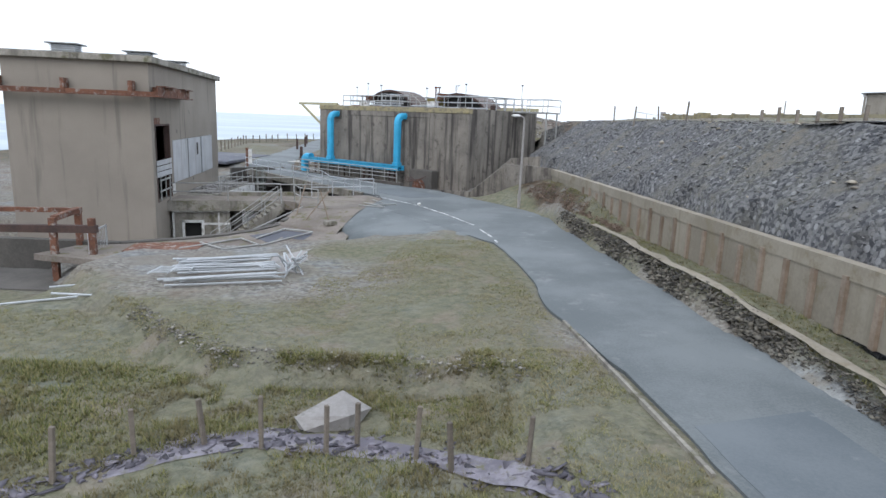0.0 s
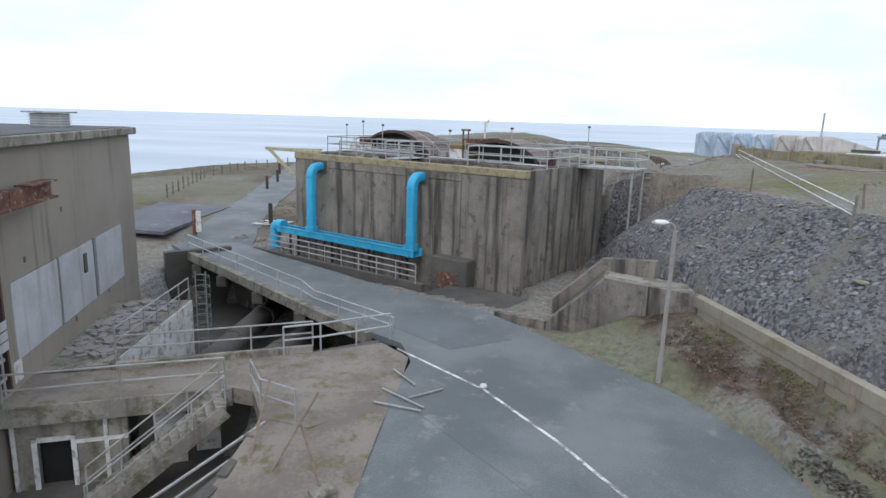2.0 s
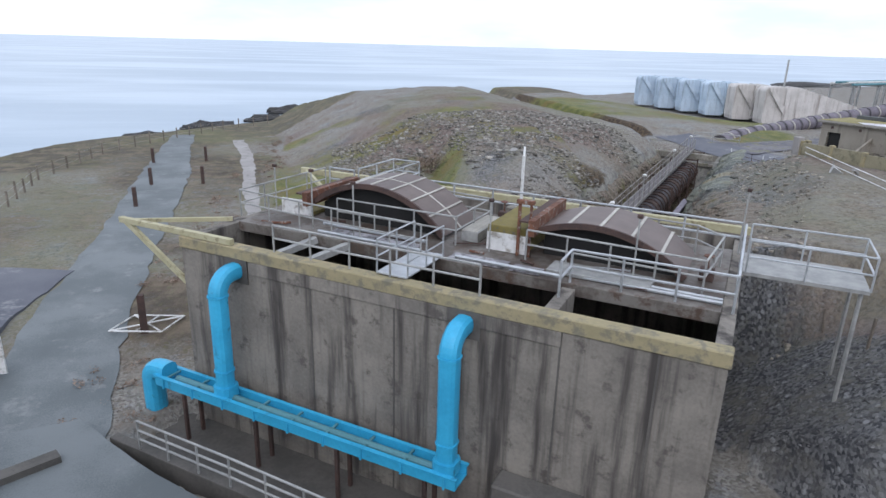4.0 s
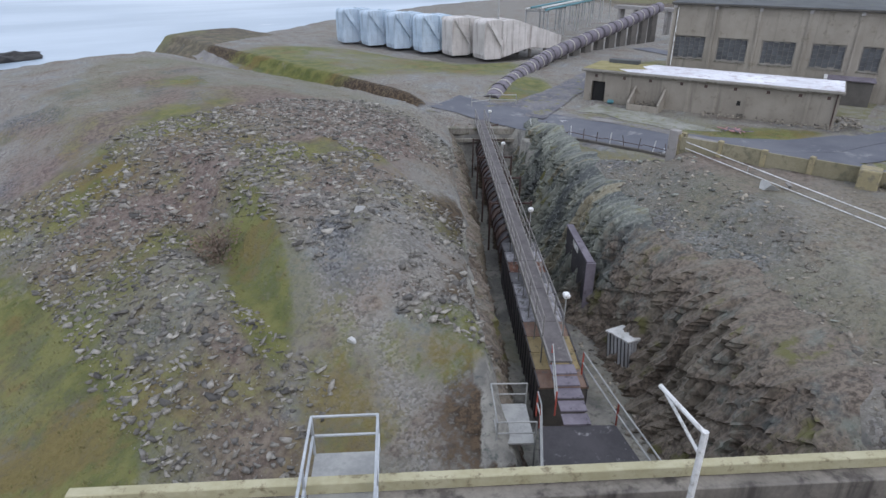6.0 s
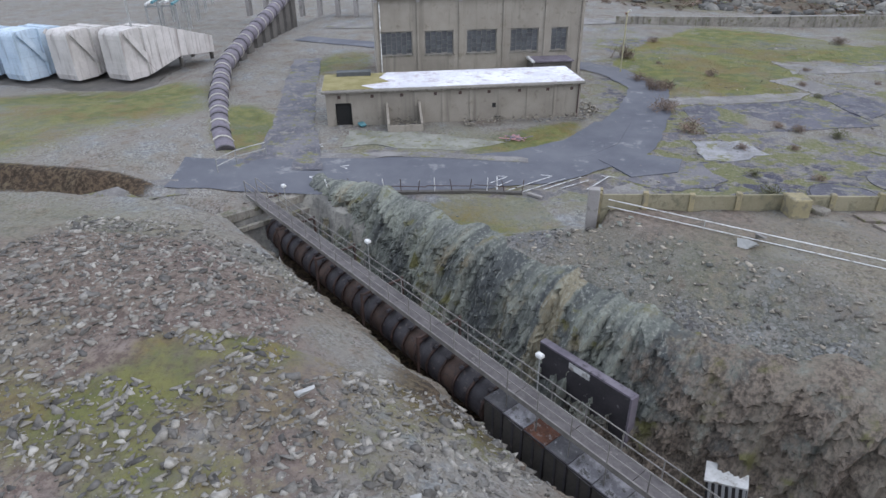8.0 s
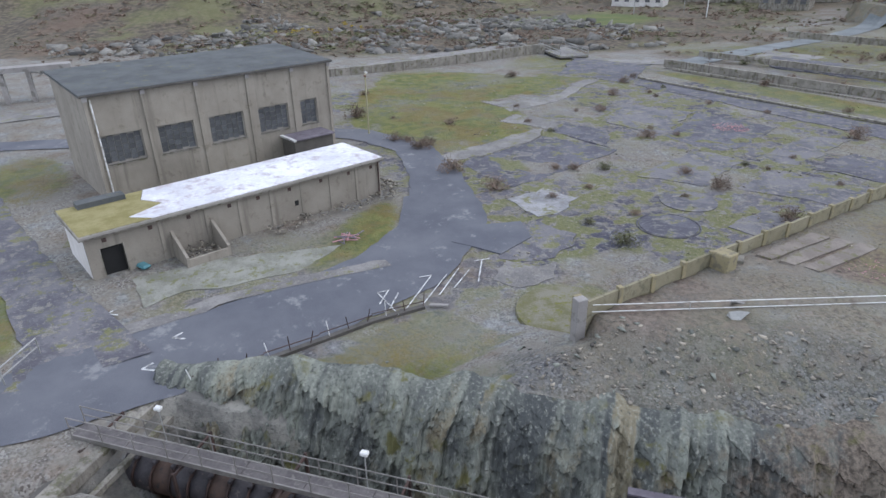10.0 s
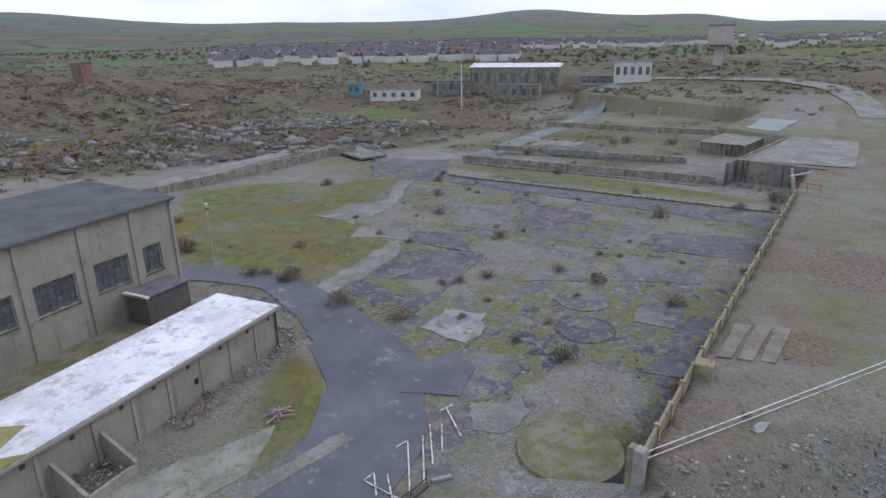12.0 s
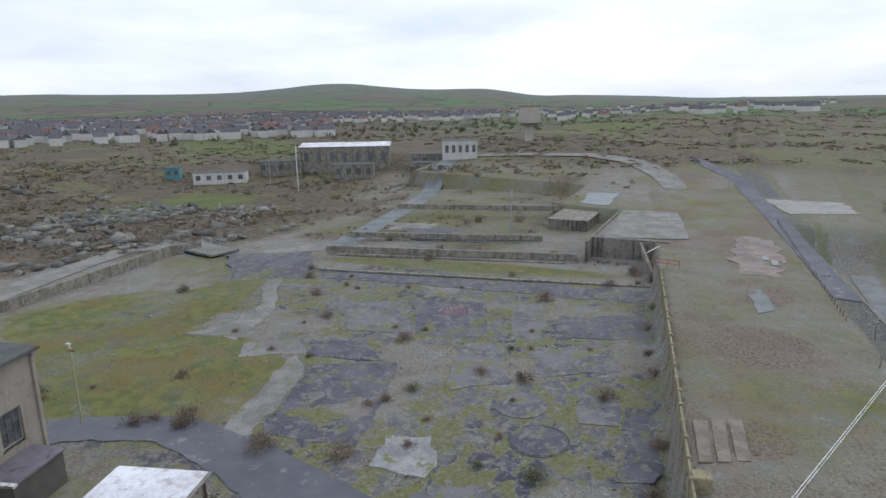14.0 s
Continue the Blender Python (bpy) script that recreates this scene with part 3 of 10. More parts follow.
# ---- ground ----
def ground_material():
    mt = bpy.data.materials.new("ground_soil_grass_shale")
    mt.use_nodes = True
    t = mt.node_tree
    p = t.nodes["Principled BSDF"]
    z1, z2 = t.nodes.new("ShaderNodeAttribute"), t.nodes.new("ShaderNodeAttribute")
    z1.attribute_name, z2.attribute_name = "zone_a", "zone_b"
    s1, s2 = t.nodes.new("ShaderNodeSeparateColor"), t.nodes.new("ShaderNodeSeparateColor")
    t.links.new(z1.outputs["Color"], s1.inputs["Color"])
    t.links.new(z2.outputs["Color"], s2.inputs["Color"])
    n_lawn = noise_of(t, 0.16, 8, 0.68)
    n_big, n_mid, n_fine, n_grit = noise_of(t, 0.09, 5), noise_of(t, 0.55, 6, 0.65), noise_of(t, 3.2, 6, 0.7), noise_of(t, 15, 4, 0.7)
    co = t.nodes.new("ShaderNodeTexCoord")
    vor = nd(t, "ShaderNodeTexVoronoi", Scale=9.0, Randomness=1.0)
    t.links.new(co.outputs["Object"], vor.inputs["Vector"])
    vor2 = nd(t, "ShaderNodeTexVoronoi", Scale=4.2, Randomness=1.0)
    t.links.new(co.outputs["Object"], vor2.inputs["Vector"])
    vsep = t.nodes.new("ShaderNodeSeparateColor")
    t.links.new(vor.outputs["Color"], vsep.inputs["Color"])
    vsep2 = t.nodes.new("ShaderNodeSeparateColor")
    t.links.new(vor2.outputs["Color"], vsep2.inputs["Color"])
    lump = math2(t, "MULTIPLY", band(t, vsep2.outputs[2], 0.62, 0.7), band(t, vor2.outputs["Distance"], 0.5, 0.38))
    wear = math2(t, "ADD", math2(t, "MULTIPLY", n_mid, 0.45), math2(t, "MULTIPLY", n_fine, 0.55))

    def zone(sock, soft=0.14):
        """Noise-broken edge of a zone weight."""
        v = math2(t, "ADD", sock, math2(t, "MULTIPLY", math2(t, "SUBTRACT", wear, 0.5), 2.0))
        return band(t, v, 0.5 - soft, 0.5 + soft)

    gravel = mixc(t, band(t, n_fine, 0.32, 0.68), (0.15, 0.138, 0.116), (0.265, 0.246, 0.212))
    gravel = mixc(t, band(t, n_big, 0.42, 0.62), gravel, (0.215, 0.2, 0.178))
    n_tone = noise_of(t, 0.3, 7, 0.68)
    gravel = mixc(t, math2(t, "MULTIPLY", band(t, n_tone, 0.51, 0.6), 0.8), gravel, mixc(t, band(t, n_fine, 0.35, 0.65), (0.1, 0.076, 0.058), (0.24, 0.195, 0.16)))
    gravel = mixc(t, math2(t, "MULTIPLY", band(t, n_tone, 0.47, 0.38), 0.8), gravel, mixc(t, band(t, n_fine, 0.35, 0.65), (0.12, 0.13, 0.136), (0.32, 0.335, 0.34)))
    stones = mixc(t, band(t, vsep.outputs[0], 0.05, 0.95), (0.085, 0.08, 0.078), (0.34, 0.33, 0.31))
    gravel = mixc(t, math2(t, "MULTIPLY", band(t, n_mid, 0.36, 0.66), 0.7), gravel, stones)
    big_stone = mixc(t, vsep2.outputs[0], (0.15, 0.148, 0.145), (0.33, 0.335, 0.34))
    gravel = mixc(t, math2(t, "MULTIPLY", lump, math2(t, "MULTIPLY", band(t, n_mid, 0.5, 0.62), 0.6)), gravel, big_stone)
    shale = mixc(t, band(t, vsep.outputs[1], 0.0, 1.0), (0.05, 0.052, 0.058), (0.18, 0.18, 0.182))
    shale = mixc(t, math2(t, "MULTIPLY", lump, 0.75), shale, big_stone)
    shale = mixc(t, band(t, n_mid, 0.45, 0.7), shale, (0.15, 0.145, 0.135))
    shale = mixc(t, band(t, n_grit, 0.62, 0.75), shale, (0.3, 0.3, 0.29))
    grass = mixc(t, band(t, n_fine, 0.35, 0.65), (0.098, 0.108, 0.055), (0.18, 0.176, 0.112))
    grass = mixc(t, band(t, n_mid, 0.5, 0.68), grass, mixc(t, n_fine, (0.15, 0.125, 0.095), (0.26, 0.225, 0.17)))
    moss = mixc(t, band(t, n_mid, 0.38, 0.6), (0.082, 0.104, 0.024), (0.16, 0.162, 0.048))
    moss = mixc(t, math2(t, "MULTIPLY", band(t, n_lawn, 0.5, 0.58), 0.75), moss, mixc(t, n_fine, (0.12, 0.085, 0.025), (0.2, 0.15, 0.05)))
    moss = mixc(t, math2(t, "MULTIPLY", band(t, n_lawn, 0.42, 0.34), 0.7), moss, mixc(t, band(t, n_fine, 0.4, 0.6), (0.14, 0.135, 0.11), (0.24, 0.23, 0.2)))
    tar = mixc(t, band(t, n_fine, 0.35, 0.65), (0.095, 0.098, 0.112), (0.15, 0.15, 0.165))
    rockc = mixc(t, band(t, n_mid, 0.38, 0.62), (0.15, 0.145, 0.135), (0.29, 0.28, 0.25))
    rockc = mixc(t, band(t, n_fine, 0.52, 0.68), rockc, (0.095, 0.105, 0.1))
    heath = mixc(t, band(t, n_mid, 0.4, 0.62), (0.066, 0.056, 0.046), (0.15, 0.118, 0.09))
    n_patch = noise_of(t, 0.03, 6, 0.6)
    heath = mixc(t, math2(t, "MULTIPLY", band(t, n_patch, 0.5, 0.62), 0.75), heath, (0.15, 0.15, 0.07))
    heath = mixc(t, math2(t, "MULTIPLY", band(t, n_patch, 0.44, 0.36), 0.7), heath, (0.15, 0.105, 0.08))
    heath = mixc(t, band(t, n_fine, 0.55, 0.7), heath, (0.085, 0.085, 0.035))
    col = mixc(t, zone(s1.outputs[1]), gravel, shale)
    col = mixc(t, zone(s1.outputs[2], 0.08), col, tar)
    # old yard floors: large bays of tarmac, concrete and gravel with mossy joints
    far = t.nodes.new("ShaderNodeAttribute")
    far.attribute_name = "zone_d"
    s4 = t.nodes.new("ShaderNodeSeparateColor")
    t.links.new(far.outputs["Color"], s4.inputs["Color"])
    warp = nd(t, "ShaderNodeTexNoise", Scale=0.22, Detail=9, Roughness=0.62)
    t.links.new(co.outputs["Object"], warp.inputs["Vector"])
    vm = t.nodes.new("ShaderNodeVectorMath")
    vm.operation = "MULTIPLY_ADD"
    t.links.new(warp.outputs["Color"], vm.inputs[0])
    vm.inputs[1].default_value = (5.0, 5.0, 0)
    t.links.new(co.outputs["Object"], vm.inputs[2])
    mp = t.nodes.new("ShaderNodeMapping")
    mp.inputs["Rotation"].default_value = (0, 0, radians(27))
    t.links.new(vm.outputs["Vector"], mp.inputs["Vector"])
    bays = nd(t, "ShaderNodeTexBrick", Color1=(0, 0, 0, 1), Color2=(1, 1, 1, 1), Mortar=(0.5, 0.5, 0.5, 1), Scale=1.0)
    bays.inputs["Brick Width"].default_value, bays.inputs["Row Height"].default_value, bays.inputs["Mortar Size"].default_value = 11.0, 7.4, 0.07
    t.links.new(mp.outputs["Vector"], bays.inputs["Vector"])
    bsep = t.nodes.new("ShaderNodeSeparateColor")
    t.links.new(bays.outputs["Color"], bsep.inputs["Color"])
    n_y1, n_y2, n_y3 = noise_of(t, 0.22, 8, 0.66), noise_of(t, 0.34, 8, 0.62, (1.3, 0.9, 1)), noise_of(t, 0.9, 6, 0.6)
    tone = math2(t, "ADD", math2(t, "MULTIPLY", bsep.outputs[0], 0.3), n_y1)
    floor_ = mixc(t, band(t, tone, 0.55, 0.62), (0.07, 0.07, 0.094), (0.13, 0.125, 0.145))
    floor_ = mixc(t, band(t, tone, 0.78, 0.84), floor_, (0.23, 0.22, 0.21))
    floor_ = mixc(t, math2(t, "MULTIPLY", band(t, n_y3, 0.46, 0.58), 0.85), floor_, gravel)
    floor_ = mixc(t, math2(t, "MULTIPLY", band(t, n_y2, 0.47, 0.54), 0.9), floor_, mixc(t, 0.5, gravel, mixc(t, band(t, n_grit, 0.4, 0.6), (0.16, 0.15, 0.135), (0.31, 0.3, 0.275))))
    floor_ = mixc(t, math2(t, "MULTIPLY", math2(t, "MULTIPLY", bays.outputs["Fac"], band(t, n_mid, 0.42, 0.56)), 0.7), floor_, (0.085, 0.085, 0.04))
    floor_ = mixc(t, math2(t, "MULTIPLY", band(t, math2(t, "ADD", n_y2, math2(t, "MULTIPLY", n_y3, 0.5)), 0.72, 0.8), 0.8), floor_, mixc(t, n_fine, (0.085, 0.1, 0.03), (0.19, 0.185, 0.07)))
    floor_ = mixc(t, math2(t, "MULTIPLY", band(t, n_fine, 0.57, 0.64), 0.55), floor_, (0.29, 0.28, 0.27))
    floor_ = mixc(t, math2(t, "MULTIPLY", band(t, n_fine, 0.43, 0.36), 0.5), floor_, (0.055, 0.053, 0.055))
    col = mixc(t, s4.outputs[0], col, floor_)
    earth = mixc(t, band(t, n_fine, 0.4, 0.6), (0.035, 0.026, 0.018), (0.105, 0.075, 0.05))
    ruddy = mixc(t, band(t, n_fine, 0.38, 0.62), (0.105, 0.074, 0.064), (0.23, 0.18, 0.158))
    col = mixc(t, math2(t, "MULTIPLY", zone(s4.outputs[2], 0.4), 0.65), col, ruddy)
    col = mixc(t, zone(s4.outputs[1], 0.2), col, earth)
    col = mixc(t, zone(s2.outputs[1]), col, rockc)
    col = mixc(t, zone(s2.outputs[2], 0.2), col, heath)
    col = mixc(t, math2(t, "MULTIPLY", zone(s1.outputs[0], 0.42), 0.8), col, grass)
    col = mixc(t, math2(t, "MULTIPLY", band(t, math2(t, "ADD", s4.outputs[2], math2(t, "MULTIPLY", math2(t, "SUBTRACT", wear, 0.5), 1.2)), 0.4, 0.9), 0.6), col, ruddy)
    col = mixc(t, math2(t, "MULTIPLY", zone(s2.outputs[0], 0.36), 0.85), col, moss)
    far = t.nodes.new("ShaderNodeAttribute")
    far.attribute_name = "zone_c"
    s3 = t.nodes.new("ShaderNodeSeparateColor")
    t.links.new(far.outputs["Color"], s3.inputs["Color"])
    nf = noise_of(t, 0.011, 3, 0.5)
    vf = nd(t, "ShaderNodeTexVoronoi", Scale=0.0055)
    t.links.new(co.outputs["Object"], vf.inputs["Vector"])
    vfs = t.nodes.new("ShaderNodeSeparateColor")
    t.links.new(vf.outputs["Color"], vfs.inputs["Color"])
    hedge = nd(t, "ShaderNodeTexVoronoi", Scale=0.0055)
    hedge.feature = "DISTANCE_TO_EDGE"
    t.links.new(co.outputs["Object"], hedge.inputs["Vector"])
    field = mixc(t, band(t, vfs.outputs[0], 0.38, 0.42), (0.085, 0.15, 0.062), (0.135, 0.135, 0.085))
    field = mixc(t, band(t, vfs.outputs[0], 0.66, 0.7), field, (0.125, 0.1, 0.085))
    field = mixc(t, math2(t, "MULTIPLY", band(t, nf, 0.5, 0.58), 0.8), field, mixc(t, n_big, (0.09, 0.075, 0.065), (0.15, 0.125, 0.1)))
    field = mixc(t, math2(t, "MULTIPLY", band(t, hedge.outputs["Distance"], 0.05, 0.025), 0.85), field, (0.05, 0.05, 0.04))
    col = mixc(t, s3.outputs[0], col, field)
    col = mixc(t, s3.outputs[1], col, mixc(t, band(t, n_big, 0.4, 0.6), (0.085, 0.12, 0.035), (0.13, 0.15, 0.05)))
    # Haze painted into the base colour: pale grey-green mixed in over the far ground.
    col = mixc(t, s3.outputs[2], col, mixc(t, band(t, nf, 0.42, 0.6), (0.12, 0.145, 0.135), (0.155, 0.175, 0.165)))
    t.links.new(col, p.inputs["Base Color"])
    p.inputs["Roughness"].default_value = 0.95
    p.inputs["Specular IOR Level"].default_value = 0.25
    h = math2(t, "ADD", math2(t, "MULTIPLY", vor.outputs["Distance"], -0.22), math2(t, "MULTIPLY", n_fine, 0.9))
    h = math2(t, "ADD", h, math2(t, "MULTIPLY", lump, 0.25))
    flat = math2(t, "SUBTRACT", 1.0, zone(s1.outputs[2], 0.08))
    bp = nd(t, "ShaderNodeBump", Strength=0.75, Distance=0.14)
    t.links.new(math2(t, "MULTIPLY", h, math2(t, "ADD", math2(t, "MULTIPLY", flat, 0.85), 0.15)), bp.inputs["Height"])
    t.links.new(bp.outputs["Normal"], p.inputs["Normal"])
    return mt


def blob(x, y, cx, cy, rx, ry, turn=0.0):
    """1 inside an ellipse, falling to 0 outside."""
    c, s = math.cos(radians(turn)), math.sin(radians(turn))
    a, b = (x - cx) * c + (y - cy) * s, -(x - cx) * s + (y - cy) * c
    return 1 - ss(0.75, 1.25, np.hypot(a / rx, b / ry))


STRIP = ((55.4, 82.2), (54.6, 80.9), (46.6, 84.0), (45.9, 90.9), (48.3, 88.0), (50.5, 85.5))
CORNER = ((36.9, 84.5), (31.4, 81.3), (30.6, 85.8), (29.6, 91.5), (31.8, 96.5), (34.2, 94.2), (36.0, 88.5))
PINK = (24.6, 62.8)
MOSS = ((115, 60), (111, 48), (102, 41), (95, 31), (88, 45), (87, 55), (78, 54), (69, 57.4), (67.4, 65.4), (65.9, 72), (70, 76), (83, 77), (100, 70))


def zones(x, y, z):
    tu, tv = tank_uv(x, y)
    s, o = cut_so(x, y)
    d = x - wall_x(y)
    near = (np.hypot(x - 40, y - 50) < 400)
    in_yard = (x > panel_x(y) + 0.2) & (y < 81) | (x > 31) & (s > 30)
    # grass
    g = 0.75 * ss(4.5, 2.5, x) * ss(34, 26, y) * ss(-30, -20, x) - 0.12 * blob(x, y, -1, 17, 5, 6)
    g = g - 0.9 * blob(x, y, -12, 29, 6, 7) - 0.5 * blob(x, y, -6.5, 22, 5, 3.5)
    g = np.maximum(g, 0.85 * ss(-2.0, -1.6, d) * (d < 0) * (y < 34))
    g = np.maximum(g, 0.75 * ss(15, 12.5, y) * ss(6, 4, x) * ss(-30, -20, x))
    g = np.maximum(g, (0.75 + 0.5 * fbm(x, y, 2.5, 3)) * ((y > 22) & (y < 46) & (x > 0)) * ss(-1.6, -2.2, d) * ss(-6.5, -5.5, d) + 0.55 * ((y > 27) & (y < 45)) * ss(-0.9, -0.5, d) * (d < 0.1))
    g = np.maximum(g, 0.42 * blob(x, y, -6, 92, 6, 24, 8) + 0.1 * blob(x, y, -4, 84, 5, 6))
    g = np.maximum(g, 0.6 * blob(x, y, 1.4, 87, 2.4, 6, -10))
    g = np.maximum(g, 0.52 * (zgap := ss(62, 75, y)) * ss(-12, -18, x) * ss(-60, -40, x))
    g = np.maximum(g, 0.42 * blob(x, y, 14, 118, 14, 20) + 0.1)
    g = np.maximum(g, 0.5 * blob(x, y, 23, 36, 10, 48))
    g = np.maximum(g, 1.1 * blob(x, y, 68, 14.6, 25, 3.0, 7.5))
    g = np.maximum(g, 1.0 * blob(x, y, 49.8, 86.0, 6.5, 2.0, 140) + 0.45 * blob(x, y, 49, 91, 4, 6, -18))
    g = np.maximum(g, 0.6 * blob(x, y, 28, 90, 3, 6))
    g = np.maximum(g, 0.6 * blob(x, y, 76, 72, 14, 4, -10) + 0.0)
    g = np.maximum(g, 0.55 * blob(x, y, 62, -30, 22, 20) + 0.0)
    g = np.maximum(g, 0.55 * blob(x, y, 22, -20, 9, 40))
    g = np.maximum(g, 0.5 * ss(60, 66, x) * ss(4, -2, y) * ss(-120, -90, y) * ss(135, 115, x))
    g = np.maximum(g, 0.75 * blob(x, y, -12, 100, 4, 18, 12))
    g = np.maximum(g, 0.3 * inside(MOSS, x + 1.5 * fbm(x, y, 4, 3), y + 1.5 * fbm(x + 9, y, 4, 3)))
    g = np.maximum(g, (0.3 + 0.5 * fbm(x, y, 7, 4)) * ss(86, 98, y) * ss(-4, 2, x) * ss(27, 22, x) * (y < 140))
    g = np.maximum(g, (0.4 + 0.4 * fbm(x, y, 8, 4)) * ((x > wall_x(y) + 7) & (x < panel_x(y))) * (y < 82))
    strip_ = inside(STRIP, x + 0.5 * fbm(x, y, 2, 3), y)
    corner = inside(CORNER, x + 0.5 * fbm(x, y, 2, 3), y)
    g = np.maximum(g, 0.8 * strip_ + 0.62 * corner)
    g = g + 0.3 * fbm(x, y, 5, 4) * (g > 0.05)
    # moss
    lawn = 1.0 * inside(MOSS, x + 1.5 * fbm(x, y, 4, 3), y + 1.5 * fbm(x + 9, y, 4, 3))
    m = np.maximum(0.62 * blob(x, y, 68, 14.6, 25, 3.0, 7.5), 0.6 * blob(x, y, 50.2, 85.0, 7, 2.3, 144)) + lawn * (0.72 + 0.6 * fbm(x + 31, y, 10, 4)) + 0.2 * blob(x, y, 100, 45, 22, 20) * (1 - lawn)
    m = np.maximum(m, 0.75 * blob(x, y, 46, 138, 22, 17, -30))
    m = np.maximum(m, 0.6 * blob(x, y, 48, 112, 7, 3, 22) + 0.6 * blob(x, y, 78, 112, 9, 4, 10))
    m = np.maximum(m, 0.55 * blob(x, y, 105, 28, 16, 12))
    m = np.maximum(m, 1.0 * blob(x, y, 2.0, 88.0, 1.5, 7.5, -22))
    m = np.maximum(m, 0.85 * blob(x, y, -8.0, 90, 3.4, 12, 4))
    m = np.maximum(m, 0.7 * blob(x, y, 5, 78.5, 2.6, 2.0, -30) + 0.55 * blob(x, y, 8.6, 88.6, 1.6, 2.2))
    m = np.maximum(m, (0.2 + 0.35 * fbm(x + 11, y + 5, 12, 4)) * ((x > wall_x(y) + 7) & (x < panel_x(y)) & (y < 74)))
    m = np.maximum(m, (0.24 + 0.4 * fbm(x + 5, y, 14, 4)) * ss(4, -2, y) * ss(-110, -80, y) * ss(20, 24, x) * ss(118, 108, x))
    m = np.maximum(m, 0.75 * strip_ + 0.42 * corner)
    m = np.maximum(m, (0.3 + 1.1 * fbm(x + 17, y + 3, 6, 4)) * ((x < 14) & (x > -12) & (y > 76) & (y < 124) & (o < -3)))
    m = np.where(lawn > 0, m, m + 0.5 * fbm(x + 31, y, 9, 5) * (m > 0.05))
    # shale
    sh = 0.95 * (d > 0.1) * ss(7.5, 5.5, d) * (y < 64)
    sh = np.maximum(sh, 0.4 * blob(x, y, 6, 88, 6, 8) + 0.0)
    sh = np.maximum(sh, 0.52 * blob(x, y, 1, 103, 5, 12))
    sh = np.maximum(sh, 0.38 * blob(x, y, 12, 88, 5, 9, -40))
    sh = np.maximum(sh, (0.32 + 1.2 * fbm(x + 50, y + 9, 5, 4)) * ((x > -10) & (x < 24) & (y > 76) & (y < 128) & (o < -3)))
    sh = np.maximum(sh, (0.45 + 0.9 * fbm(x + 50, y + 9, 4, 4)) * ss(5, 6.5, o) * ss(12, 8.5, o) * (s > -6) * (s < 32))
    sh = np.maximum(sh, 0.55 * blob(x, y, 20, 76, 5, 8, -40))
    # tarmac remains
    tm = np.where(in_yard & (y < 95) & (x < 110) & (y > 17), 0.24, 0.0) + 0.28 * fbm(x * 0.8, y, 9, 3) * in_yard
    tm = np.where(in_yard & (y <= 8) & (y > -40) & (x < 110), 0.36 + 0.3 * fbm(x, y, 10, 3), tm)
    tm = np.maximum(tm, 0.95 * blob(x, y, 60, 21, 26, 3.0, 5))
    tm = np.maximum(tm, 0.9 * blob(x, y, 106, 24, 9, 6, -20))
    # rock faces and heath
    rk = 0.95 * ((o > 1.5) & (o < 6.5 + 1.0 * (s < 6)) & (s > -9) & (s < 37) & (z < 4.4)) + 0.8 * ((o < -0.5) & (o > -3.6) & (s > -6) & (s < 36) & (z < 3))
    he = ss(76, 92, x * 0.75 - 0.35 * np.maximum(y, 0) + 0.25 * np.minimum(y, 0) + 8 * fbm(x, y, 12, 3)) * 0.9 * ss(1500, 700, np.hypot(x, y))
    he = np.maximum(he, 0.75 * ss(-60, -110, y))
    he = np.maximum(he, (0.5 + 0.5 * fbm(x, y, 8, 4)) * ss(60, 68, y) * ss(-9, -14, x) * ss(-70, -45, x))
    he = np.maximum(he, (0.42 + 0.5 * fbm(x, y, 9, 4)) * ss(12, 2, y) * ss(58, 66, x) * ss(-110, -80, y))
    rk = np.maximum(rk, 0.8 * ss(0.0, 0.16, fbm(x, y, 13, 5)) * ss(104, 122, x * 0.8 - y * 0.2) * (np.hypot(x - 170, y - 25) < 95))
    he = np.maximum(he, 0.7 * ((y > coast(x) - 22) & (x < 60)))
    g = np.where(he > 0.5, 0.30 + 0.35 * fbm(x, y, 40, 3), g)
    g = np.maximum(g, (0.6 + 0.3 * fbm(x, y, 20, 4)) * ss(-14, -24, y) * ss(18, 12, x))
    r = np.hypot(x - 27, y - 107)
    fa = ss(380, 800, r)
    az = np.degrees(np.arctan2(x - 27, y - 107)) % 360
    green = np.maximum.reduce([blob(x, y, 170, -20, 16, 26), 0.9 * blob(x, y, 300, -190, 110, 35, -35), 0.9 * blob(x, y, 100, -300, 30, 75, 10), 0.7 * blob(x, y, 95, -220, 26, 14)])
    # Painted haze weight, growing with distance.
    far_haze = 0.85 * ss(1500, 4200, r)
    g = np.where(r < 400, g, np.minimum(g, 0.4))
    yd = ss(0.3, 1.2, x - panel_x(y)) * ss(82, 76, y) * ss(118, 104, x) * ss(14, 18, y) * (x > 30)
    yd = yd * (1 - 0.85 * ss(0.02, 0.16, fbm(x + 3, y + 8, 10, 4)))
    yd = np.maximum(yd, ss(62, 66, x) * ss(4, -2, y) * ss(-42, -34, y) * ss(112, 104, x) * 0.9)
    yd = np.maximum(yd, ss(33, 38, x) * ss(74, 80, y) * ss(104, 98, y) * ss(54, 46, x) * 0.6)
    so = 0.9 * ((np.abs(o) < 2.8) & (s > -10) & (s < 34)) + 0.0
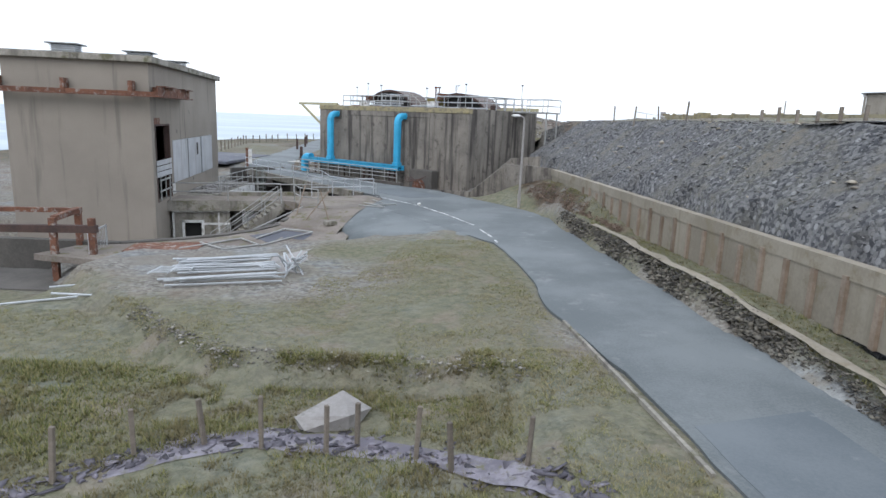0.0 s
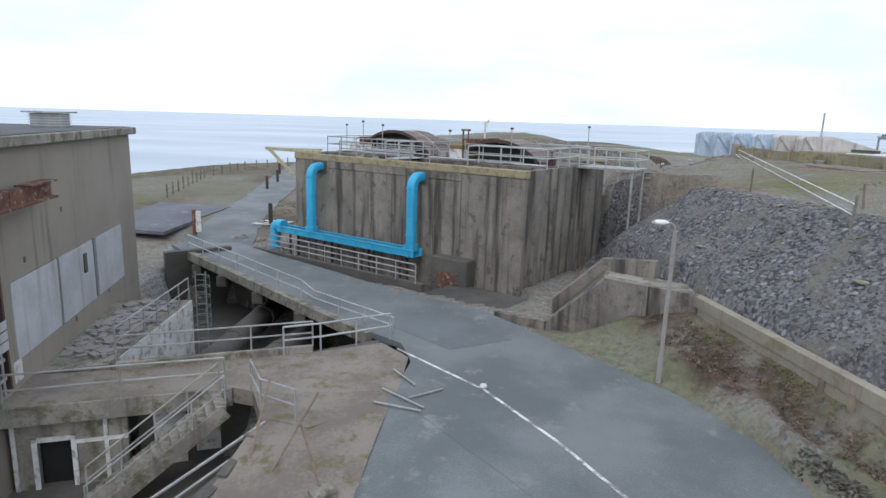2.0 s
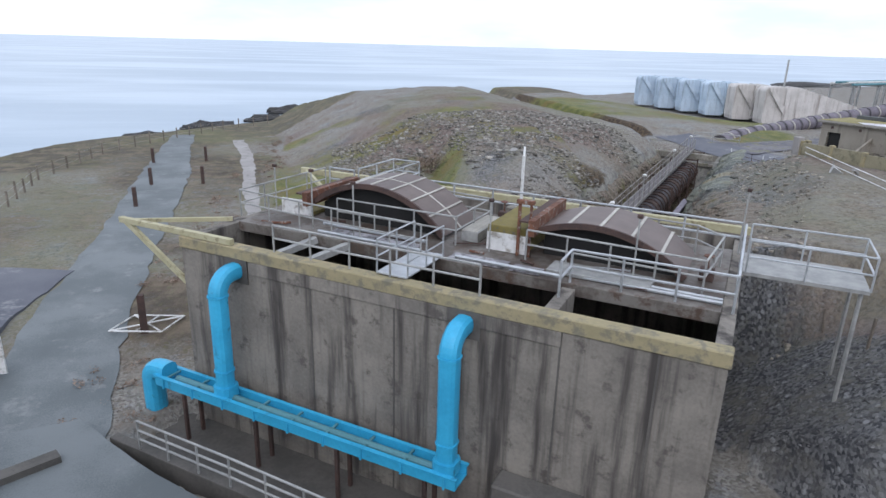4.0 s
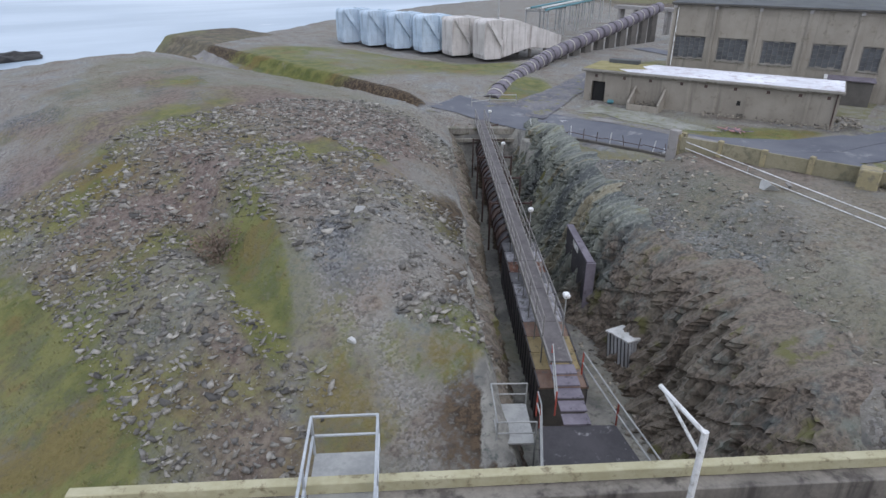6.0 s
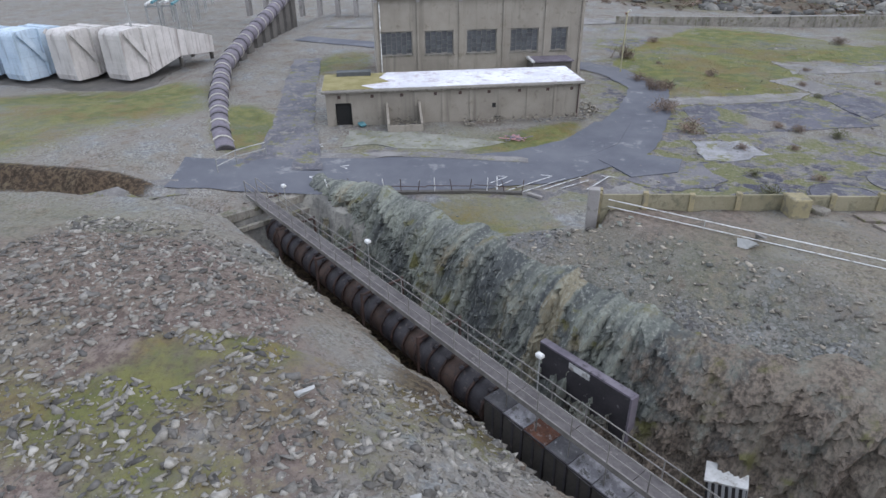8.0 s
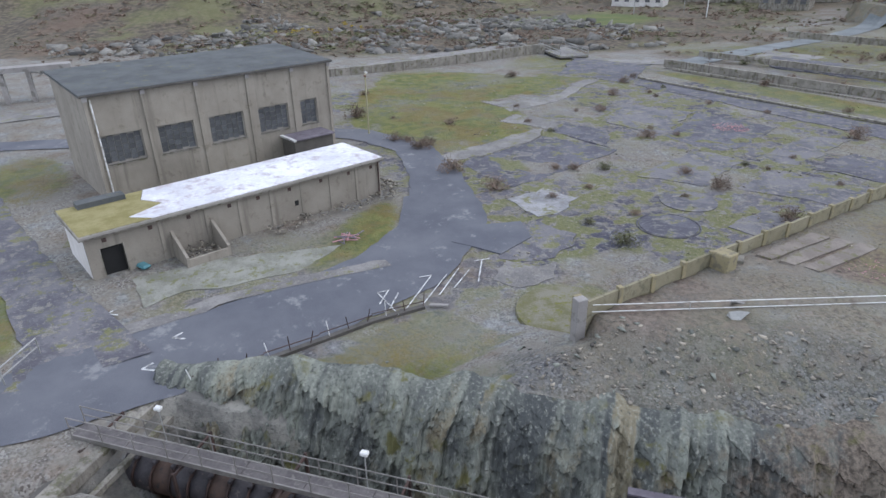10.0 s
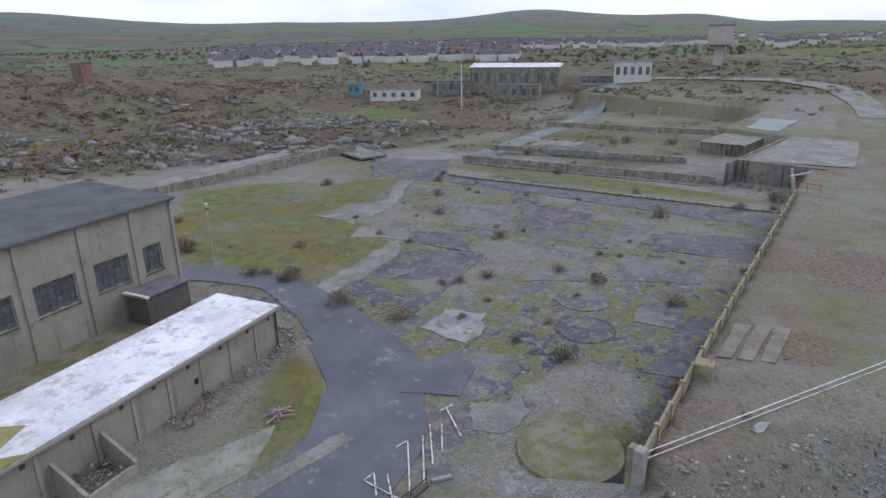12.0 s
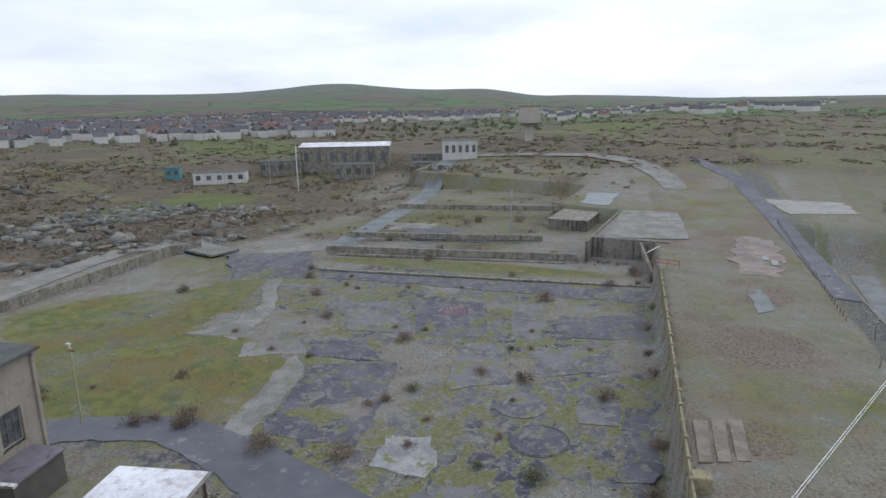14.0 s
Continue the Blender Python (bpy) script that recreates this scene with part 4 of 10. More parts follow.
    so = np.maximum(so, (0.62 + 0.6 * fbm(x, y, 2.5, 3)) * ss(-7, -3.6, o + 1.2 * fbm(x + 4, y, 3, 3)) * (o < 0) * ss(-16, -8, s) * ss(20, 10, s) + (0.5 + 0.6 * fbm(x, y, 2.5, 3)) * (o > 0) * ss(7.5, 5, o) * ss(-14, -9, s) * ss(8, 4, s))
    so = np.maximum(so, 0.42 * blob(x, y, 29, 37, 3, 3) + 0.42 * blob(x, y, 23, 42, 4, 3) + 0.3 * blob(x, y, 24, 63, 3, 2))
    so = np.maximum(so, (0.5 + 0.5 * fbm(x, y, 1.5, 3)) * ((y > 27) & (y < 45) & (d < 0.4) & (x > 3.2)) * ss(-4.5, -1.5, d))
    so = np.maximum(so, 0.85 * ss(30.8, 31.4, x) * ss(33.8, 33.0, x) * ss(110, 113, y) * (y < 165))
    rd = 0.75 * blob(x, y, 24, 44, 4, 5) + 0.6 * blob(x, y, 24, 25, 4, 6) + 0.75 * blob(x, y, 13, 103, 9, 9, -35) + 0.55 * blob(x, y, -1, 100, 3, 8) + (0.36 + 1.0 * fbm(x + 70, y, 9, 4)) * ((x > wall_x(y) + 6) & (x < panel_x(y)) & (y < 84) & (o > 3)) + 1.0 * blob(x, y, *PINK, 2.2, 2.6) + (0.4 + 1.3 * fbm(x + 20, y, 6, 4)) * ((x > -12) & (x < 22) & (y > 76) & (y < 130) & (o < -2)) + 0.4 * ((x > -2) & (x < 3.4) & (y > 10) & (y < 27))
    return (g, sh, tm), (m, rk, he), (fa, green * 0.8, far_haze), (yd, so, rd)


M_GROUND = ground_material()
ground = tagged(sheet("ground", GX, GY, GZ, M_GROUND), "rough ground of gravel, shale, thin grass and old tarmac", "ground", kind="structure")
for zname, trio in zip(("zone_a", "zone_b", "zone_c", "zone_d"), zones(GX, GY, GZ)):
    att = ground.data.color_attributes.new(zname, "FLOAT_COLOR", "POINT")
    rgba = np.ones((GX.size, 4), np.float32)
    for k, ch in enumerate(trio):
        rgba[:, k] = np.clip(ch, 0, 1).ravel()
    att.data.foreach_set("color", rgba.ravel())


def sea_material():
    mt = bpy.data.materials.new("grey_blue_sea")
    mt.use_nodes = True
    t = mt.node_tree
    p = t.nodes["Principled BSDF"]
    n1 = noise_of(t, 0.004, 5, 0.6, (1, 3.0, 1))
    n2 = noise_of(t, 0.09, 6, 0.6, (0.5, 1.4, 1))
    col = mixc(t, band(t, n1, 0.38, 0.64), (0.24, 0.32, 0.4), (0.4, 0.48, 0.56))
    col = mixc(t, band(t, n2, 0.66, 0.78), col, (0.5, 0.54, 0.57))
    t.links.new(col, p.inputs["Base Color"])
    p.inputs["Roughness"].default_value = 0.32
    bp = nd(t, "ShaderNodeBump", Strength=0.3, Distance=0.5)
    t.links.new(n2, bp.inputs["Height"])
    t.links.new(bp.outputs["Normal"], p.inputs["Normal"])
    return mt


sea_axis = np.linspace(-4900, 4900, 15)
SX, SY = np.meshgrid(sea_axis, sea_axis)
tagged(sheet("water", SX, SY, np.full(SX.shape, -9.0), sea_material()), "calm grey-blue sea under an overcast sky", "sea", kind="structure")


def ribbon(name, pts, widths, mat_, label, lift=0.05, step=1.0, category="road", kind="structure", floor=-9.0):
    """A strip along centre points (x, y) with widths, laid on the ground."""
    P, Wd = [], []
    for (p, q), (a, b) in zip(zip(pts, pts[1:]), zip(widths, widths[1:])):
        n = max(1, round(math.hypot(q[0] - p[0], q[1] - p[1]) / step))
        for k in range(n):
            P.append((p[0] + (q[0] - p[0]) * k / n, p[1] + (q[1] - p[1]) * k / n))
            Wd.append(a + (b - a) * k / n)
    P.append(pts[-1])
    Wd.append(widths[-1])
    P, Wd = np.array(P), np.array(Wd)
    for _ in range(3):
        P[1:-1] = (P[:-2] + 2 * P[1:-1] + P[2:]) / 4
    T = np.gradient(P, axis=0)
    T /= np.linalg.norm(T, axis=1)[:, None]
    N = np.stack([-T[:, 1], T[:, 0]], 1)
    nc = max(2, int(max(Wd) / 0.8))
    X = np.stack([P[:, 0] + N[:, 0] * Wd * (0.5 - k / nc) for k in range(nc + 1)], 0)
    Y = np.stack([P[:, 1] + N[:, 1] * Wd * (0.5 - k / nc) for k in range(nc + 1)], 0)
    edge = np.zeros_like(X)
    edge[0], edge[-1] = 0.18, 0.18
    X += edge * fbm(X, Y, 1.1, 3) * 2.2
    Y += edge * fbm(X + 40, Y, 1.1, 3) * 2.2
    Z = ground_z(X, Y, False)
    Z = np.maximum(np.maximum(Z, floor), np.median(Z, axis=0)[None] - 0.05) + lift
    for _ in range(4):
        Z[:, 1:-1] = (Z[:, :-2] + 2 * Z[:, 1:-1] + Z[:, 2:]) / 4
    ob = sheet(name, X, Y, Z, mat_)
    return tagged(ob, label, category, kind=kind)


def patch(name, poly, mat_, label, lift=0.05, ragged=0.25, category="slab", kind="structure", z=None, deep=0.25):
    """A thin slab over a polygon of (x, y) with ragged edges, lying on the ground."""
    out = []
    for (x0, y0), (x1, y1) in zip(poly, poly[1:] + poly[:1]):
        n = max(1, round(math.hypot(x1 - x0, y1 - y0) / 0.5))
        out += [(x0 + (x1 - x0) * k / n, y0 + (y1 - y0) * k / n) for k in range(n)]
    ox_, oy_ = np.array(out).T
    ox_, oy_ = ox_ + ragged * 2 * fbm(ox_, oy_, 3.0, 5), oy_ + ragged * 2 * fbm(ox_ + 50, oy_, 3.0, 5)
    out = list(zip(ox_.tolist(), oy_.tolist()))
    zt = (z if z is not None else float(np.median(ground_z(ox_, oy_, False)))) + lift
    bm = prism(out, zt - deep, zt)
    return solid(name, bm, mat_, Matrix(), label, category, kind=kind)


# ---- roads and hard surfaces ----
ROAD = [(8.9, -14), (8.6, 8), (8.2, 14), (7.5, 21.4), (7.15, 26), (7.0, 29), (6.7, 32), (6.1, 35.5), (4.9, 38.6), (3.2, 41.4), (1.3, 44.3), (-0.9, 47.6), (-4.7, 50.6), (-8.6, 54.4), (-13.2, 58.8), (-16.4, 62.4), (-20.8, 61.4),
        (-18.9, 58.9), (-12.4, 51.6), (-6.3, 44.8), (-4.6, 43.0), (-4.2, 41.2), (-4.6, 38.2), (1.2, 29.2), (2.3, 27.6), (2.95, 23.5), (3.3, 18), (3.85, 14.4), (4.2, 12), (4.62, 8.8), (5.0, 4), (5.2, -14)]
road = patch("road", ROAD, M_TARMAC, "worn blue-grey tarmac road with patched surface", 0.0, 0.12, "road", z=0.07)

fu, fd = np.meshgrid(np.linspace(0, 1, 24), np.linspace(0, 1, 8))
freach = np.interp(fu, (0, 0.12, 0.3, 0.55, 0.78, 1), (0.3, 1.8, 3.7, 4.4, 2.7, 0.25)) * (1 + 0.05 * np.sin(fu * 37))
fdist = -0.3 + fd * (freach + 0.3)
FX, FY = -4.6 + 5.8 * fu - 0.841 * fdist, 38.2 - 9.0 * fu - 0.542 * fdist
FZ = 0.064 - 0.04 * np.maximum(fdist, 0) ** 2
FZ[-1] -= 0.7
tagged(sheet("road_fan", FX, FY, FZ, M_TARMAC), "tarmac fan sloping from the road to the apron", "road", kind="structure")


au, av = np.meshgrid(np.linspace(0, 1, 20), np.linspace(0, 1, 20))
court_corner = [np.array(c) for c in ((-8.05, 38.3, 0.03), (-4.5, 38.6, 0.058), (-5.6, 31.6, -0.6), (-9.25, 33.6, -0.6))]
CXY = (court_corner[0][:, None, None] * (1 - au) + court_corner[1][:, None, None] * au) * (1 - av) + (court_corner[3][:, None, None] * (1 - au) + court_corner[2][:, None, None] * au) * av
CXY[2] = 0.052 - (0.66 + 0.06 * (1 - au)) * ss(0.25, 1.05, av) ** 1.2 + 0.02 * fbm(CXY[0], CXY[1], 1.5, 3)
CXY[2][-1] -= 0.6
tagged(sheet("forecourt", CXY[0], CXY[1], CXY[2], M_APRON), "mossy brown concrete forecourt between road and stairwell", "forecourt", kind="structure")
solid("forecourt_edge", B((-0.15, -2.0, -2.6, 0.15, 2.0, 0.0), bevel=0.02), M_CONC_DARK, along((-8.5, 36.2, -0.2), (-8.95, 34.4, -0.42)) @ pose(0, 0, 0, 0, 0, 90), "dark concrete side wall under the forecourt", "wall", kind="structure")


def flat_strip(name, pts, w, z, mat_, label, category="road marking"):
    """A thin raised strip along points at a level height."""
    bm = bmesh.new()
    for p, q in zip(pts, pts[1:]):
        add_beam(bm, (*p, z), (*q, z), w, 0.006)
    return solid(name, bm, mat_, Matrix(), label, category, kind="structure")


flat_strip("road_marking_1", [(-4.65, 42.4), (-1.6, 38.75), (0.2, 35.3), (1.55, 32.1)], 0.11, 0.075, M_LINE, "worn white centre line on the road")
flat_strip("road_marking_2", [(1.8, 30.95), (2.25, 29.0)], 0.11, 0.075, M_LINE, "short worn white dash on the road")
flat_strip("road_marking_3", [(2.36, 28.2), (2.42, 27.6)], 0.11, 0.075, M_LINE, "short worn white dash on the road")
patch("road_repair", [(4.7, 10.6), (7.3, 11.4), (8.1, 4), (5.4, 4)], M_TARMACMID, "darker rectangular tarmac repair in the road", 0.0, 0.05, "road patch", z=0.078)
patch("road_repair_2", [(0.0, 43.6), (-3.4, 47.6), (-5.6, 45.6), (-2.6, 42.4)], M_TARMACMID, "darker tarmac square at the bridge end", 0.0, 0.08, "road patch", z=0.078)
kerb = bmesh.new()
KERB = [(4.62, 9.0), (4.22, 12.2), (3.9, 14.6), (3.62, 16.6)]
for p, q in zip(KERB, KERB[1:]):
    add_beam(kerb, (p[0] - 0.2, p[1], -0.02), (q[0] - 0.2, q[1], -0.02), 0.08, 0.2)
solid("kerb", kerb, M_CONC, Matrix(), "low concrete edging along the road", "kerb", kind="structure")
patch("apron", [(-16.2, 26.8), (-14.5, 27.5), (-12.5, 28.8), (-10.9, 30.3), (-9.8, 31.7), (-9.2, 33.3), (-8.4, 35.8), (-6.9, 35.4), (-5.6, 33.6), (-4.9, 31.6), (-5.0, 30.0), (-8.5, 27.3), (-13, 24.2), (-16.8, 25.0)], M_APRON, "cracked brown concrete apron beside the pump house", 0.0, 0.2, "apron", z=-0.66)
patch("apron_3", [(-9.61, 30.63), (-8.28, 32.42), (-6.74, 31.7), (-6.84, 30.03), (-7.42, 27.99)], M_TARMACDARK, "dark tarmac repair in the brown apron", 0.0, 0.06, z=-0.645)
patch("apron_2", [(-6.9, 24.9), (-5.6, 27.6), (-3.8, 27.6), (-2.5, 25.2), (-5.0, 22.3), (-6.0, 22.6)], M_SLAB, "broken pale concrete slab in the grass", 0.0, 0.3, "slab", z=-0.36)
ribbon("path", [(-8.6, 7.2), (-7.3, 8.6), (-6.1, 9.85), (-5.0, 10.7), (-3.2, 11.15), (-2.2, 11.2), (-0.75, 10.85), (0.83, 10.1), (1.7, 9.4), (2.5, 8.2)], [0.75] * 10, M_SLATEPATH, "narrow path of purple-grey slate pieces", 0.012, 0.5, "path")
ribbon("road_2", [(-18.2, 60.5), (-19.4, 72), (-20.3, 84), (-22.4, 106), (-24.4, 122), (-25.5, 133)], [5.2, 4.4, 4.2, 4.6, 3.4, 3.0], M_TARMAC, "worn tarmac track along the shore", 0.06)
ribbon("road_3", [(-17.8, 128), (-15.7, 117), (-13.6, 98), (-11.6, 80)], [1.5, 1.4, 1.2, 1.2], M_SLAB, "narrow concrete path at the foot of the mound", 0.06)
patch("hardstanding", [(-22.6, 64.5), (-21.9, 78), (-29, 80), (-28.5, 66.5)], M_TARMACDARK, "dark tarmac parking bay with faded lines", 0.12, 0.25, "hardstanding")
ribbon("road_4", [(35.6, 111.5), (37.0, 106.5), (38.6, 101), (40.2, 92), (43.0, 84.5), (49.5, 77.8), (60, 74.5), (70, 73.0)], [5.5, 6.6, 7.6, 7.2, 7.5, 6.8, 5.2, 4.2], M_TARMACDARK, "dark tarmac road in front of the low building", 0.07, floor=2.3)
ribbon("road_5", [(70, 73.2), (78, 76.5), (83, 84), (88, 100), (95, 125)], [4.2, 4.2, 4.0, 4.0, 4.0], M_TARMACDARK, "tarmac road along the gable of the hall", 0.08, floor=2.3)
ribbon("road_6", [(38.6, 104.6), (43.5, 105.6), (52, 108.6), (62, 112.2), (80, 118)], [7.0, 5.0, 3.8, 3.8, 3.8], M_YARDTARMID, "tarmac fork beside the low building", 0.075, floor=2.3)
ribbon("road_7", [(33.5, 109.5), (30.2, 115), (29.2, 126), (29.2, 145), (31, 165)], [3.0, 2.4, 2.2, 2.2, 2.2], M_YARDSLAB, "pale gravel track behind the mound", 0.06)
ribbon("pavement", [(42.3, 103), (43.8, 97), (44.3, 92.7), (43.9, 85.2)], [1.4, 1.3, 1.2, 1.2], M_YARDSLAB, "pale concrete pavement edge beside the road", 0.09)
patch("hardstanding_2", [(56.4, 76.0), (55.8, 79.5), (50.6, 81.9), (46.0, 84.1), (44.5, 83.6), (46.2, 80.2), (49.5, 77.7)], M_TARMACDARK, "rounded tarmac turning bay", 0.1, 0.15, "hardstanding")
patch("hardstanding_3", [(41.9, 77.2), (45.4, 79.6), (47.4, 76.6), (46.2, 72.8), (43.3, 73.6)], M_TARMACDARK, "pale tarmac corner of the road junction", 0.1, 0.15, "hardstanding")

# white hatching on the junction
hatch = [((40.05, 87.34), (40.08, 86.54)), ((40.05, 87.34), (36.9, 87.0)), ((40.08, 86.54), (38.61, 87.68)), ((39.45, 86.1), (37.81, 87.27)), ((40.79, 83.14), (37.2, 86.5)), ((40.86, 84.04), (40.79, 83.14)), ((40.42, 82.18), (37.4, 85.2)), ((40.96, 80.98), (38.13, 83.71)), ((40.41, 80.44), (38.53, 82.46)), ((41.34, 78.33), (41.49, 79.46)), ((41.42, 78.9), (38.6, 80.61))]
for i, (p, q) in enumerate(hatch):
    flat_strip("hatch_%d" % (i + 1), [p, q], 0.09, gz(*p) + 0.13, M_LINE, "worn white hatch line on the junction")
for i, (x, y) in enumerate(((40.0, 99.3), (37.4, 101.0), (42.5, 103.6), (44.6, 103.0))):
    flat_strip("arrow_%d" % (i + 1), [(x, y), (x + 0.45, y + 0.7), (x + 0.8, y + 0.1)], 0.13, gz(x, y) + 0.1, M_LINE, "faded white arrow on the tarmac")

# remains of floors in the yard
YARD = (("slab", [(66.6, 57.3), (58.9, 53.2), (56.1, 59.4), (54.0, 69.5), (61.8, 70.9), (63.4, 67.9)], M_YARDTAR, "dark tarmac floor of a vanished shed"),
        ("slab", [(69.9, 55.9), (66.7, 57.4), (63.6, 68.0), (61.9, 73.8), (64.7, 74.6)], M_YARDSLAB, "pale concrete strip beside the moss"),
        ("slab", [(78.2, 55.2), (72.6, 51.9), (69.0, 55.1), (75.6, 58.9)], M_YARDSLAB, "pale concrete floor beside the moss"),
        ("slab", [(70.9, 52.1), (65.8, 49.0), (60.2, 53.3), (69.2, 55.1)], M_YARDTAR, "dark tarmac bay with mossy rim"),
        ("slab", [(52.0, 66.7), (48.5, 65.2), (46.3, 71.2), (51.7, 71.2)], M_BROKENPAD, "broken pale concrete pad with puddles"),
        ("slab", [(76.2, 38.4), (68.0, 33.7), (61.6, 44.3), (69.2, 47.4)], M_YARDTARMID, "grey tarmac floor crossed by moss"),
        ("slab", [(67.2, 33.4), (57.3, 30.7), (52.6, 43.5), (60.5, 44.8)], M_YARDTAR, "dark tarmac floor with moss in its joints"),
        ("slab", [(55.0, 46.4), (49.6, 43.3), (45.8, 53.6), (51.1, 57.2)], M_YARDTARMID, "grey tarmac floor broken by weeds"),
        ("slab", [(45.8, 32.3), (36.4, 28.4), (34.9, 35.9), (44.8, 40.3)], M_YARDTAR, "dark tarmac floor under the panel wall"),
        ("slab", [(53.6, 30.5), (50.1, 27.8), (46.0, 40.8), (49.9, 42.4)], M_YARDTARMID, "narrow grey tarmac strip in the gravel"),
        ("slab", [(46.2, 43.6), (38.5, 39.9), (36.9, 47.1), (44.1, 50.8)], M_YARDTARMID, "grey tarmac floor with gravel drifts"),
        ("slab", [(35.2, 54.4), (32.3, 53.4), (31.0, 65.0), (33.7, 66.5), (34.1, 61.8)], M_YARDTAR, "dark floor strip under the panel wall"),
        ("slab", [(39.0, 53.4), (36.0, 52.0), (35.0, 57.5), (38.2, 58.6)], M_YARDTARMID, "worn concrete base with rust stains"),
        ("slab", [(112.1, 22.2), (98.6, 14.5), (87.0, 28.7), (99.9, 33.8)], M_YARDTAR, "dark tarmac bay under the bank"),
        ("slab", [(87.3, 55.9), (83.2, 47.6), (92.5, 34.4), (92.1, 30.7), (81.1, 46.7), (79.5, 54.7)], M_YARDSLAB, "pale crooked concrete strip through the moss"),
        ("slab", [(90.2, 24.4), (71.8, 22.7), (41.3, 17.0), (36.9, 16.7), (36.2, 23.3), (47.9, 24.1), (70.0, 26.3), (85.8, 28.9)], M_YARDTAR, "long dark tarmac lane across the yard"),
        ("slab", [(41.5, 78.0), (44.6, 76.4), (45.6, 71.5), (42.2, 70.2), (39.6, 73.6)], M_YARDTARMID, "grey broken tarmac beside the junction"),
        ("slab", [(38.6, 79.6), (41.0, 77.6), (38.9, 73.8), (36.8, 75.6), (36.6, 78.6)], M_YARDSLAB, "pale stained concrete corner beside the round base"),
        ("slab", [(92, -9), (66, -15), (55, -10), (60, -3), (84, 0.5)], M_YARDTAR, "dark tarmac floor beyond the channel"),
        ("slab", [(98, -14), (84, -17), (80, -10), (94, -6)], M_YARDSLAB, "pale concrete floor beyond the channel"))
for nm, poly, mt, lb in YARD:
    patch("slab_%d" % (YARD.index((nm, poly, mt, lb)) + 1), poly, mt, lb, 0.03 + 0.004 * (YARD.index((nm, poly, mt, lb)) % 5), 0.55)
disc = bmesh.new()
bmesh.ops.create_cone(disc, cap_ends=True, segments=40, radius1=2.3, radius2=2.3, depth=0.3)
solid("round_pad", disc, M_YARDTAR, pose(40.4, 62.5, gz(40.4, 62.5) - 0.09), "round worn concrete tank base in the yard", "tank base", kind="structure")
ring = bmesh.new()
add_tube(ring, [(2.45 * math.cos(k * math.pi / 18), 2.45 * math.sin(k * math.pi / 18), 0.1) for k in range(33)], 0.09, 5)
solid("curved_kerb", ring, M_YARDTAR, pose(40.4, 62.5, gz(40.4, 62.5) - 0.1), "broken curved kerb round the tank base", "kerb")
disc = bmesh.new()
bmesh.ops.create_cone(disc, cap_ends=True, segments=40, radius1=2.4, radius2=2.4, depth=0.3)
solid("round_pad", disc, M_YARDTARMID, pose(43.6, 57.4, gz(43.6, 57.4) - 0.1), "round grey concrete tank base with a dirty rim", "tank base", kind="structure")
patch("plateau_slab_1", [(47.2, 0.8), (33.6, -2.6), (37.7, -29.3), (48.6, -27.7)], M_YARDSLAB, "large pale concrete loading platform with cracked bays", 0.0, 0.15, z=6.3)
patch("puddle", [(58.8, -34), (52.5, -33), (53.2, -52), (61.2, -51.4)], M_PUDDLE, "wide shallow puddle on a concrete floor", 0.1, 0.9, "puddle")
patch("plateau_slab_4", [(23.0, -58.5), (6.5, -64.7), (4.5, -39), (17.0, -34)], M_SLAB, "pale floor of a vanished shed beyond the road", 0.08, 0.4)
for i in range(3):
    x = 29.0 - 1.15 * i
    patch("floor_strip_%d" % (i + 1), [(x, 61.9 - 0.6 * i), (x - 0.95, 61.5 - 0.6 * i), (x - 1.55, 67.2 - 0.55 * i), (x - 0.75, 67.5 - 0.55 * i)], M_APRON, "reddish concrete floor strip in the gravel", 0.1, 0.06)
patch("plateau_slab_2", [(26.5, 16), (21.5, 18), (20.0, 8.4), (20.5, -6), (25.9, -8.8), (27.5, 2)], M_REDMUD, "reddish wet concrete pad with puddles", 0.06, 0.9)
patch("plateau_slab_3", [(25.5, 24.6), (23.9, 34.1), (22.3, 32.5), (23.6, 23.9)], M_TARMAC, "narrow blue-grey tarmac pad on the plateau", 0.07, 0.2)
for i, (x, y) in enumerate(((21.4, 9.5), (22.6, 7.0))):
    patch("puddle_%d" % (i + 2), [(x + 0.5, y + 1.5), (x - 0.4, y + 1.4), (x - 0.5, y - 1.3), (x + 0.4, y - 1.5)], M_PUDDLE, "bright rain puddle on the reddish pad", 0.12, 0.3, "puddle")
ribbon("road_8", [(14.3, 23.5), (14.9, 17.5), (17.0, -3), (19.9, -31), (23, -55.5), (27, -80), (40, -108)], [2.9, 3.0, 3.2, 3.5, 3.8, 4.0, 4.2], M_TARMACDARK, "straight grey road across the plateau", 0.08, 2.0)
ribbon("road_9", [(41, -62), (45, -78), (56, -100), (73, -112), (94, -112), (119, -108)], [6, 6.5, 8, 8, 7, 6], M_YARDSLAB, "broad curving concrete road round the site", 0.1, 2.0)
ribbon("road_10", [(96, 8), (101, -20), (108, -50), (116, -80), (121, -100)], [5.5, 5.5, 5.5, 6, 6], M_TARMAC, "long straight tarmac road towards the works", 0.1, 2.0)
ribbon("road_11", [(96, 8), (108, 19), (128, 18), (136, 24), (131, 42), (122, 66), (112, 98), (108, 125)], [6, 5.5, 5, 5, 5.5, 6, 6, 6], M_YARDSLAB, "pale road curving along the foot of the moor", 0.1, 2.0)
disc = bmesh.new()
bmesh.ops.create_cone(disc, cap_ends=True, segments=48, radius1=3.25, radius2=3.15, depth=0.4)
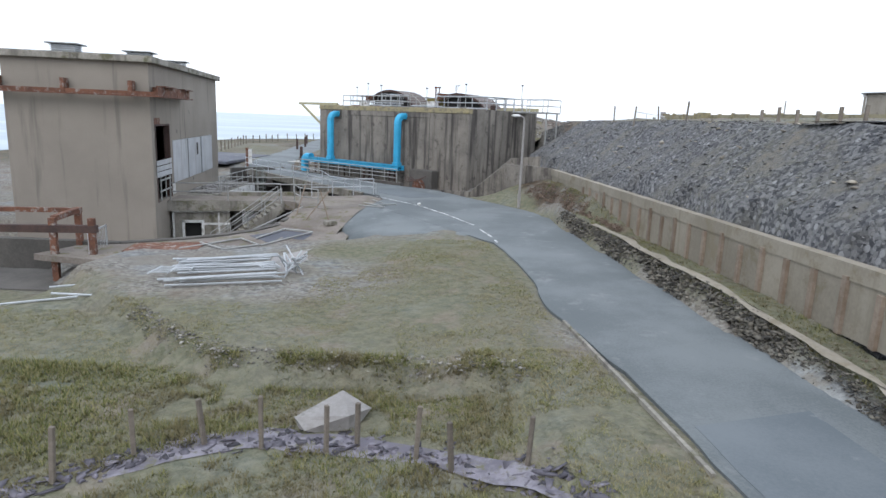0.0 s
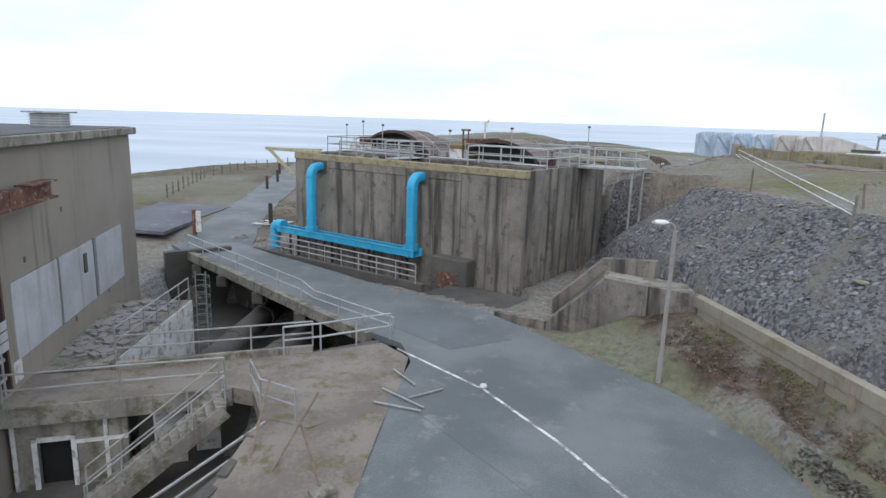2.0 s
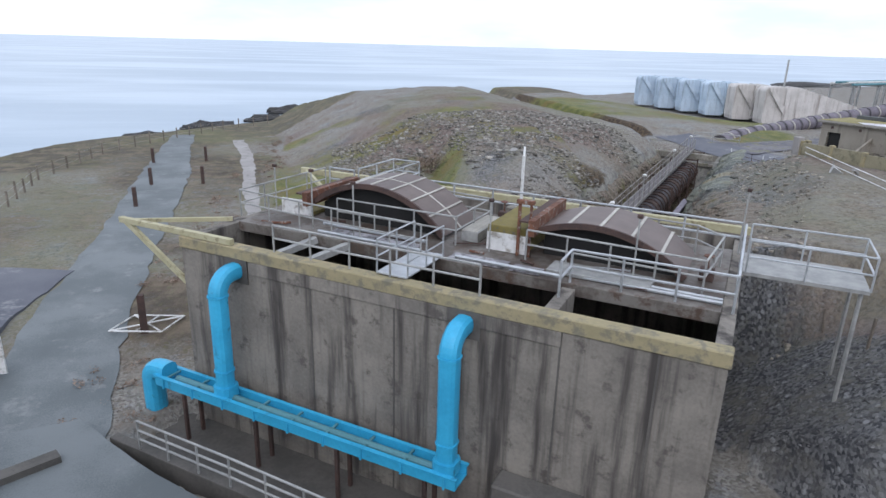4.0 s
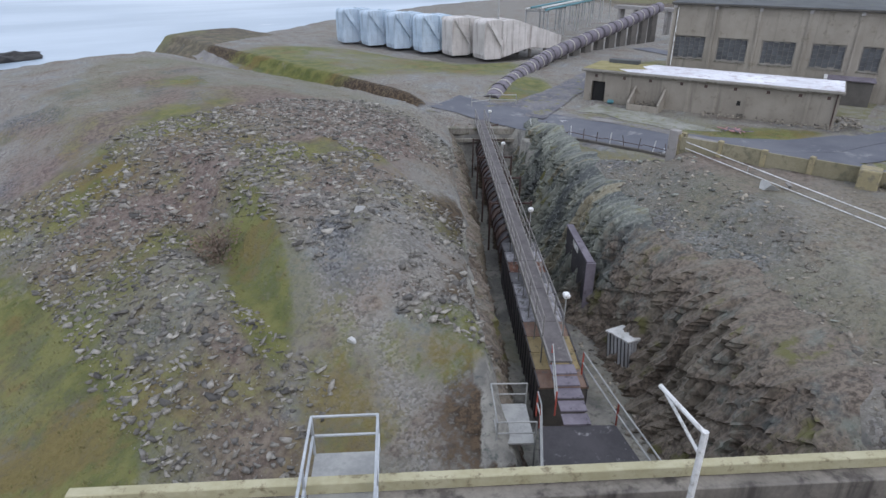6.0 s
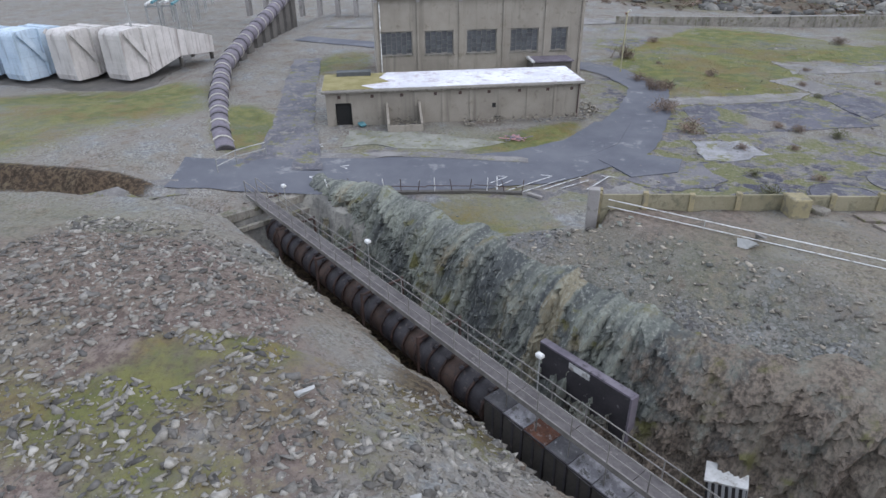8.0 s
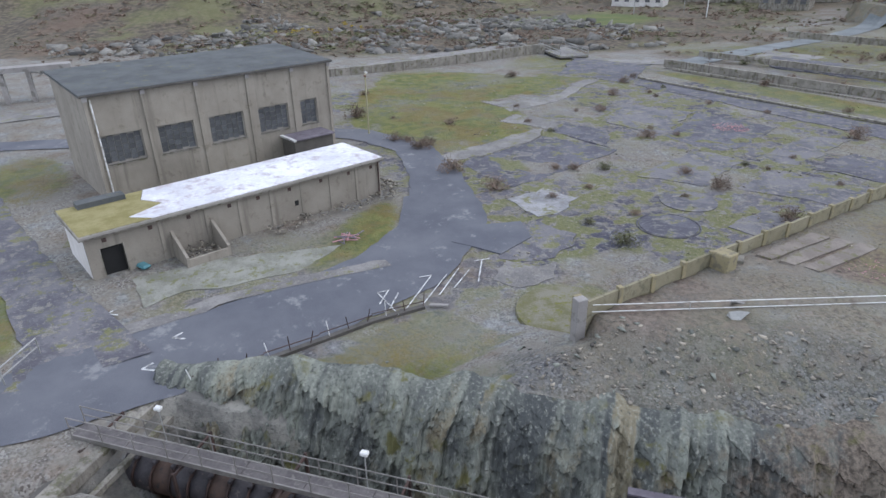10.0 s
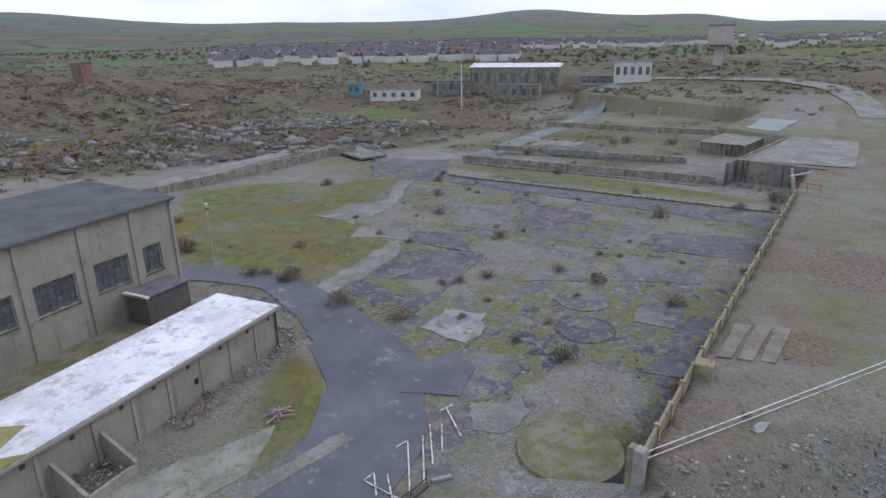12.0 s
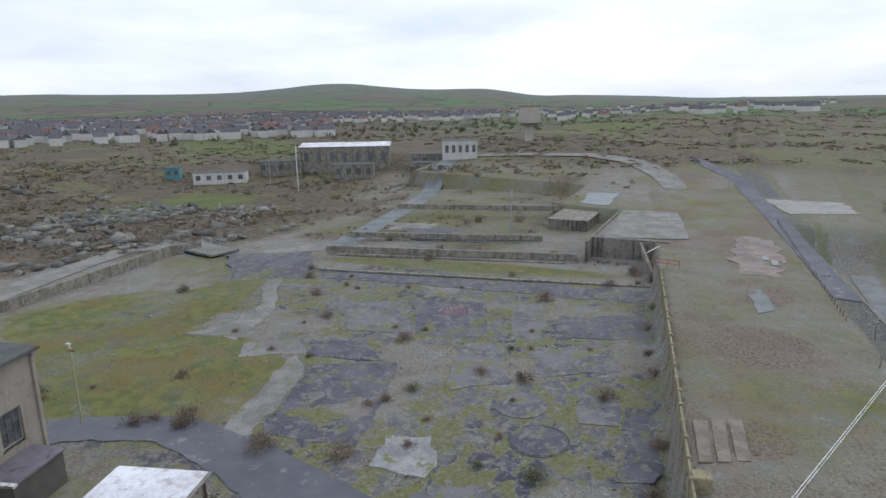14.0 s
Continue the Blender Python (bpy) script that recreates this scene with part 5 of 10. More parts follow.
solid("round_pad", disc, M_MOSSPAD, pose(32.8, 77.4, gz(32.8, 77.4) + 0.0), "round moss-grown gravel tank base beside the wall end", "tank base", kind="structure")


# ---- screening tank ----
tank = thing("screening_tank", TANK, "large stained concrete screening tank with open cells and railed deck", "tank")
part("front_wall", B((-18.4, 0, -1.4, 0, 0.42, 5.9), bevel=0.02), M_TANK, tank, "streaked grey-brown concrete wall")
part("back_wall", B((-18.4, 10.6, -1.4, 0, 11.0, 6.4), bevel=0.02), M_TANK, tank)
part("end_wall", B((-18.4, 0.42, -1.4, -18.0, 10.6, 6.3), bevel=0.02), M_TANK, tank)
part("end_wall", B((-0.4, 0.42, -1.4, 0, 10.6, 6.3), bevel=0.02), M_TANK, tank)
part("coping", B((-18.45, -0.06, 5.9, 0.06, 0.46, 6.32), bevel=0.03), M_COPING, tank, "yellow lichened concrete coping")
part("string_course", B((-15.2, -0.05, 5.45, -4.15, 0.0, 5.9), bevel=0.015), M_TANK, tank)
for x in (-12.6, -9.4, -4.15, -1.6):
    part("joint", B((x - 0.03, -0.012, -1.3, x + 0.03, 0.002, 5.88)), M_CONC_DARK, tank)
part("deck", B((-18.0, 2.5, 5.95, -0.4, 8.9, 6.35), bevel=0.02), M_DECK, tank, "wet stained concrete deck")
# Channel and cell interiors take the darker concrete as painted shade.
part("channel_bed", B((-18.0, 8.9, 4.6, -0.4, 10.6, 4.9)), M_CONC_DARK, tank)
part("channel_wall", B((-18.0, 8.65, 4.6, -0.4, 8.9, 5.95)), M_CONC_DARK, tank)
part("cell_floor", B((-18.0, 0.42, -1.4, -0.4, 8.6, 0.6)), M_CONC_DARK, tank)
for x, w in ((-4.9, 0.42), (-9.6, 0.3), (-13.4, 0.3)):
    part("cell_divider", B((x, 0.42, 0.6, x + w, 2.5, 6.2 if w > 0.35 else 4.9), bevel=0.02), M_TANK, tank)
for x in (-14.4, -13.0):
    b = bmesh.new()
    add_beam(b, (x - 1.3, 0.5, 5.5), (x + 0.2, 2.5, 6.2), 0.3, 0.22)
    part("sluice_beam", b, M_RAILGREY, tank, "pale sloping steel sluice beam")
part("back_rail_beam", B((-21.7, 10.95, 6.42, 0.1, 11.2, 6.72), bevel=0.02), M_RAILYEL, tank, "long faded yellow steel beam along the back")
part("coping_beam", B((-21.7, 0.02, 6.33, -16.0, 0.22, 6.55), bevel=0.015), M_RAILYEL, tank, "faded yellow steel arm past the corner")
b = bmesh.new()
add_beam(b, (-21.4, 0.12, 6.4), (-18.42, 0.12, 4.5), 0.14, 0.2)
part("brace", b, M_RAILYEL, tank, "sloping yellow brace")
b = bmesh.new()
add_beam(b, (-21.1, 0.3, 6.42), (-18.2, 2.4, 6.42), 0.12, 0.16)
part("brace", b, M_RAILYEL, tank)
b = bmesh.new()
add_beam(b, (-21.4, 11.05, 6.55), (-18.0, 8.2, 6.4), 0.14, 0.2)
part("brace", b, M_RAILYEL, tank)
# steel plates on the deck edge and yellow-mossed plates
part("moss_plate", B((-8.2, 4.4, 6.35, -6.75, 7.4, 7.25), bevel=0.03), M_MOSSROOF, tank, "moss-topped steel box between the covers")
part("plate_front", B((-8.2, 4.32, 6.36, -6.75, 4.39, 7.0)), M_WHITE, tank, "pale panel of the steel box")
part("moss_plate", B((-17.6, 4.6, 6.35, -16.0, 8.1, 6.5), bevel=0.03), M_MOSSROOF, tank, "mossy plate beside the cover")
part("plate_front", B((-17.5, 4.5, 6.36, -16.0, 4.58, 6.95)), M_WHITE, tank)
part("grating", B((-9.35, 4.7, 6.36, -8.7, 7.1, 6.75), bevel=0.02), M_RAILGREY, tank, "ribbed metal hatch")
for i in range(9):
    part("slat", B((-9.35 + i * 0.07, 4.7, 6.755, -9.31 + i * 0.07, 7.1, 6.78)), M_STRIP, tank)
part("deck_plate", B((-5.6, 3.0, 6.36, -2.4, 4.0, 6.5), bevel=0.02), M_RAILGREY, tank, "pale steel plate on the deck")


def drum_cover(x0, z0, x1, z1, x2, z2, cols, rows, label):
    """Arched cover through three points of its end face: curved panels, strips, end arch and rust beam."""
    ax, az, bx, bz, cx_, cz = x0, z0, x1, z1, x2, z2
    dd = 2 * (ax * (bz - cz) + bx * (cz - az) + cx_ * (az - bz))
    ux = ((ax * ax + az * az) * (bz - cz) + (bx * bx + bz * bz) * (cz - az) + (cx_ * cx_ + cz * cz) * (az - bz)) / dd
    uz = ((ax * ax + az * az) * (cx_ - bx) + (bx * bx + bz * bz) * (ax - cx_) + (cx_ * cx_ + cz * cz) * (bx - ax)) / dd
    rad = math.hypot(ax - ux, az - uz)
    t0, t1 = math.atan2(az - uz, ax - ux), math.atan2(cz - uz, cx_ - ux)
    at = lambda f, r=rad: (ux + r * math.cos(t0 + (t1 - t0) * f), uz + r * math.sin(t0 + (t1 - t0) * f))
    root = thing("drum_screen_cover", TANK, label, "machine cover", "drum screen covers")
    ya, yb = 4.4, 7.25
    for i in range(cols):
        for j in range(rows):
            b = bmesh.new()
            for k in range(3):
                f0, f1 = (i + k / 3 + 0.01 * (k == 0)) / cols, (i + (k + 1) / 3 - 0.01 * (k == 2)) / cols
                y0, y1 = ya + (yb - ya) * j / rows + 0.01, ya + (yb - ya) * (j + 1) / rows - 0.01
                p, q, pi_, qi = at(f0), at(f1), at(f0, rad - 0.03), at(f1, rad - 0.03)
                o = [b.verts.new((c[0], y, c[1])) for y in (y0, y1) for c in (p, q)]
                n = [b.verts.new((c[0], y, c[1])) for y in (y0, y1) for c in (pi_, qi)]
                for f in ((o[0], o[1], o[3], o[2]), (n[2], n[3], n[1], n[0]), (o[0], n[0], n[1], o[1]), (o[2], o[3], n[3], n[2])):
                    b.faces.new(f)
            bmesh.ops.remove_doubles(b, verts=list(b.verts), dist=1e-4)
            bmesh.ops.recalc_face_normals(b, faces=list(b.faces))
            part("panel", b, M_BROWNSHEET, root)
    for i in range(1, cols):
        b = bmesh.new()
        p = at(i / cols, rad + 0.012)
        add_beam(b, (p[0], ya, p[1]), (p[0], yb, p[1]), 0.1, 0.03)
        part("joint_strip", b, M_STRIP, root, "pale joint strip")
    if rows > 1:
        for k in range(cols):
            b = bmesh.new()
            p, q = at(k / cols, rad + 0.012), at((k + 1) / cols, rad + 0.012)
            add_beam(b, (p[0], (ya + yb) / 2, p[1]), (q[0], (ya + yb) / 2, q[1]), 0.09, 0.03)
            part("joint_strip", b, M_STRIP, root)
    b = bmesh.new()
    n = 16
    for k in range(n):
        p, q = at(k / n, rad - 0.05), at((k + 1) / n, rad - 0.05)
        b = bmesh.new()
        add_beam(b, (p[0], ya - 0.03, p[1]), (q[0], ya - 0.03, q[1]), 0.1, 0.2)
        part("arch_segment", b, M_RUSTDARK, root, "rusty curved end rib")
    # Black sheet behind the arch: the inner shade put into colour.
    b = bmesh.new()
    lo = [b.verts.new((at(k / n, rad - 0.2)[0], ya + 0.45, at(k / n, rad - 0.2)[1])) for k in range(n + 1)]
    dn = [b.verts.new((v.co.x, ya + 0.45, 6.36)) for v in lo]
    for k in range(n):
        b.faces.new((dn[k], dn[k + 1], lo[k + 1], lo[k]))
    part("dark_interior", b, M_OPENINGSHADE, root, "black sheet painted as shade inside the cover")
    b = bmesh.new()
    add_beam(b, (ax - 0.12, ya - 0.5, az + 0.1), (ax - 0.12, yb + 0.4, az + 0.1), 0.22, 0.55)
    part("side_beam", b, M_RUST, root, "rust-streaked side beam with flaking paint")
    b = bmesh.new()
    add_beam(b, (ax - 0.4, ya - 0.5, az + 0.3), (ax - 0.4, yb + 0.4, az + 0.3), 0.3, 0.06)
    part("side_flange", b, M_RUSTDARK, root)
    return root


drum_cover(-15.7, 7.1, -12.9, 8.0, -9.9, 6.5, 7, 2, "arched brown cover with pale joints over a drum screen")
drum_cover(-6.35, 7.35, -4.55, 7.72, -1.55, 6.5, 5, 1, "arched brown cover with white joints over a drum screen")


def tw(u_, v_, z_):
    """A place on the tank in the world."""
    return tuple(TANK @ Vector((u_, v_, z_)))


RL = "weathered grey tube railing on the tank deck"
railing("deck_railing", [tw(-18.3, 8.6, 6.35), tw(-18.5, 3.2, 6.3), tw(-13.7, 2.75, 6.3), tw(-9.9, 2.6, 6.3)], RL, M_RAILGREY, 1.1, 1.5, 0.035, group="tank railings")
railing("deck_railing", [tw(-14.3, 0.3, 6.32), tw(-11.2, 0.26, 6.32), tw(-6.7, 0.26, 6.32)], RL, M_RAILGREY, 0.95, 1.6, 0.04, group="tank railings")
railing("deck_railing", [tw(-14.4, 4.1, 6.35), tw(-9.3, 4.1, 6.35), tw(-9.3, 7.3, 6.35), tw(-11.5, 7.6, 6.35)], RL, M_RAILGREY, 1.05, 1.5, 0.035, group="tank railings")
railing("deck_railing", [tw(-6.6, 3.9, 6.35), tw(-1.0, 3.6, 6.35), tw(-0.7, 6.6, 6.35), tw(-1.6, 7.6, 6.35), tw(-5.6, 7.8, 6.35)], RL, M_RAILGREY, 1.05, 1.6, 0.035, group="tank railings")
railing("deck_railing", [tw(-4.7, 1.4, 6.3), tw(-4.7, 2.6, 6.3), tw(-0.1, 2.65, 6.3), tw(-0.1, 8.5, 6.35)], RL, M_GALV, 1.1, 1.5, 0.04, group="tank railings")
railing("deck_railing", [tw(-18.2, 8.8, 6.35), tw(-16.8, 8.8, 6.35)], RL, M_GALV, 1.1, 1.4, 0.04, group="tank railings")
railing("deck_railing", [tw(-15.2, 8.8, 6.35), tw(-8.0, 8.72, 6.35), tw(-0.2, 8.6, 6.35)], "long pale railing along the back of the tank deck", M_GALV, 1.1, 2.0, 0.045, group="tank railings")
# low pipes along the deck edge
for z_, v_, a, b_ in ((6.5, 2.62, -14.2, -9.9), (6.72, 2.95, -14.2, -9.9), (6.5, 2.62, -8.6, -4.9), (6.42, 3.05, -4.4, -0.4), (6.42, 3.3, -4.4, -0.4)):
    solid("service_pipe", tube((a, v_, z_), (b_, v_ - 0.05, z_), 0.06, 8), M_GALV, TANK, "thin galvanised service pipe along the deck edge", "pipe", "deck service pipes")
for a, b_, v0, v1 in ((-14.0, -12.1, 2.55, 3.5), (-12.0, -10.3, 2.55, 3.4), (-8.9, -6.9, 2.6, 3.3), (-6.7, -5.7, 2.6, 3.2)):
    solid("deck_grating", B((a, v0, 6.36, b_, v1, 6.41), bevel=0.01), M_LIDGREY, TANK, "pale worn steel walkway plate on the deck edge", "plate", "deck plates")
clutter = random.Random(31)
for k in range(22):
    u_, v_ = clutter.uniform(-17.3, -0.9), clutter.choice((2.8, 3.6, 4.1, 8.0, 8.4))
    solid("deck_scrap", tube((0, 0, 0.06), (clutter.uniform(0.4, 1.3), clutter.uniform(-0.25, 0.25), 0.06), clutter.choice((0.025, 0.04, 0.05)), 6), clutter.choice((M_RUST, M_RUSTDARK, M_GALV)), TANK @ pose(u_, v_, 6.36, 0, 0, clutter.uniform(-20, 20)), "loose scrap bar lying on the wet deck", "bar", "deck scrap")
for u_, v_ in ((-9.0, 8.1), (-7.4, 7.9), (-1.0, 5.0), (-16.9, 8.4)):
    vb = thing("valve_box", TANK @ pose(u_, v_, 6.35), "small rusty valve box with a handwheel stem", "valve box", "valve boxes")
    part("box", B((-0.22, -0.18, 0, 0.22, 0.18, 0.4), bevel=0.03), M_RUSTDARK, vb)
    part("stem", tube((0, 0, 0.4), (0, 0, 0.8), 0.03, 6), M_RUST, vb)
    part("handwheel", tube((0, 0, 0.78), (0, 0, 0.82), 0.16, 12), M_RUST, vb)
# bridge gangway over the front cells
gang = thing("gangway", TANK, "short pale steel gangway with handrails over the open cell", "gangway")
part("walkway_plate", B((-10.2, 0.25, 6.36, -9.1, 2.8, 6.42), bevel=0.01), M_GALV, gang)
for x in (-10.2, -9.1):
    for y in (0.3, 1.5, 2.7):
        part("post", tube((x, y, 6.4), (x, y, 7.45), 0.03, 6), M_GALV, gang)
    for z_ in (6.9, 7.45):
        part("rail", tube((x, 0.3, z_), (x, 2.7, z_), 0.03, 6), M_GALV, gang)
# viewing cage past the back beam
cage = thing("railed_landing", TANK, "small railed steel landing at the back beam", "landing")
part("floor_plate", B((-16.7, 8.9, 6.36, -15.2, 12.2, 6.42)), M_RAILGREY, cage)
part("bracket", B((-16.7, 11.2, 5.9, -16.55, 12.2, 6.36), (-15.35, 11.2, 5.9, -15.2, 12.2, 6.36)), M_RAILGREY, cage)
for x, y in ((-16.7, 9.0), (-16.7, 10.6), (-16.7, 12.2), (-15.2, 12.2), (-15.2, 10.6), (-15.2, 9.0)):
    part("post", tube((x, y, 6.4), (x, y, 7.5), 0.035, 6), M_GALV, cage)
for z_ in (6.95, 7.5):
    for p, q in (((-16.7, 9.0), (-16.7, 12.2)), ((-16.7, 12.2), (-15.2, 12.2)), ((-15.2, 12.2), (-15.2, 9.0))):
        part("rail", tube((*p, z_), (*q, z_), 0.035, 6), M_GALV, cage)
jib = thing("davit", TANK, "white-painted swivel davit post on a concrete plinth", "davit")
part("plinth", B((-9.3, 9.0, 4.9, -8.4, 10.0, 6.7), bevel=0.04), M_CONC, jib)
part("post", tube((-8.88, 9.75, 6.7), (-8.88, 9.75, 8.8), 0.07, 8), M_WHITE, jib)
part("arm", tube((-8.88, 9.75, 8.75), (-9.3, 11.0, 8.95), 0.05, 8), M_WHITE, jib)
part("stay", tube((-8.88, 9.75, 8.2), (-9.25, 10.8, 8.9), 0.035, 6), M_WHITE, jib)
for x, y, h in ((-14.9, 3.2, 2.2), (-12.9, 3.0, 2.0), (-8.0, 4.1, 1.8), (-17.7, 4.4, 1.9), (-3.0, 3.5, 2.1), (-0.2, 8.4, 2.3)):
    lampst = thing("deck_lamp", TANK, "thin lamp standard with a small floodlight on the deck", "lamp", "deck lamps")
    part("post", tube((x, y, 6.35), (x, y, 6.35 + h), 0.03, 6), M_RAILGREY, lampst)
    part("floodlight", B((x - 0.08, y - 0.07, 6.32 + h, x + 0.08, y + 0.08, 6.44 + h), bevel=0.02), M_RUSTDARK, lampst)
frame_ = thing("gantry_frame", TANK, "rusty hoist frame with a white hook beside the covers", "hoist")
part("post", tube((-7.0, 4.2, 6.35), (-7.0, 4.2, 8.2), 0.06, 6), M_RUST, frame_)
part("post", tube((-6.6, 4.2, 6.35), (-6.6, 4.2, 8.2), 0.05, 6), M_RUST, frame_)
part("head", B((-7.1, 4.1, 8.2, -6.5, 4.3, 8.32)), M_RUST, frame_)
# outer platform at the right end
ext = thing("end_platform", TANK, "railed steel platform at the end of the tank", "platform")
part("floor_plate", B((0.0, 6.6, 6.2, 3.6, 8.9, 6.32)), M_RAILGREY, ext)
part("leg", tube((3.4, 6.8, 2.2), (3.4, 6.8, 6.2), 0.07, 6), M_RAILGREY, ext)
part("leg", tube((3.4, 8.7, 2.2), (3.4, 8.7, 6.2), 0.07, 6), M_RAILGREY, ext)
for x, y in ((0.1, 6.6), (1.8, 6.6), (3.6, 6.6), (3.6, 8.9), (1.8, 8.9), (0.1, 8.9)):
    part("post", tube((x, y, 6.3), (x, y, 7.4), 0.035, 6), M_GALV, ext)
for z_ in (6.85, 7.4):
    for p, q in (((0.1, 6.6), (3.6, 6.6)), ((3.6, 6.6), (3.6, 8.9)), ((3.6, 8.9), (0.1, 8.9))):
        part("rail", tube((*p, z_), (*q, z_), 0.035, 6), M_GALV, ext)


# ---- blue ducts on the tank's front ----
def blue_drop(u_, zlow):
    root = thing("blue_duct", TANK, "bright blue steel drop duct with a curved top elbow", "duct", "blue drop ducts")
    arc = [(u_, 0.0, 5.5), (u_, -0.35, 5.5)] + [(u_, -0.35 - 0.62 * math.sin(t), 4.88 + 0.62 * math.cos(t)) for t in [k * math.pi / 16 for k in range(1, 9)]]
    b = bmesh.new()
    add_tube(b, arc, 0.29, 16, square=0.55)
    part("elbow", b, M_BLUE, root)
    b = bmesh.new()
    add_tube(b, [(u_, -0.97, 4.87), (u_, -0.97, zlow + 0.4)], 0.29, 16, square=0.55)
    part("shaft", b, M_BLUE, root)
    for z_ in (4.86, zlow + 1.0):
        b = bmesh.new()
        add_tube(b, [(u_, -0.97, z_ - 0.035), (u_, -0.97, z_ + 0.035)], 0.325, 16, square=0.55)
        part("flange", b, M_BLUE, root)
    b = bmesh.new()
    add_tube(b, [(u_, -0.97, zlow + 0.42), (u_, -0.97, zlow + 0.02)], 0.38, 16, square=0.6)
    part("foot", b, M_BLUE, root)
    # Dark plate on the wall paints an opening's shade.
    part("wall_collar", B((u_ - 0.5, -0.06, 5.05, u_ + 0.5, -0.005, 5.92)), M_CONC_DARK, root, "dark plate painted as a shaded opening round the duct")
    return root


blue_drop(-15.75, 1.05)
blue_drop(-7.0, 1.05)
trough = thing("blue_trough", TANK, "long blue steel trough on brackets along the tank wall", "trough")
part("side", B((-18.9, -1.4, 0.78, -6.5, -1.34, 1.16)), M_BLUE, trough)
part("side", B((-18.9, -0.6, 0.78, -6.5, -0.54, 1.16)), M_BLUE, trough)
part("base", B((-18.9, -1.34, 0.78, -6.5, -0.6, 0.84)), M_BLUE, trough)
part("rim", B((-18.95, -1.46, 1.16, -6.45, -1.3, 1.2), (-18.95, -0.64, 1.16, -6.45, -0.5, 1.2)), M_BLUE, trough)
for i in range(9):
    x = -18.5 + i * 1.45
    part("rib", B((x, -1.45, 0.74, x + 0.07, -1.4, 1.17)), M_BLUE, trough)
    part("tie", B((x, -1.34, 1.06, x + 0.08, -0.6, 1.12)), M_TEAL, trough)
part("inner_pipe", tube((-18.2, -0.97, 1.02), (-7.4, -0.97, 1.02), 0.13, 10), M_TEAL, trough, "faded teal pipe lying in the trough")
for x in (-17.6, -14.2, -10.8, -7.6):
    part("leg", B((x, -1.38, -1.3, x + 0.12, -1.26, 0.78), (x, -0.68, -1.3, x + 0.12, -0.56, 0.78)), M_RUSTDARK, trough)
b = bmesh.new()
add_tube(b, [(-18.6, -0.97, 1.2), (-19.1, -0.97, 1.2)] + [(-19.1 - 0.45 * math.sin(t), -0.97, 0.75 + 0.45 * math.cos(t)) for t in [k * math.pi / 12 for k in range(1, 7)]] + [(-19.55, -0.97, -0.6)], 0.36, 14, square=0.4)
part("end_elbow", b, M_BLUE, trough)
stub = thing("rusty_stub_pipe", TANK, "wide rusty stub pipe leaving the tank wall", "pipe")
b = bmesh.new()
add_tube(b, [(-4.4, 0.0, -0.45), (-4.4, -1.0, -0.45)], 0.55, 20)
part("pipe", b, M_RUST, stub)
b = bmesh.new()
add_tube(b, [(-4.4, -0.9, -0.45), (-4.4, -1.02, -0.45)], 0.68, 20)
part("flange", b, M_RUST, stub)
solid("pipe_block", B((-5.6, -0.9, -1.3, -3.0, 0.0, 1.0), bevel=0.06), M_CONC_DARK, TANK, "dark concrete block round the stub pipe", "block")
# Sump in the cells' dark concrete, with their painted shade.
solid("sump_floor", B((-19.0, -3.4, -1.5, 1.0, -0.02, -1.18)), M_CONC_DARK, TANK, "dark concrete floor between road and tank", "floor", kind="structure")
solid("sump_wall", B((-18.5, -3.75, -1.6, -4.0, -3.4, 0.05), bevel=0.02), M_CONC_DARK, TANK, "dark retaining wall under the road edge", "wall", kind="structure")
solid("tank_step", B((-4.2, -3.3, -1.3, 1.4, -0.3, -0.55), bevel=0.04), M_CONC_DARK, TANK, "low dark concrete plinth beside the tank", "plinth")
railing("roadside_railing", [tw(-17.0, -3.7, 0.1), tw(-13.0, -3.7, 0.1), tw(-4.3, -3.9, 0.1)], "rusty grey tube railing between road and blue trough", M_RAILGREY, 1.05, 1.5, 0.04, rails=(1.0, 0.66, 0.34), group="road railings")
m = TANK @ pose(-4.0, -3.4, 0.1)
tangle = bmesh.new()
rr = random.Random(3)
for _ in range(12):
    x, y, z = rr.uniform(0, 1.6), rr.uniform(-0.4, 0.5), rr.uniform(0, 0.3)
    add_tube(tangle, [(x, y, z), (x + rr.uniform(-1, 1), y + rr.uniform(-0.5, 0.5), z + rr.uniform(0, 0.4))], 0.035, 5)
solid("scrap_pile", tangle, M_RUSTDARK, m, "tangled heap of rusty bars at the railing's end", "scrap")


# ---- pump house ----
PH = pose(-16.1, 34.5, 0, 0, 0, 9.03)


def pw(x, y, z):
    return tuple(PH @ Vector((x, y, z)))


house = thing("pump_house", PH, "tall grey-brown rendered pump house with a flat roof and boarded windows", "building")
part("front_wall", B((-7.2, 0, -3.3, 0, 0.35, 7.72)), M_RENDER, house)
part("back_wall", B((-7.2, 17.45, -3.3, 0, 17.8, 7.72)), M_RENDER, house)
part("side_wall", B((-7.2, 0.35, -3.3, -6.85, 17.45, 7.72)), M_RENDER, house)
for bx_ in ((0.35, -3.3, 17.45, 0.15), (0.35, 4.5, 17.45, 7.72), (0.35, 0.15, 0.6, 4.5), (3.55, 0.15, 4.1, 4.5), (4.1, 0.15, 15.3, 0.9), (4.1, 3.5, 15.3, 4.5), (15.3, 0.15, 17.45, 4.5)):
    part("wall_panel", B((-0.35, bx_[0], bx_[1], 0, bx_[2], bx_[3])), M_RENDER, house)
part("roof", B((-7.5, -0.3, 7.72, 0.3, 18.1, 8.06), bevel=0.03), M_CONC, house, "flat roof slab with a thin concrete edge")
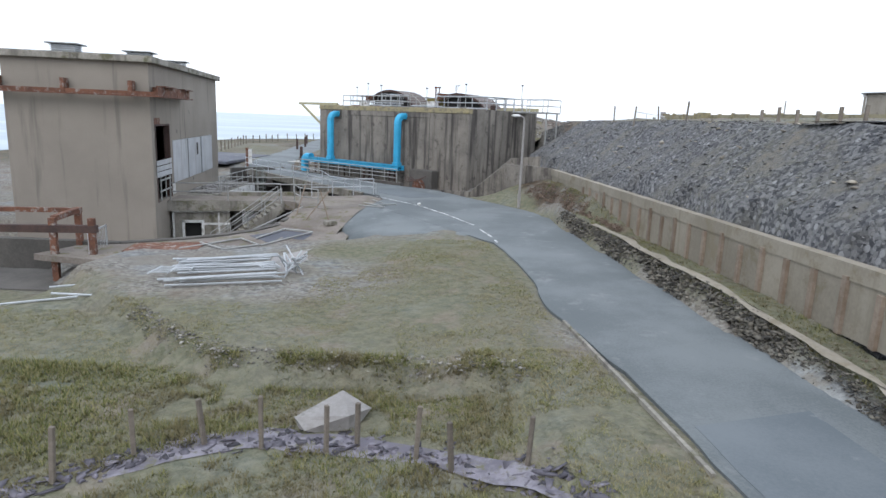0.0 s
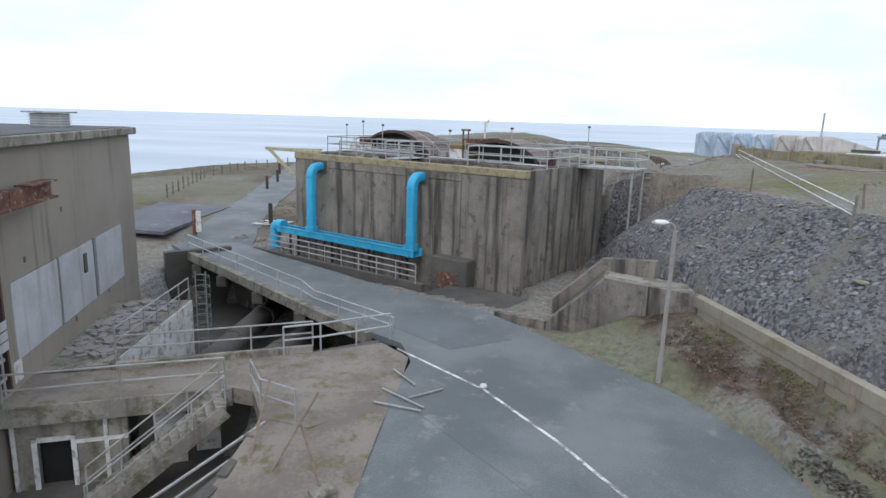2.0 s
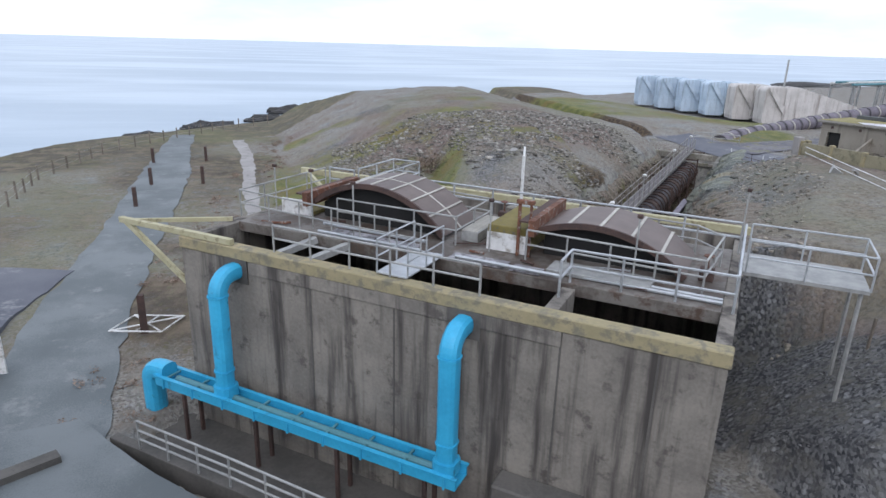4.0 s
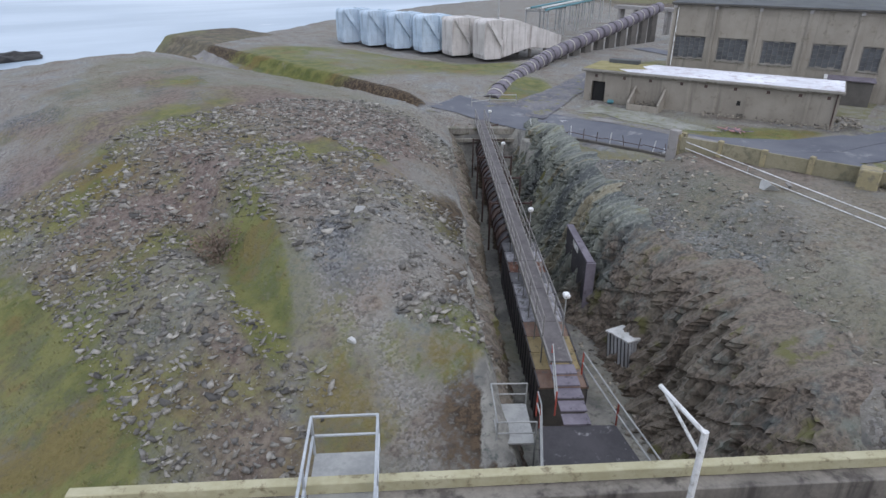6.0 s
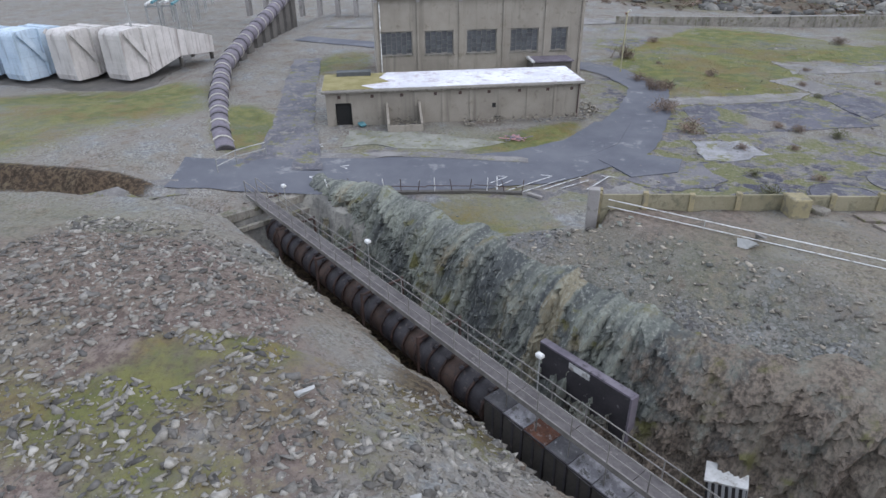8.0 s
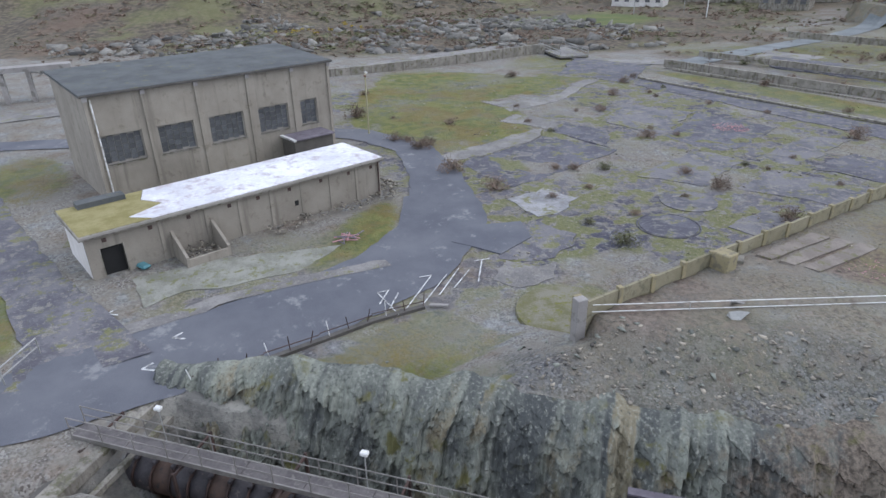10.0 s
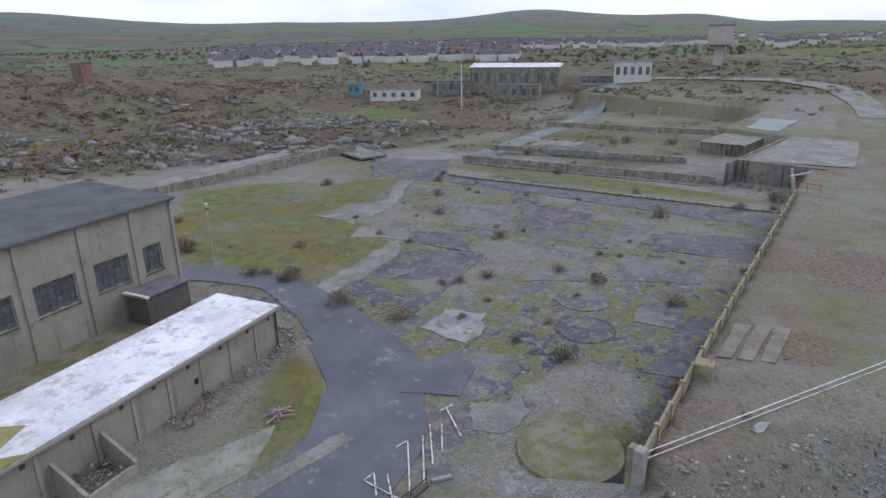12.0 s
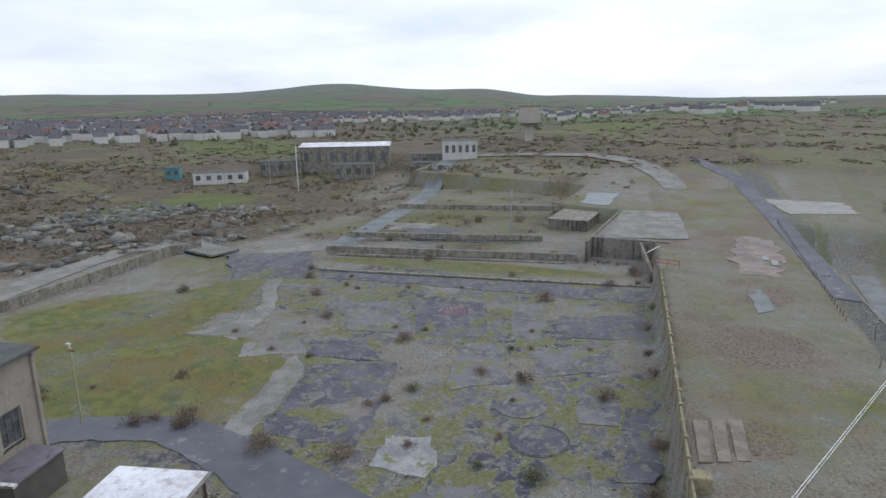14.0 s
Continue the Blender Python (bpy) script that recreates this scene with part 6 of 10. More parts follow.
part("roof_felt", B((-7.3, -0.1, 8.06, 0.1, 17.9, 8.09)), M_ROOFFELT, house)
part("floor", B((-6.85, 0.35, -0.1, -0.35, 17.45, 0.1)), M_CONC_DARK, house)
for i, (a, b_) in enumerate(((4.12, 7.7), (7.85, 11.4), (11.75, 15.28))):
    part("window_sheet", B((-0.1, a, 0.92, 0.02 + 0.02 * i, b_, 3.48)), M_SHEET, house, "pale weathered metal sheet over the window")
# Black plate paints the shade between two window sheets.
part("window_gap", B((-0.14, 11.35, 0.92, -0.05, 11.8, 3.48)), M_OPENINGSHADE, house)
part("sheet_slot", B((0.05, 10.2, 2.3, 0.09, 10.5, 3.1)), M_CONC_DARK, house)
part("door_frame", B((-0.3, 0.6, 0.15, 0.03, 0.72, 4.5), (-0.3, 3.43, 0.15, 0.03, 3.55, 4.5), (-0.3, 0.72, 4.4, 0.03, 3.43, 4.5)), M_RUSTDARK, house, "rusty frame of the tall doorway")
for i in range(3):
    part("board", B((0.03, 0.5, 1.55 + i * 0.33, 0.07, 3.5, 1.83 + i * 0.33)), M_SHEET, house, "grey board nailed across the doorway")
part("broken_gate", B((0.05, 1.0, 0.2, 0.09, 1.1, 1.6), (0.05, 2.0, 0.2, 0.09, 2.1, 1.6), (0.05, 2.9, 0.2, 0.09, 3.0, 1.6), (0.05, 0.9, 1.3, 0.1, 3.1, 1.4), (0.05, 0.9, 0.7, 0.1, 3.1, 0.8)), M_RAILGREY, house, "bent grey barrier in the doorway")
part("lintel_patch", B((0.0, 0.55, 4.5, 0.02, 1.6, 4.85)), M_RUST, house)
part("notice", B((0.0, 3.75, 0.25, 0.02, 4.3, 0.95)), M_WHITE, house, "small white notice board")
# Small dark plates paint the shade of holes; none are cut.
for yy, zz in ((5.2, 3.9), (8.5, 5.1), (9.0, 0.6), (13.0, 0.65)):
    part("wall_hole", B((-0.01, yy, zz, 0.006, yy + 0.16, zz + 0.2)), M_CONC_DARK, house)
beam_ = thing("runway_beam", PH, "rusty steel runway beam with flaking cream paint round the pump house", "beam")
part("flange", B((-8.6, -0.75, 5.95, 0.75, -0.25, 6.02)), M_RUST, beam_)
part("web", B((-8.6, -0.55, 6.02, 0.6, -0.47, 6.22)), M_RUST, beam_)
part("flange", B((0.3, -0.3, 5.95, 0.8, 6.4, 6.02)), M_RUST, beam_)
part("web", B((0.5, -0.5, 6.02, 0.58, 6.4, 6.5)), M_RUST, beam_)
part("top_flange", B((0.3, 0.2, 6.5, 0.8, 2.6, 6.56), (0.3, 4.4, 6.5, 0.8, 6.4, 6.56)), M_RUST, beam_)
for x in (-7.4, -4.2, -0.9):
    part("bracket", B((x, -0.6, 6.0, x + 0.22, 0.0, 6.75), bevel=0.03), M_RUST, beam_)
for y in (0.6, 3.4, 5.9):
    part("bracket", B((0.0, y, 6.0, 0.6, y + 0.18, 6.5)), M_RUST, beam_)


def roof_vent(x, y):
    root = thing("roof_vent", PH @ pose(x, y, 8.09), "louvred grey metal roof vent with a flat cap", "vent", "pump house vents")
    part("box", B((-0.6, -0.5, 0, 0.6, 0.5, 0.6)), M_RAILGREY, root)
    for k in range(5):
        part("slat", B((-0.66, -0.56, 0.08 + k * 0.11, 0.66, 0.56, 0.12 + k * 0.11)), M_GALV, root)
    part("cap", B((-0.85, -0.75, 0.62, 0.85, 0.75, 0.69), bevel=0.015), M_RAILGREY, root)


for x, y in ((-5.3, 3.4), (-2.3, 6.6), (-1.9, 13.4), (-5.2, 12.0)):
    roof_vent(x, y)

# ---- sunken court, platform and stairs ----
PLAT = [(-16.5, 36.9), (-10.0, 38.7), (-9.2, 38.4), (-8.5, 36.6), (-6.95, 36.0), (-4.5, 38.1), (-4.2, 41.6), (-5.3, 43.1), (-7.8, 42.0), (-14.3, 40.0), (-17.2, 39.4)]
plat = thing("platform", Matrix(), "stained concrete access platform between road and pump house", "platform")
part("slab", prism(PLAT, -0.5, 0.04), M_APRON, plat)
b = bmesh.new()
add_beam(b, (-14.4, 40.05, 0.16), (-7.9, 42.05, 0.16), 0.2, 0.26)
part("kerb", b, M_CONC, plat)
b = bmesh.new()
add_beam(b, (-16.5, 36.95, -0.28), (-10.0, 38.75, -0.28), 0.28, 0.62)
part("edge_beam", b, M_CONC, plat, "mossy concrete edge beam")
# Columns darkened for the shade below the slab.
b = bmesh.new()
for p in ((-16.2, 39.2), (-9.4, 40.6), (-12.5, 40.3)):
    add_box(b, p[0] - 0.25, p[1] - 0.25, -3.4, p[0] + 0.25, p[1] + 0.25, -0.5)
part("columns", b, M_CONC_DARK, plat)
low_wall = thing("basement_facade", pose(-16.4, 37.25, 0, 0, 0, 15.5), "peeling white basement wall with a dark doorway", "wall")
part("wall_panel", B((0, 0, -3.1, 0.7, 0.25, -0.55), (1.65, 0, -3.1, 3.3, 0.25, -0.55), (0.7, 0, -1.35, 1.65, 0.25, -0.55)), M_CONC, low_wall)
part("frame", B((0.55, -0.06, -3.1, 0.7, 0.0, -1.2), (1.65, -0.06, -3.1, 1.8, 0.0, -1.2), (0.55, -0.06, -1.35, 1.8, 0.0, -1.2), (0.0, -0.05, -0.72, 3.3, 0.0, -0.55), (0.0, -0.05, -3.1, 0.12, 0.0, -0.72), (2.6, -0.05, -3.1, 2.72, 0, -0.72), (1.8, -0.05, -1.5, 3.3, 0, -1.38)), M_WHITE, low_wall, "flaking white door surround")
# Shade of the basement doorway, as a black plate.
part("doorway_dark", B((0.7, 0.3, -3.1, 1.65, 0.34, -1.35)), M_OPENINGSHADE, low_wall)
# Back wall colour carries the shade under the platform.
inner = thing("tiled_facade", pose(-13.2, 38.8, 0, 0, 0, 15.5), "white-tiled back wall darkened as shade under the platform", "wall")
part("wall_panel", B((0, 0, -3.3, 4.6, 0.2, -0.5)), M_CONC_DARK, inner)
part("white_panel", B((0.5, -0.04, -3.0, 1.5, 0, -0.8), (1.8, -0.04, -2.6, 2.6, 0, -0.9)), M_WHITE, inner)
# Court walls and floor: shadow put into a darker concrete colour.
court = thing("court_walls", Matrix(), "sunken court walls of concrete darkened as shade", "wall", kind="structure")
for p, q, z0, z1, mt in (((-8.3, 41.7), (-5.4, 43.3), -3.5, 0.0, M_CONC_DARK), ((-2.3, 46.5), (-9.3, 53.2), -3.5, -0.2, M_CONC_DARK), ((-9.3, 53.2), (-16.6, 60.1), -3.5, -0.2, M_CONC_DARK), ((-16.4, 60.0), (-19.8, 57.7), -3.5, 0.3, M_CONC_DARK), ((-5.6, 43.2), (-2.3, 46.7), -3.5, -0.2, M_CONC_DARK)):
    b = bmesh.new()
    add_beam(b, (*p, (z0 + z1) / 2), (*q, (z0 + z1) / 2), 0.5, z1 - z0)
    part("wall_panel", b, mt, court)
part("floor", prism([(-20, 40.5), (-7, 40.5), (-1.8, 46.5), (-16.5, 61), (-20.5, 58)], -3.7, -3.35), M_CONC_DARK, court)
# Stairwell sides and floor darkened the same way, as painted shade.
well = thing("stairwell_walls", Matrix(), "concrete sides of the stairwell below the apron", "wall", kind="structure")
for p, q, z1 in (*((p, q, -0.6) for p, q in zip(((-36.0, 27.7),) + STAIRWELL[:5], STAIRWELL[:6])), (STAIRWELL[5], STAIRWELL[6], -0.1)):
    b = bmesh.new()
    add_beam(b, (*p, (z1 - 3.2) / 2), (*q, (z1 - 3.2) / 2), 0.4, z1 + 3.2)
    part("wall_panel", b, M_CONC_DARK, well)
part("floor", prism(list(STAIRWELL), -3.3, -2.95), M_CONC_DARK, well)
stairs = thing("stairs", Matrix(), "concrete stairs with tube handrails down to the basement", "stairs")
top_, bot_ = Vector((-10.1, 38.05, 0.0)), Vector((-13.7, 36.3, -2.75))
sd = (bot_ - top_)
nrm = Vector((-sd.y, sd.x, 0)).normalized()
for k in range(15):
    c = top_ + sd * ((k + 0.5) / 15)
    b = bmesh.new()
    h = sd.copy()
    h.z = 0
    h.normalize()
    add_box(b, -0.16, -0.55, -0.18, 0.16, 0.55, 0.0, Matrix.Translation(c) @ Matrix.Rotation(math.atan2(h.y, h.x), 4, "Z"))
    part("step", b, M_CONC, stairs)
for sgn in (-1, 1):
    off = nrm * 0.58 * sgn
    b = bmesh.new()
    add_beam(b, top_ + off + Vector((0, 0, -0.25)), bot_ + off + Vector((0, 0, -0.25)), 0.1, 0.45)
    part("stringer", b, M_CONC, stairs)
    for zz in (0.5, 0.95):
        part("rail", tube(top_ + off + Vector((0, 0, zz)), bot_ + off + Vector((0, 0, zz)), 0.03, 6), M_RAILGREY, stairs)
    for k in range(5):
        c = top_.lerp(bot_, k / 4) + off
        part("post", tube(c, c + Vector((0, 0, 0.95)), 0.03, 6), M_RAILGREY, stairs)
LB = "weathered grey tube railing on the platform"
railing("platform_railing", [(-14.4, 40.1, 0.28), (-7.9, 42.1, 0.28)], LB, M_RAILGREY, 0.95, 2.2, 0.035, group="court railings")
railing("platform_railing", [(-8.9, 41.6, 0.05), (-7.6, 42.1, 0.05), (-5.0, 43.5, 0.05)], LB, M_GALV, 1.1, 1.4, 0.04, group="court railings")
railing("platform_railing", [(-16.3, 36.95, 0.04), (-13.2, 37.85, 0.04), (-10.2, 38.65, 0.04)], LB, M_RAILGREY, 1.05, 3.0, 0.035, group="court railings")
railing("platform_railing", [(-9.3, 38.5, 0.04), (-8.6, 37.0, 0.04), (-7.4, 36.3, 0.04)], LB, M_RAILGREY, 1.05, 1.3, 0.035, group="court railings")
annex = thing("annex", Matrix(), "flat-roofed annex with rubble on top and a white side wall", "building")
AN = [(-17.5, 39.6), (-15.0, 40.6), (-14.9, 48.7), (-18.6, 48.3)]
part("body", prism(AN, -3.4, -0.02), M_CONC, annex)
part("white_wall", B((-14.88, 41.2, -3.4, -14.83, 48.6, 0.0)), M_WHITE, annex, "chalky white outer wall")
rub = bmesh.new()
rr = random.Random(11)
for _ in range(150):
    x, y = rr.uniform(-17.2, -15.2), rr.uniform(41.2, 48.2)
    s_ = rr.uniform(0.06, 0.3)
    add_box(rub, -s_, -s_ * rr.uniform(0.4, 1), -0.02, s_, s_ * rr.uniform(0.4, 1), rr.uniform(0.03, 0.14), Matrix.Translation((x - 0.13 * (y - 44) / 4, y, 0)) @ Matrix.Rotation(rr.uniform(0, 6), 4, "Z"))
tagged(solid("rubble", rub, M_SLAB, Matrix(), "broken slabs and rubble on the annex roof", "rubble"), kind="stuff")
railing("annex_railing", [(-15.0, 41.3, 0.0), (-14.98, 48.6, 0.0)], "grey railing along the annex roof edge", M_RAILGREY, 1.1, 1.2, 0.035, group="court railings")
ladder = thing("caged_ladder", pose(-14.6, 49.2, -3.3), "rusty grey steel ladder with safety cage in the court", "ladder")
for x in (-0.25, 0.25):
    part("stile", tube((x, 0, 0), (x, 0, 4.6), 0.03, 6), M_LADDER, ladder)
for k in range(15):
    part("rung", tube((-0.25, 0, 0.25 + k * 0.3), (0.25, 0, 0.25 + k * 0.3), 0.015, 5), M_LADDER, ladder)
for k in range(6):
    b = bmesh.new()
    add_tube(b, [(0.38 * math.cos(t), 0.38 * math.sin(t) + 0.1, 1.8 + k * 0.5) for t in [math.pi * (-0.15 + 1.3 * j / 10) for j in range(11)]], 0.02, 4)
    part("hoop", b, M_LADDER, ladder)
for t in (0.2, 0.5, 0.8):
    a = math.pi * (-0.15 + 1.3 * t)
    part("cage_bar", tube((0.38 * math.cos(a), 0.38 * math.sin(a) + 0.1, 1.8), (0.38 * math.cos(a), 0.38 * math.sin(a) + 0.1, 4.3), 0.015, 4), M_LADDER, ladder)
# Pipes use the darker concrete to paint the court's shade on them.
for p, q in (((-14.2, 43.2, -2.75), (-12.0, 55.2, -1.9)), ((-12.6, 43.4, -2.75), (-8.4, 52.0, -1.9))):
    mainp = thing("culvert_pipe", Matrix(), "wide intake pipe across the court, darkened as shade", "pipe", "intake pipes")
    b = bmesh.new()
    add_tube(b, [p, q], 0.62, 20)
    part("barrel", b, M_CONC_DARK, mainp, smooth=True)
    for f in (0.22, 0.5, 0.78):
        c, d_ = Vector(p).lerp(Vector(q), f), (Vector(q) - Vector(p)).normalized() * 0.09
        b = bmesh.new()
        add_tube(b, [c - d_, c + d_], 0.67, 20)
        part("collar", b, M_CONC_DARK, mainp)
bridge = thing("road_bridge", Matrix(), "concrete edge beam and haunches of the road bridge over the court", "bridge")
b = bmesh.new()
add_beam(b, (-5.9, 44.2, -0.16), (-19.0, 59.0, -0.02), 0.4, 0.5)
part("edge_beam", b, M_CONC, bridge)
# Soffit and haunches: underside shade painted with the darker concrete.
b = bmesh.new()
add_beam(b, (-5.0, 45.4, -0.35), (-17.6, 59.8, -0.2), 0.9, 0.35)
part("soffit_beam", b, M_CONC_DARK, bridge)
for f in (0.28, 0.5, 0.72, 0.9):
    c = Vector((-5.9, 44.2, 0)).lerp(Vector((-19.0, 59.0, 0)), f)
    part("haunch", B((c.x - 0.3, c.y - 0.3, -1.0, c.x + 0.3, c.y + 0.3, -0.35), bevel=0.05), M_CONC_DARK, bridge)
br = thing("bridge_railing", Matrix(), "pale two-rail tube railing with a kink along the bridge", "railing", "road railings")
A, Bp, Cp, Dp = Vector((-18.8, 59.0, 0.2)), Vector((-9.6, 48.7, 0.1)), Vector((-8.8, 47.8, 0.1)), Vector((-4.9, 44.1, 0.08))
for ha, hb in ((1.0, 0.72), (0.5, 0.36)):
    for p, q, h0, h1 in ((A, Bp, ha, ha), (Bp, Cp, ha, hb), (Cp, Dp, hb, hb)):
        part("rail", tube(p + Vector((0, 0, h0)), q + Vector((0, 0, h1)), 0.035, 6), M_GALV, br)
part("end_rail", tube(Dp + Vector((0, 0, 0.0)), Dp + Vector((0, 0, 0.74)), 0.035, 6), M_GALV, br)
for k in range(7):
    c = A.lerp(Bp, k / 6)
    part("post", tube(c, c + Vector((0, 0, 1.0)), 0.035, 6), M_GALV, br)
for k in (1, 2):
    c = Cp.lerp(Dp, k / 3)
    part("post", tube(c, c + Vector((0, 0, 0.72)), 0.035, 6), M_GALV, br)
# loose rails, timbers and posts round the court
rr = random.Random(5)


def loose_tubes(name, segs, label, mat_, r=0.04, group=""):
    for p, q in segs:
        b = bmesh.new()
        o_ = Vector(p)
        add_tube(b, [(0, 0, 0), Vector(q) - o_], r, 6)
        solid(name, b, mat_, Matrix.Translation(o_), label, "pole", group)


loose_tubes("fallen_rail", [((-11.57, 26.81, -0.6), (-9.71, 29.49, -0.58)), ((-9.71, 29.49, -0.58), (-8.49, 28.17, -0.58)), ((-8.49, 28.17, -0.58), (-9.76, 26.82, -0.6)), ((-11.18, 28.21, -0.58), (-9.8, 27.03, -0.58)), ((-9.05, 29.67, -0.58), (-8.34, 32.33, -0.56)), ((-8.34, 32.33, -0.56), (-6.73, 31.63, -0.54)), ((-6.73, 31.63, -0.54), (-7.84, 29.12, -0.56)), ((-7.84, 29.12, -0.56), (-8.37, 28.04, -0.58))],
            "bent pale tube rail lying on the apron", M_RAILGREY, 0.045, "fallen rails")
loose_tubes("leaning_post", [((-6.2, 33.4, -0.35), (-6.75, 33.75, 1.35)), ((-7.75, 34.2, -0.5), (-6.7, 36.1, 1.1)), ((-8.4, 34.9, -0.4), (-8.2, 36.6, 1.3))], "leaning rusty grey post at the stairwell edge", M_RIB, 0.035, "leaning posts")
loose_tubes("fallen_handrail", [((-11.2, 33.9, -1.3), (-8.3, 36.3, 0.05)), ((-11.0, 33.5, -1.5), (-8.2, 35.9, -0.15))], "fallen pale handrail sloping into the stairwell", M_RAILGREY, 0.05, "fallen rails")
solid("post_block", B((-0.32, -0.25, -0.1, 0.32, 0.25, 0.16), bevel=0.05), M_CONC, pose(-6.15, 33.35, -0.36, 0, 0, 30), "broken concrete foot of a leaning post", "block")
loose_tubes("fallen_rail", [((-4.1, 37.9, 0.13), (-3.0, 38.6, 0.13)), ((-5.0, 38.6, 0.13), (-3.6, 37.2, 0.13)), ((-4.7, 40.2, 0.13), (-3.9, 38.9, 0.13)), ((-5.2, 37.6, 0.12), (-3.7, 37.0, 0.12))],
            "broken galvanised rail lying at the road edge", M_RAILGREY, 0.035, "fallen rails")
solid("white_post_cap", B((-0.12, -0.1, 0, 0.12, 0.1, 0.16), bevel=0.05), M_WHITE, pose(-1.6, 38.8, 0.08), "small white block on the centre line", "block")
post = thing("rusty_gatepost", pose(-16.0, 69.6, gz(-16.0, 69.6)), "dark red rusty steel gatepost", "post")
part("shaft", B((-0.11, -0.11, 0, 0.11, 0.11, 1.9)), M_RUSTDARK, post)
part("flange", B((-0.16, -0.14, 0, 0.16, -0.11, 1.9)), M_RUSTDARK, post)
barrier = thing("barrier_post", pose(-21.0, 66.4, gz(-21.0, 66.4)), "red and white barrier post beside the track", "post")
part("post", B((-0.12, -0.12, 0, 0.12, 0.12, 2.0)), M_RUST, barrier)
part("panel", B((0.12, -0.05, 0.3, 0.5, 0.05, 1.9)), M_WHITE, barrier)
fr = thing("fallen_gate", pose(-16.2, 70.2, gz(-16.2, 70.2) + 0.12, 0, 0, -10), "pale steel gate frame lying on the ground", "gate")
for p, q in (((-1.2, -0.9), (1.2, -0.9)), ((1.2, -0.9), (1.6, 0.9)), ((1.6, 0.9), (-0.8, 0.9)), ((-0.8, 0.9), (-1.2, -0.9)), ((-1.2, -0.9), (1.6, 0.9)), ((1.2, -0.9), (-0.8, 0.9)), ((0, -0.9), (0.4, 0.9))):
    part("bar", tube((*p, 0.05), (*q, 0.05), 0.04, 5), M_WHITE, fr)

# ---- scaffold heap, gate frame, posts in the grass ----
heap = random.Random(21)
for k in range(26):
    w_ = heap.uniform(-1.7, 1.8)
    cx_, cy_ = -7.75 + heap.uniform(-0.3, 0.3) - 0.34 * w_, 21.8 + 0.94 * w_
    a, ln = radians(20 + heap.gauss(0, 4)), heap.uniform(1.5, 1.95)
    z0 = gz(cx_, cy_) + 0.08 + 0.012 * k
    b = bmesh.new()
    add_tube(b, [(-ln, 0, 0), (ln, 0, heap.uniform(-0.05, 0.12))], 0.035, 6)
    solid("scaffold_tube", b, M_GALV, Matrix.Translation((cx_, cy_, z0)) @ Matrix.Rotation(a, 4, "Z"), "grey galvanised scaffold tube in a heap on the grass", "tube", "scaffold heap")
for k in range(14):
    cx_, cy_ = -5.5 + heap.uniform(-0.3, 0.4), 22.4 + heap.uniform(-0.4, 0.5)
    b = bmesh.new()
    d_ = Vector((heap.uniform(-0.5, 0.5), heap.uniform(-0.7, 0.7), heap.uniform(0.1, 0.5)))
    add_tube(b, [-d_, d_], 0.03, 6)
    solid("scaffold_tube", b, M_GALV, pose(cx_, cy_, gz(cx_, cy_) + 0.4), "short bright scaffold tube in a tangled bundle", "tube", "scaffold heap")
for k, (x, y, a) in enumerate(((-9.1, 21.4, 108), (-6.4, 22.3, 112), (-9.6, 21.0, 104))):
    fr = thing("ladder", pose(x, y, gz(x, y) + 0.3, 0, 8, a), "galvanised ladder frame on the scaffold heap", "frame", "scaffold heap")
    for yy in (-0.3, 0.3):
        part("stile", tube((-1.2, yy, 0), (1.2, yy, 0), 0.03, 6), M_GALV, fr)
    for xx in (-0.9, -0.3, 0.3, 0.9):
        part("rung", tube((xx, -0.3, 0), (xx, 0.3, 0), 0.025, 6), M_GALV, fr)
gate = thing("rusty_gantry", pose(-15.6, 25.2, -1.5, 0, 0, 8), "rusty steel gantry frame with a mesh panel", "frame")
for x, y in ((-3.6, 0), (-0.4, 0), (1.1, 0), (-0.4, 2.4)):
    part("column", B((x - 0.12, y - 0.12, -0.4, x + 0.12, y + 0.12, 2.35)), M_RUST, gate)
part("beam", B((-4.8, -0.14, 1.75, 1.3, 0.14, 2.05)), M_RUSTDARK, gate)
part("beam", B((-0.52, 0.1, 2.2, -0.28, 2.6, 2.42)), M_RUST, gate)
part("beam", B((-4.8, 2.3, 2.2, -0.3, 2.5, 2.4)), M_RUST, gate)
part("mesh_frame", B((0.9, 0.0, 0.0, 0.96, 1.9, 0.06), (0.9, 0.0, 1.7, 0.96, 1.9, 1.76), (0.9, 0.0, 0.0, 0.96, 0.06, 1.76), (0.9, 1.84, 0.0, 0.96, 1.9, 1.76)), M_GALV, gate, "grey frame of the mesh panel")
for k in range(12):
    part("mesh_bar", B((0.92, 0.12 + k * 0.15, 0.0, 0.935, 0.135 + k * 0.15, 1.7)), M_GALV, gate)
patch("concrete_base", [(-20, 23.5), (-14.6, 23.8), (-14.2, 26.8), (-20, 27)], M_CONC_DARK, "dark concrete base under the rusty gantry", 0.05, 0.2)
solid("rust_sheet", prism([(-1.6, -0.8), (1.4, -0.9), (1.8, 0.7), (-1.2, 0.9)], 0.02, 0.06), M_RUST, pose(-12.4, 27.2, -0.66, 0, 0, 20), "flat rusty steel plate on the apron", "plate")
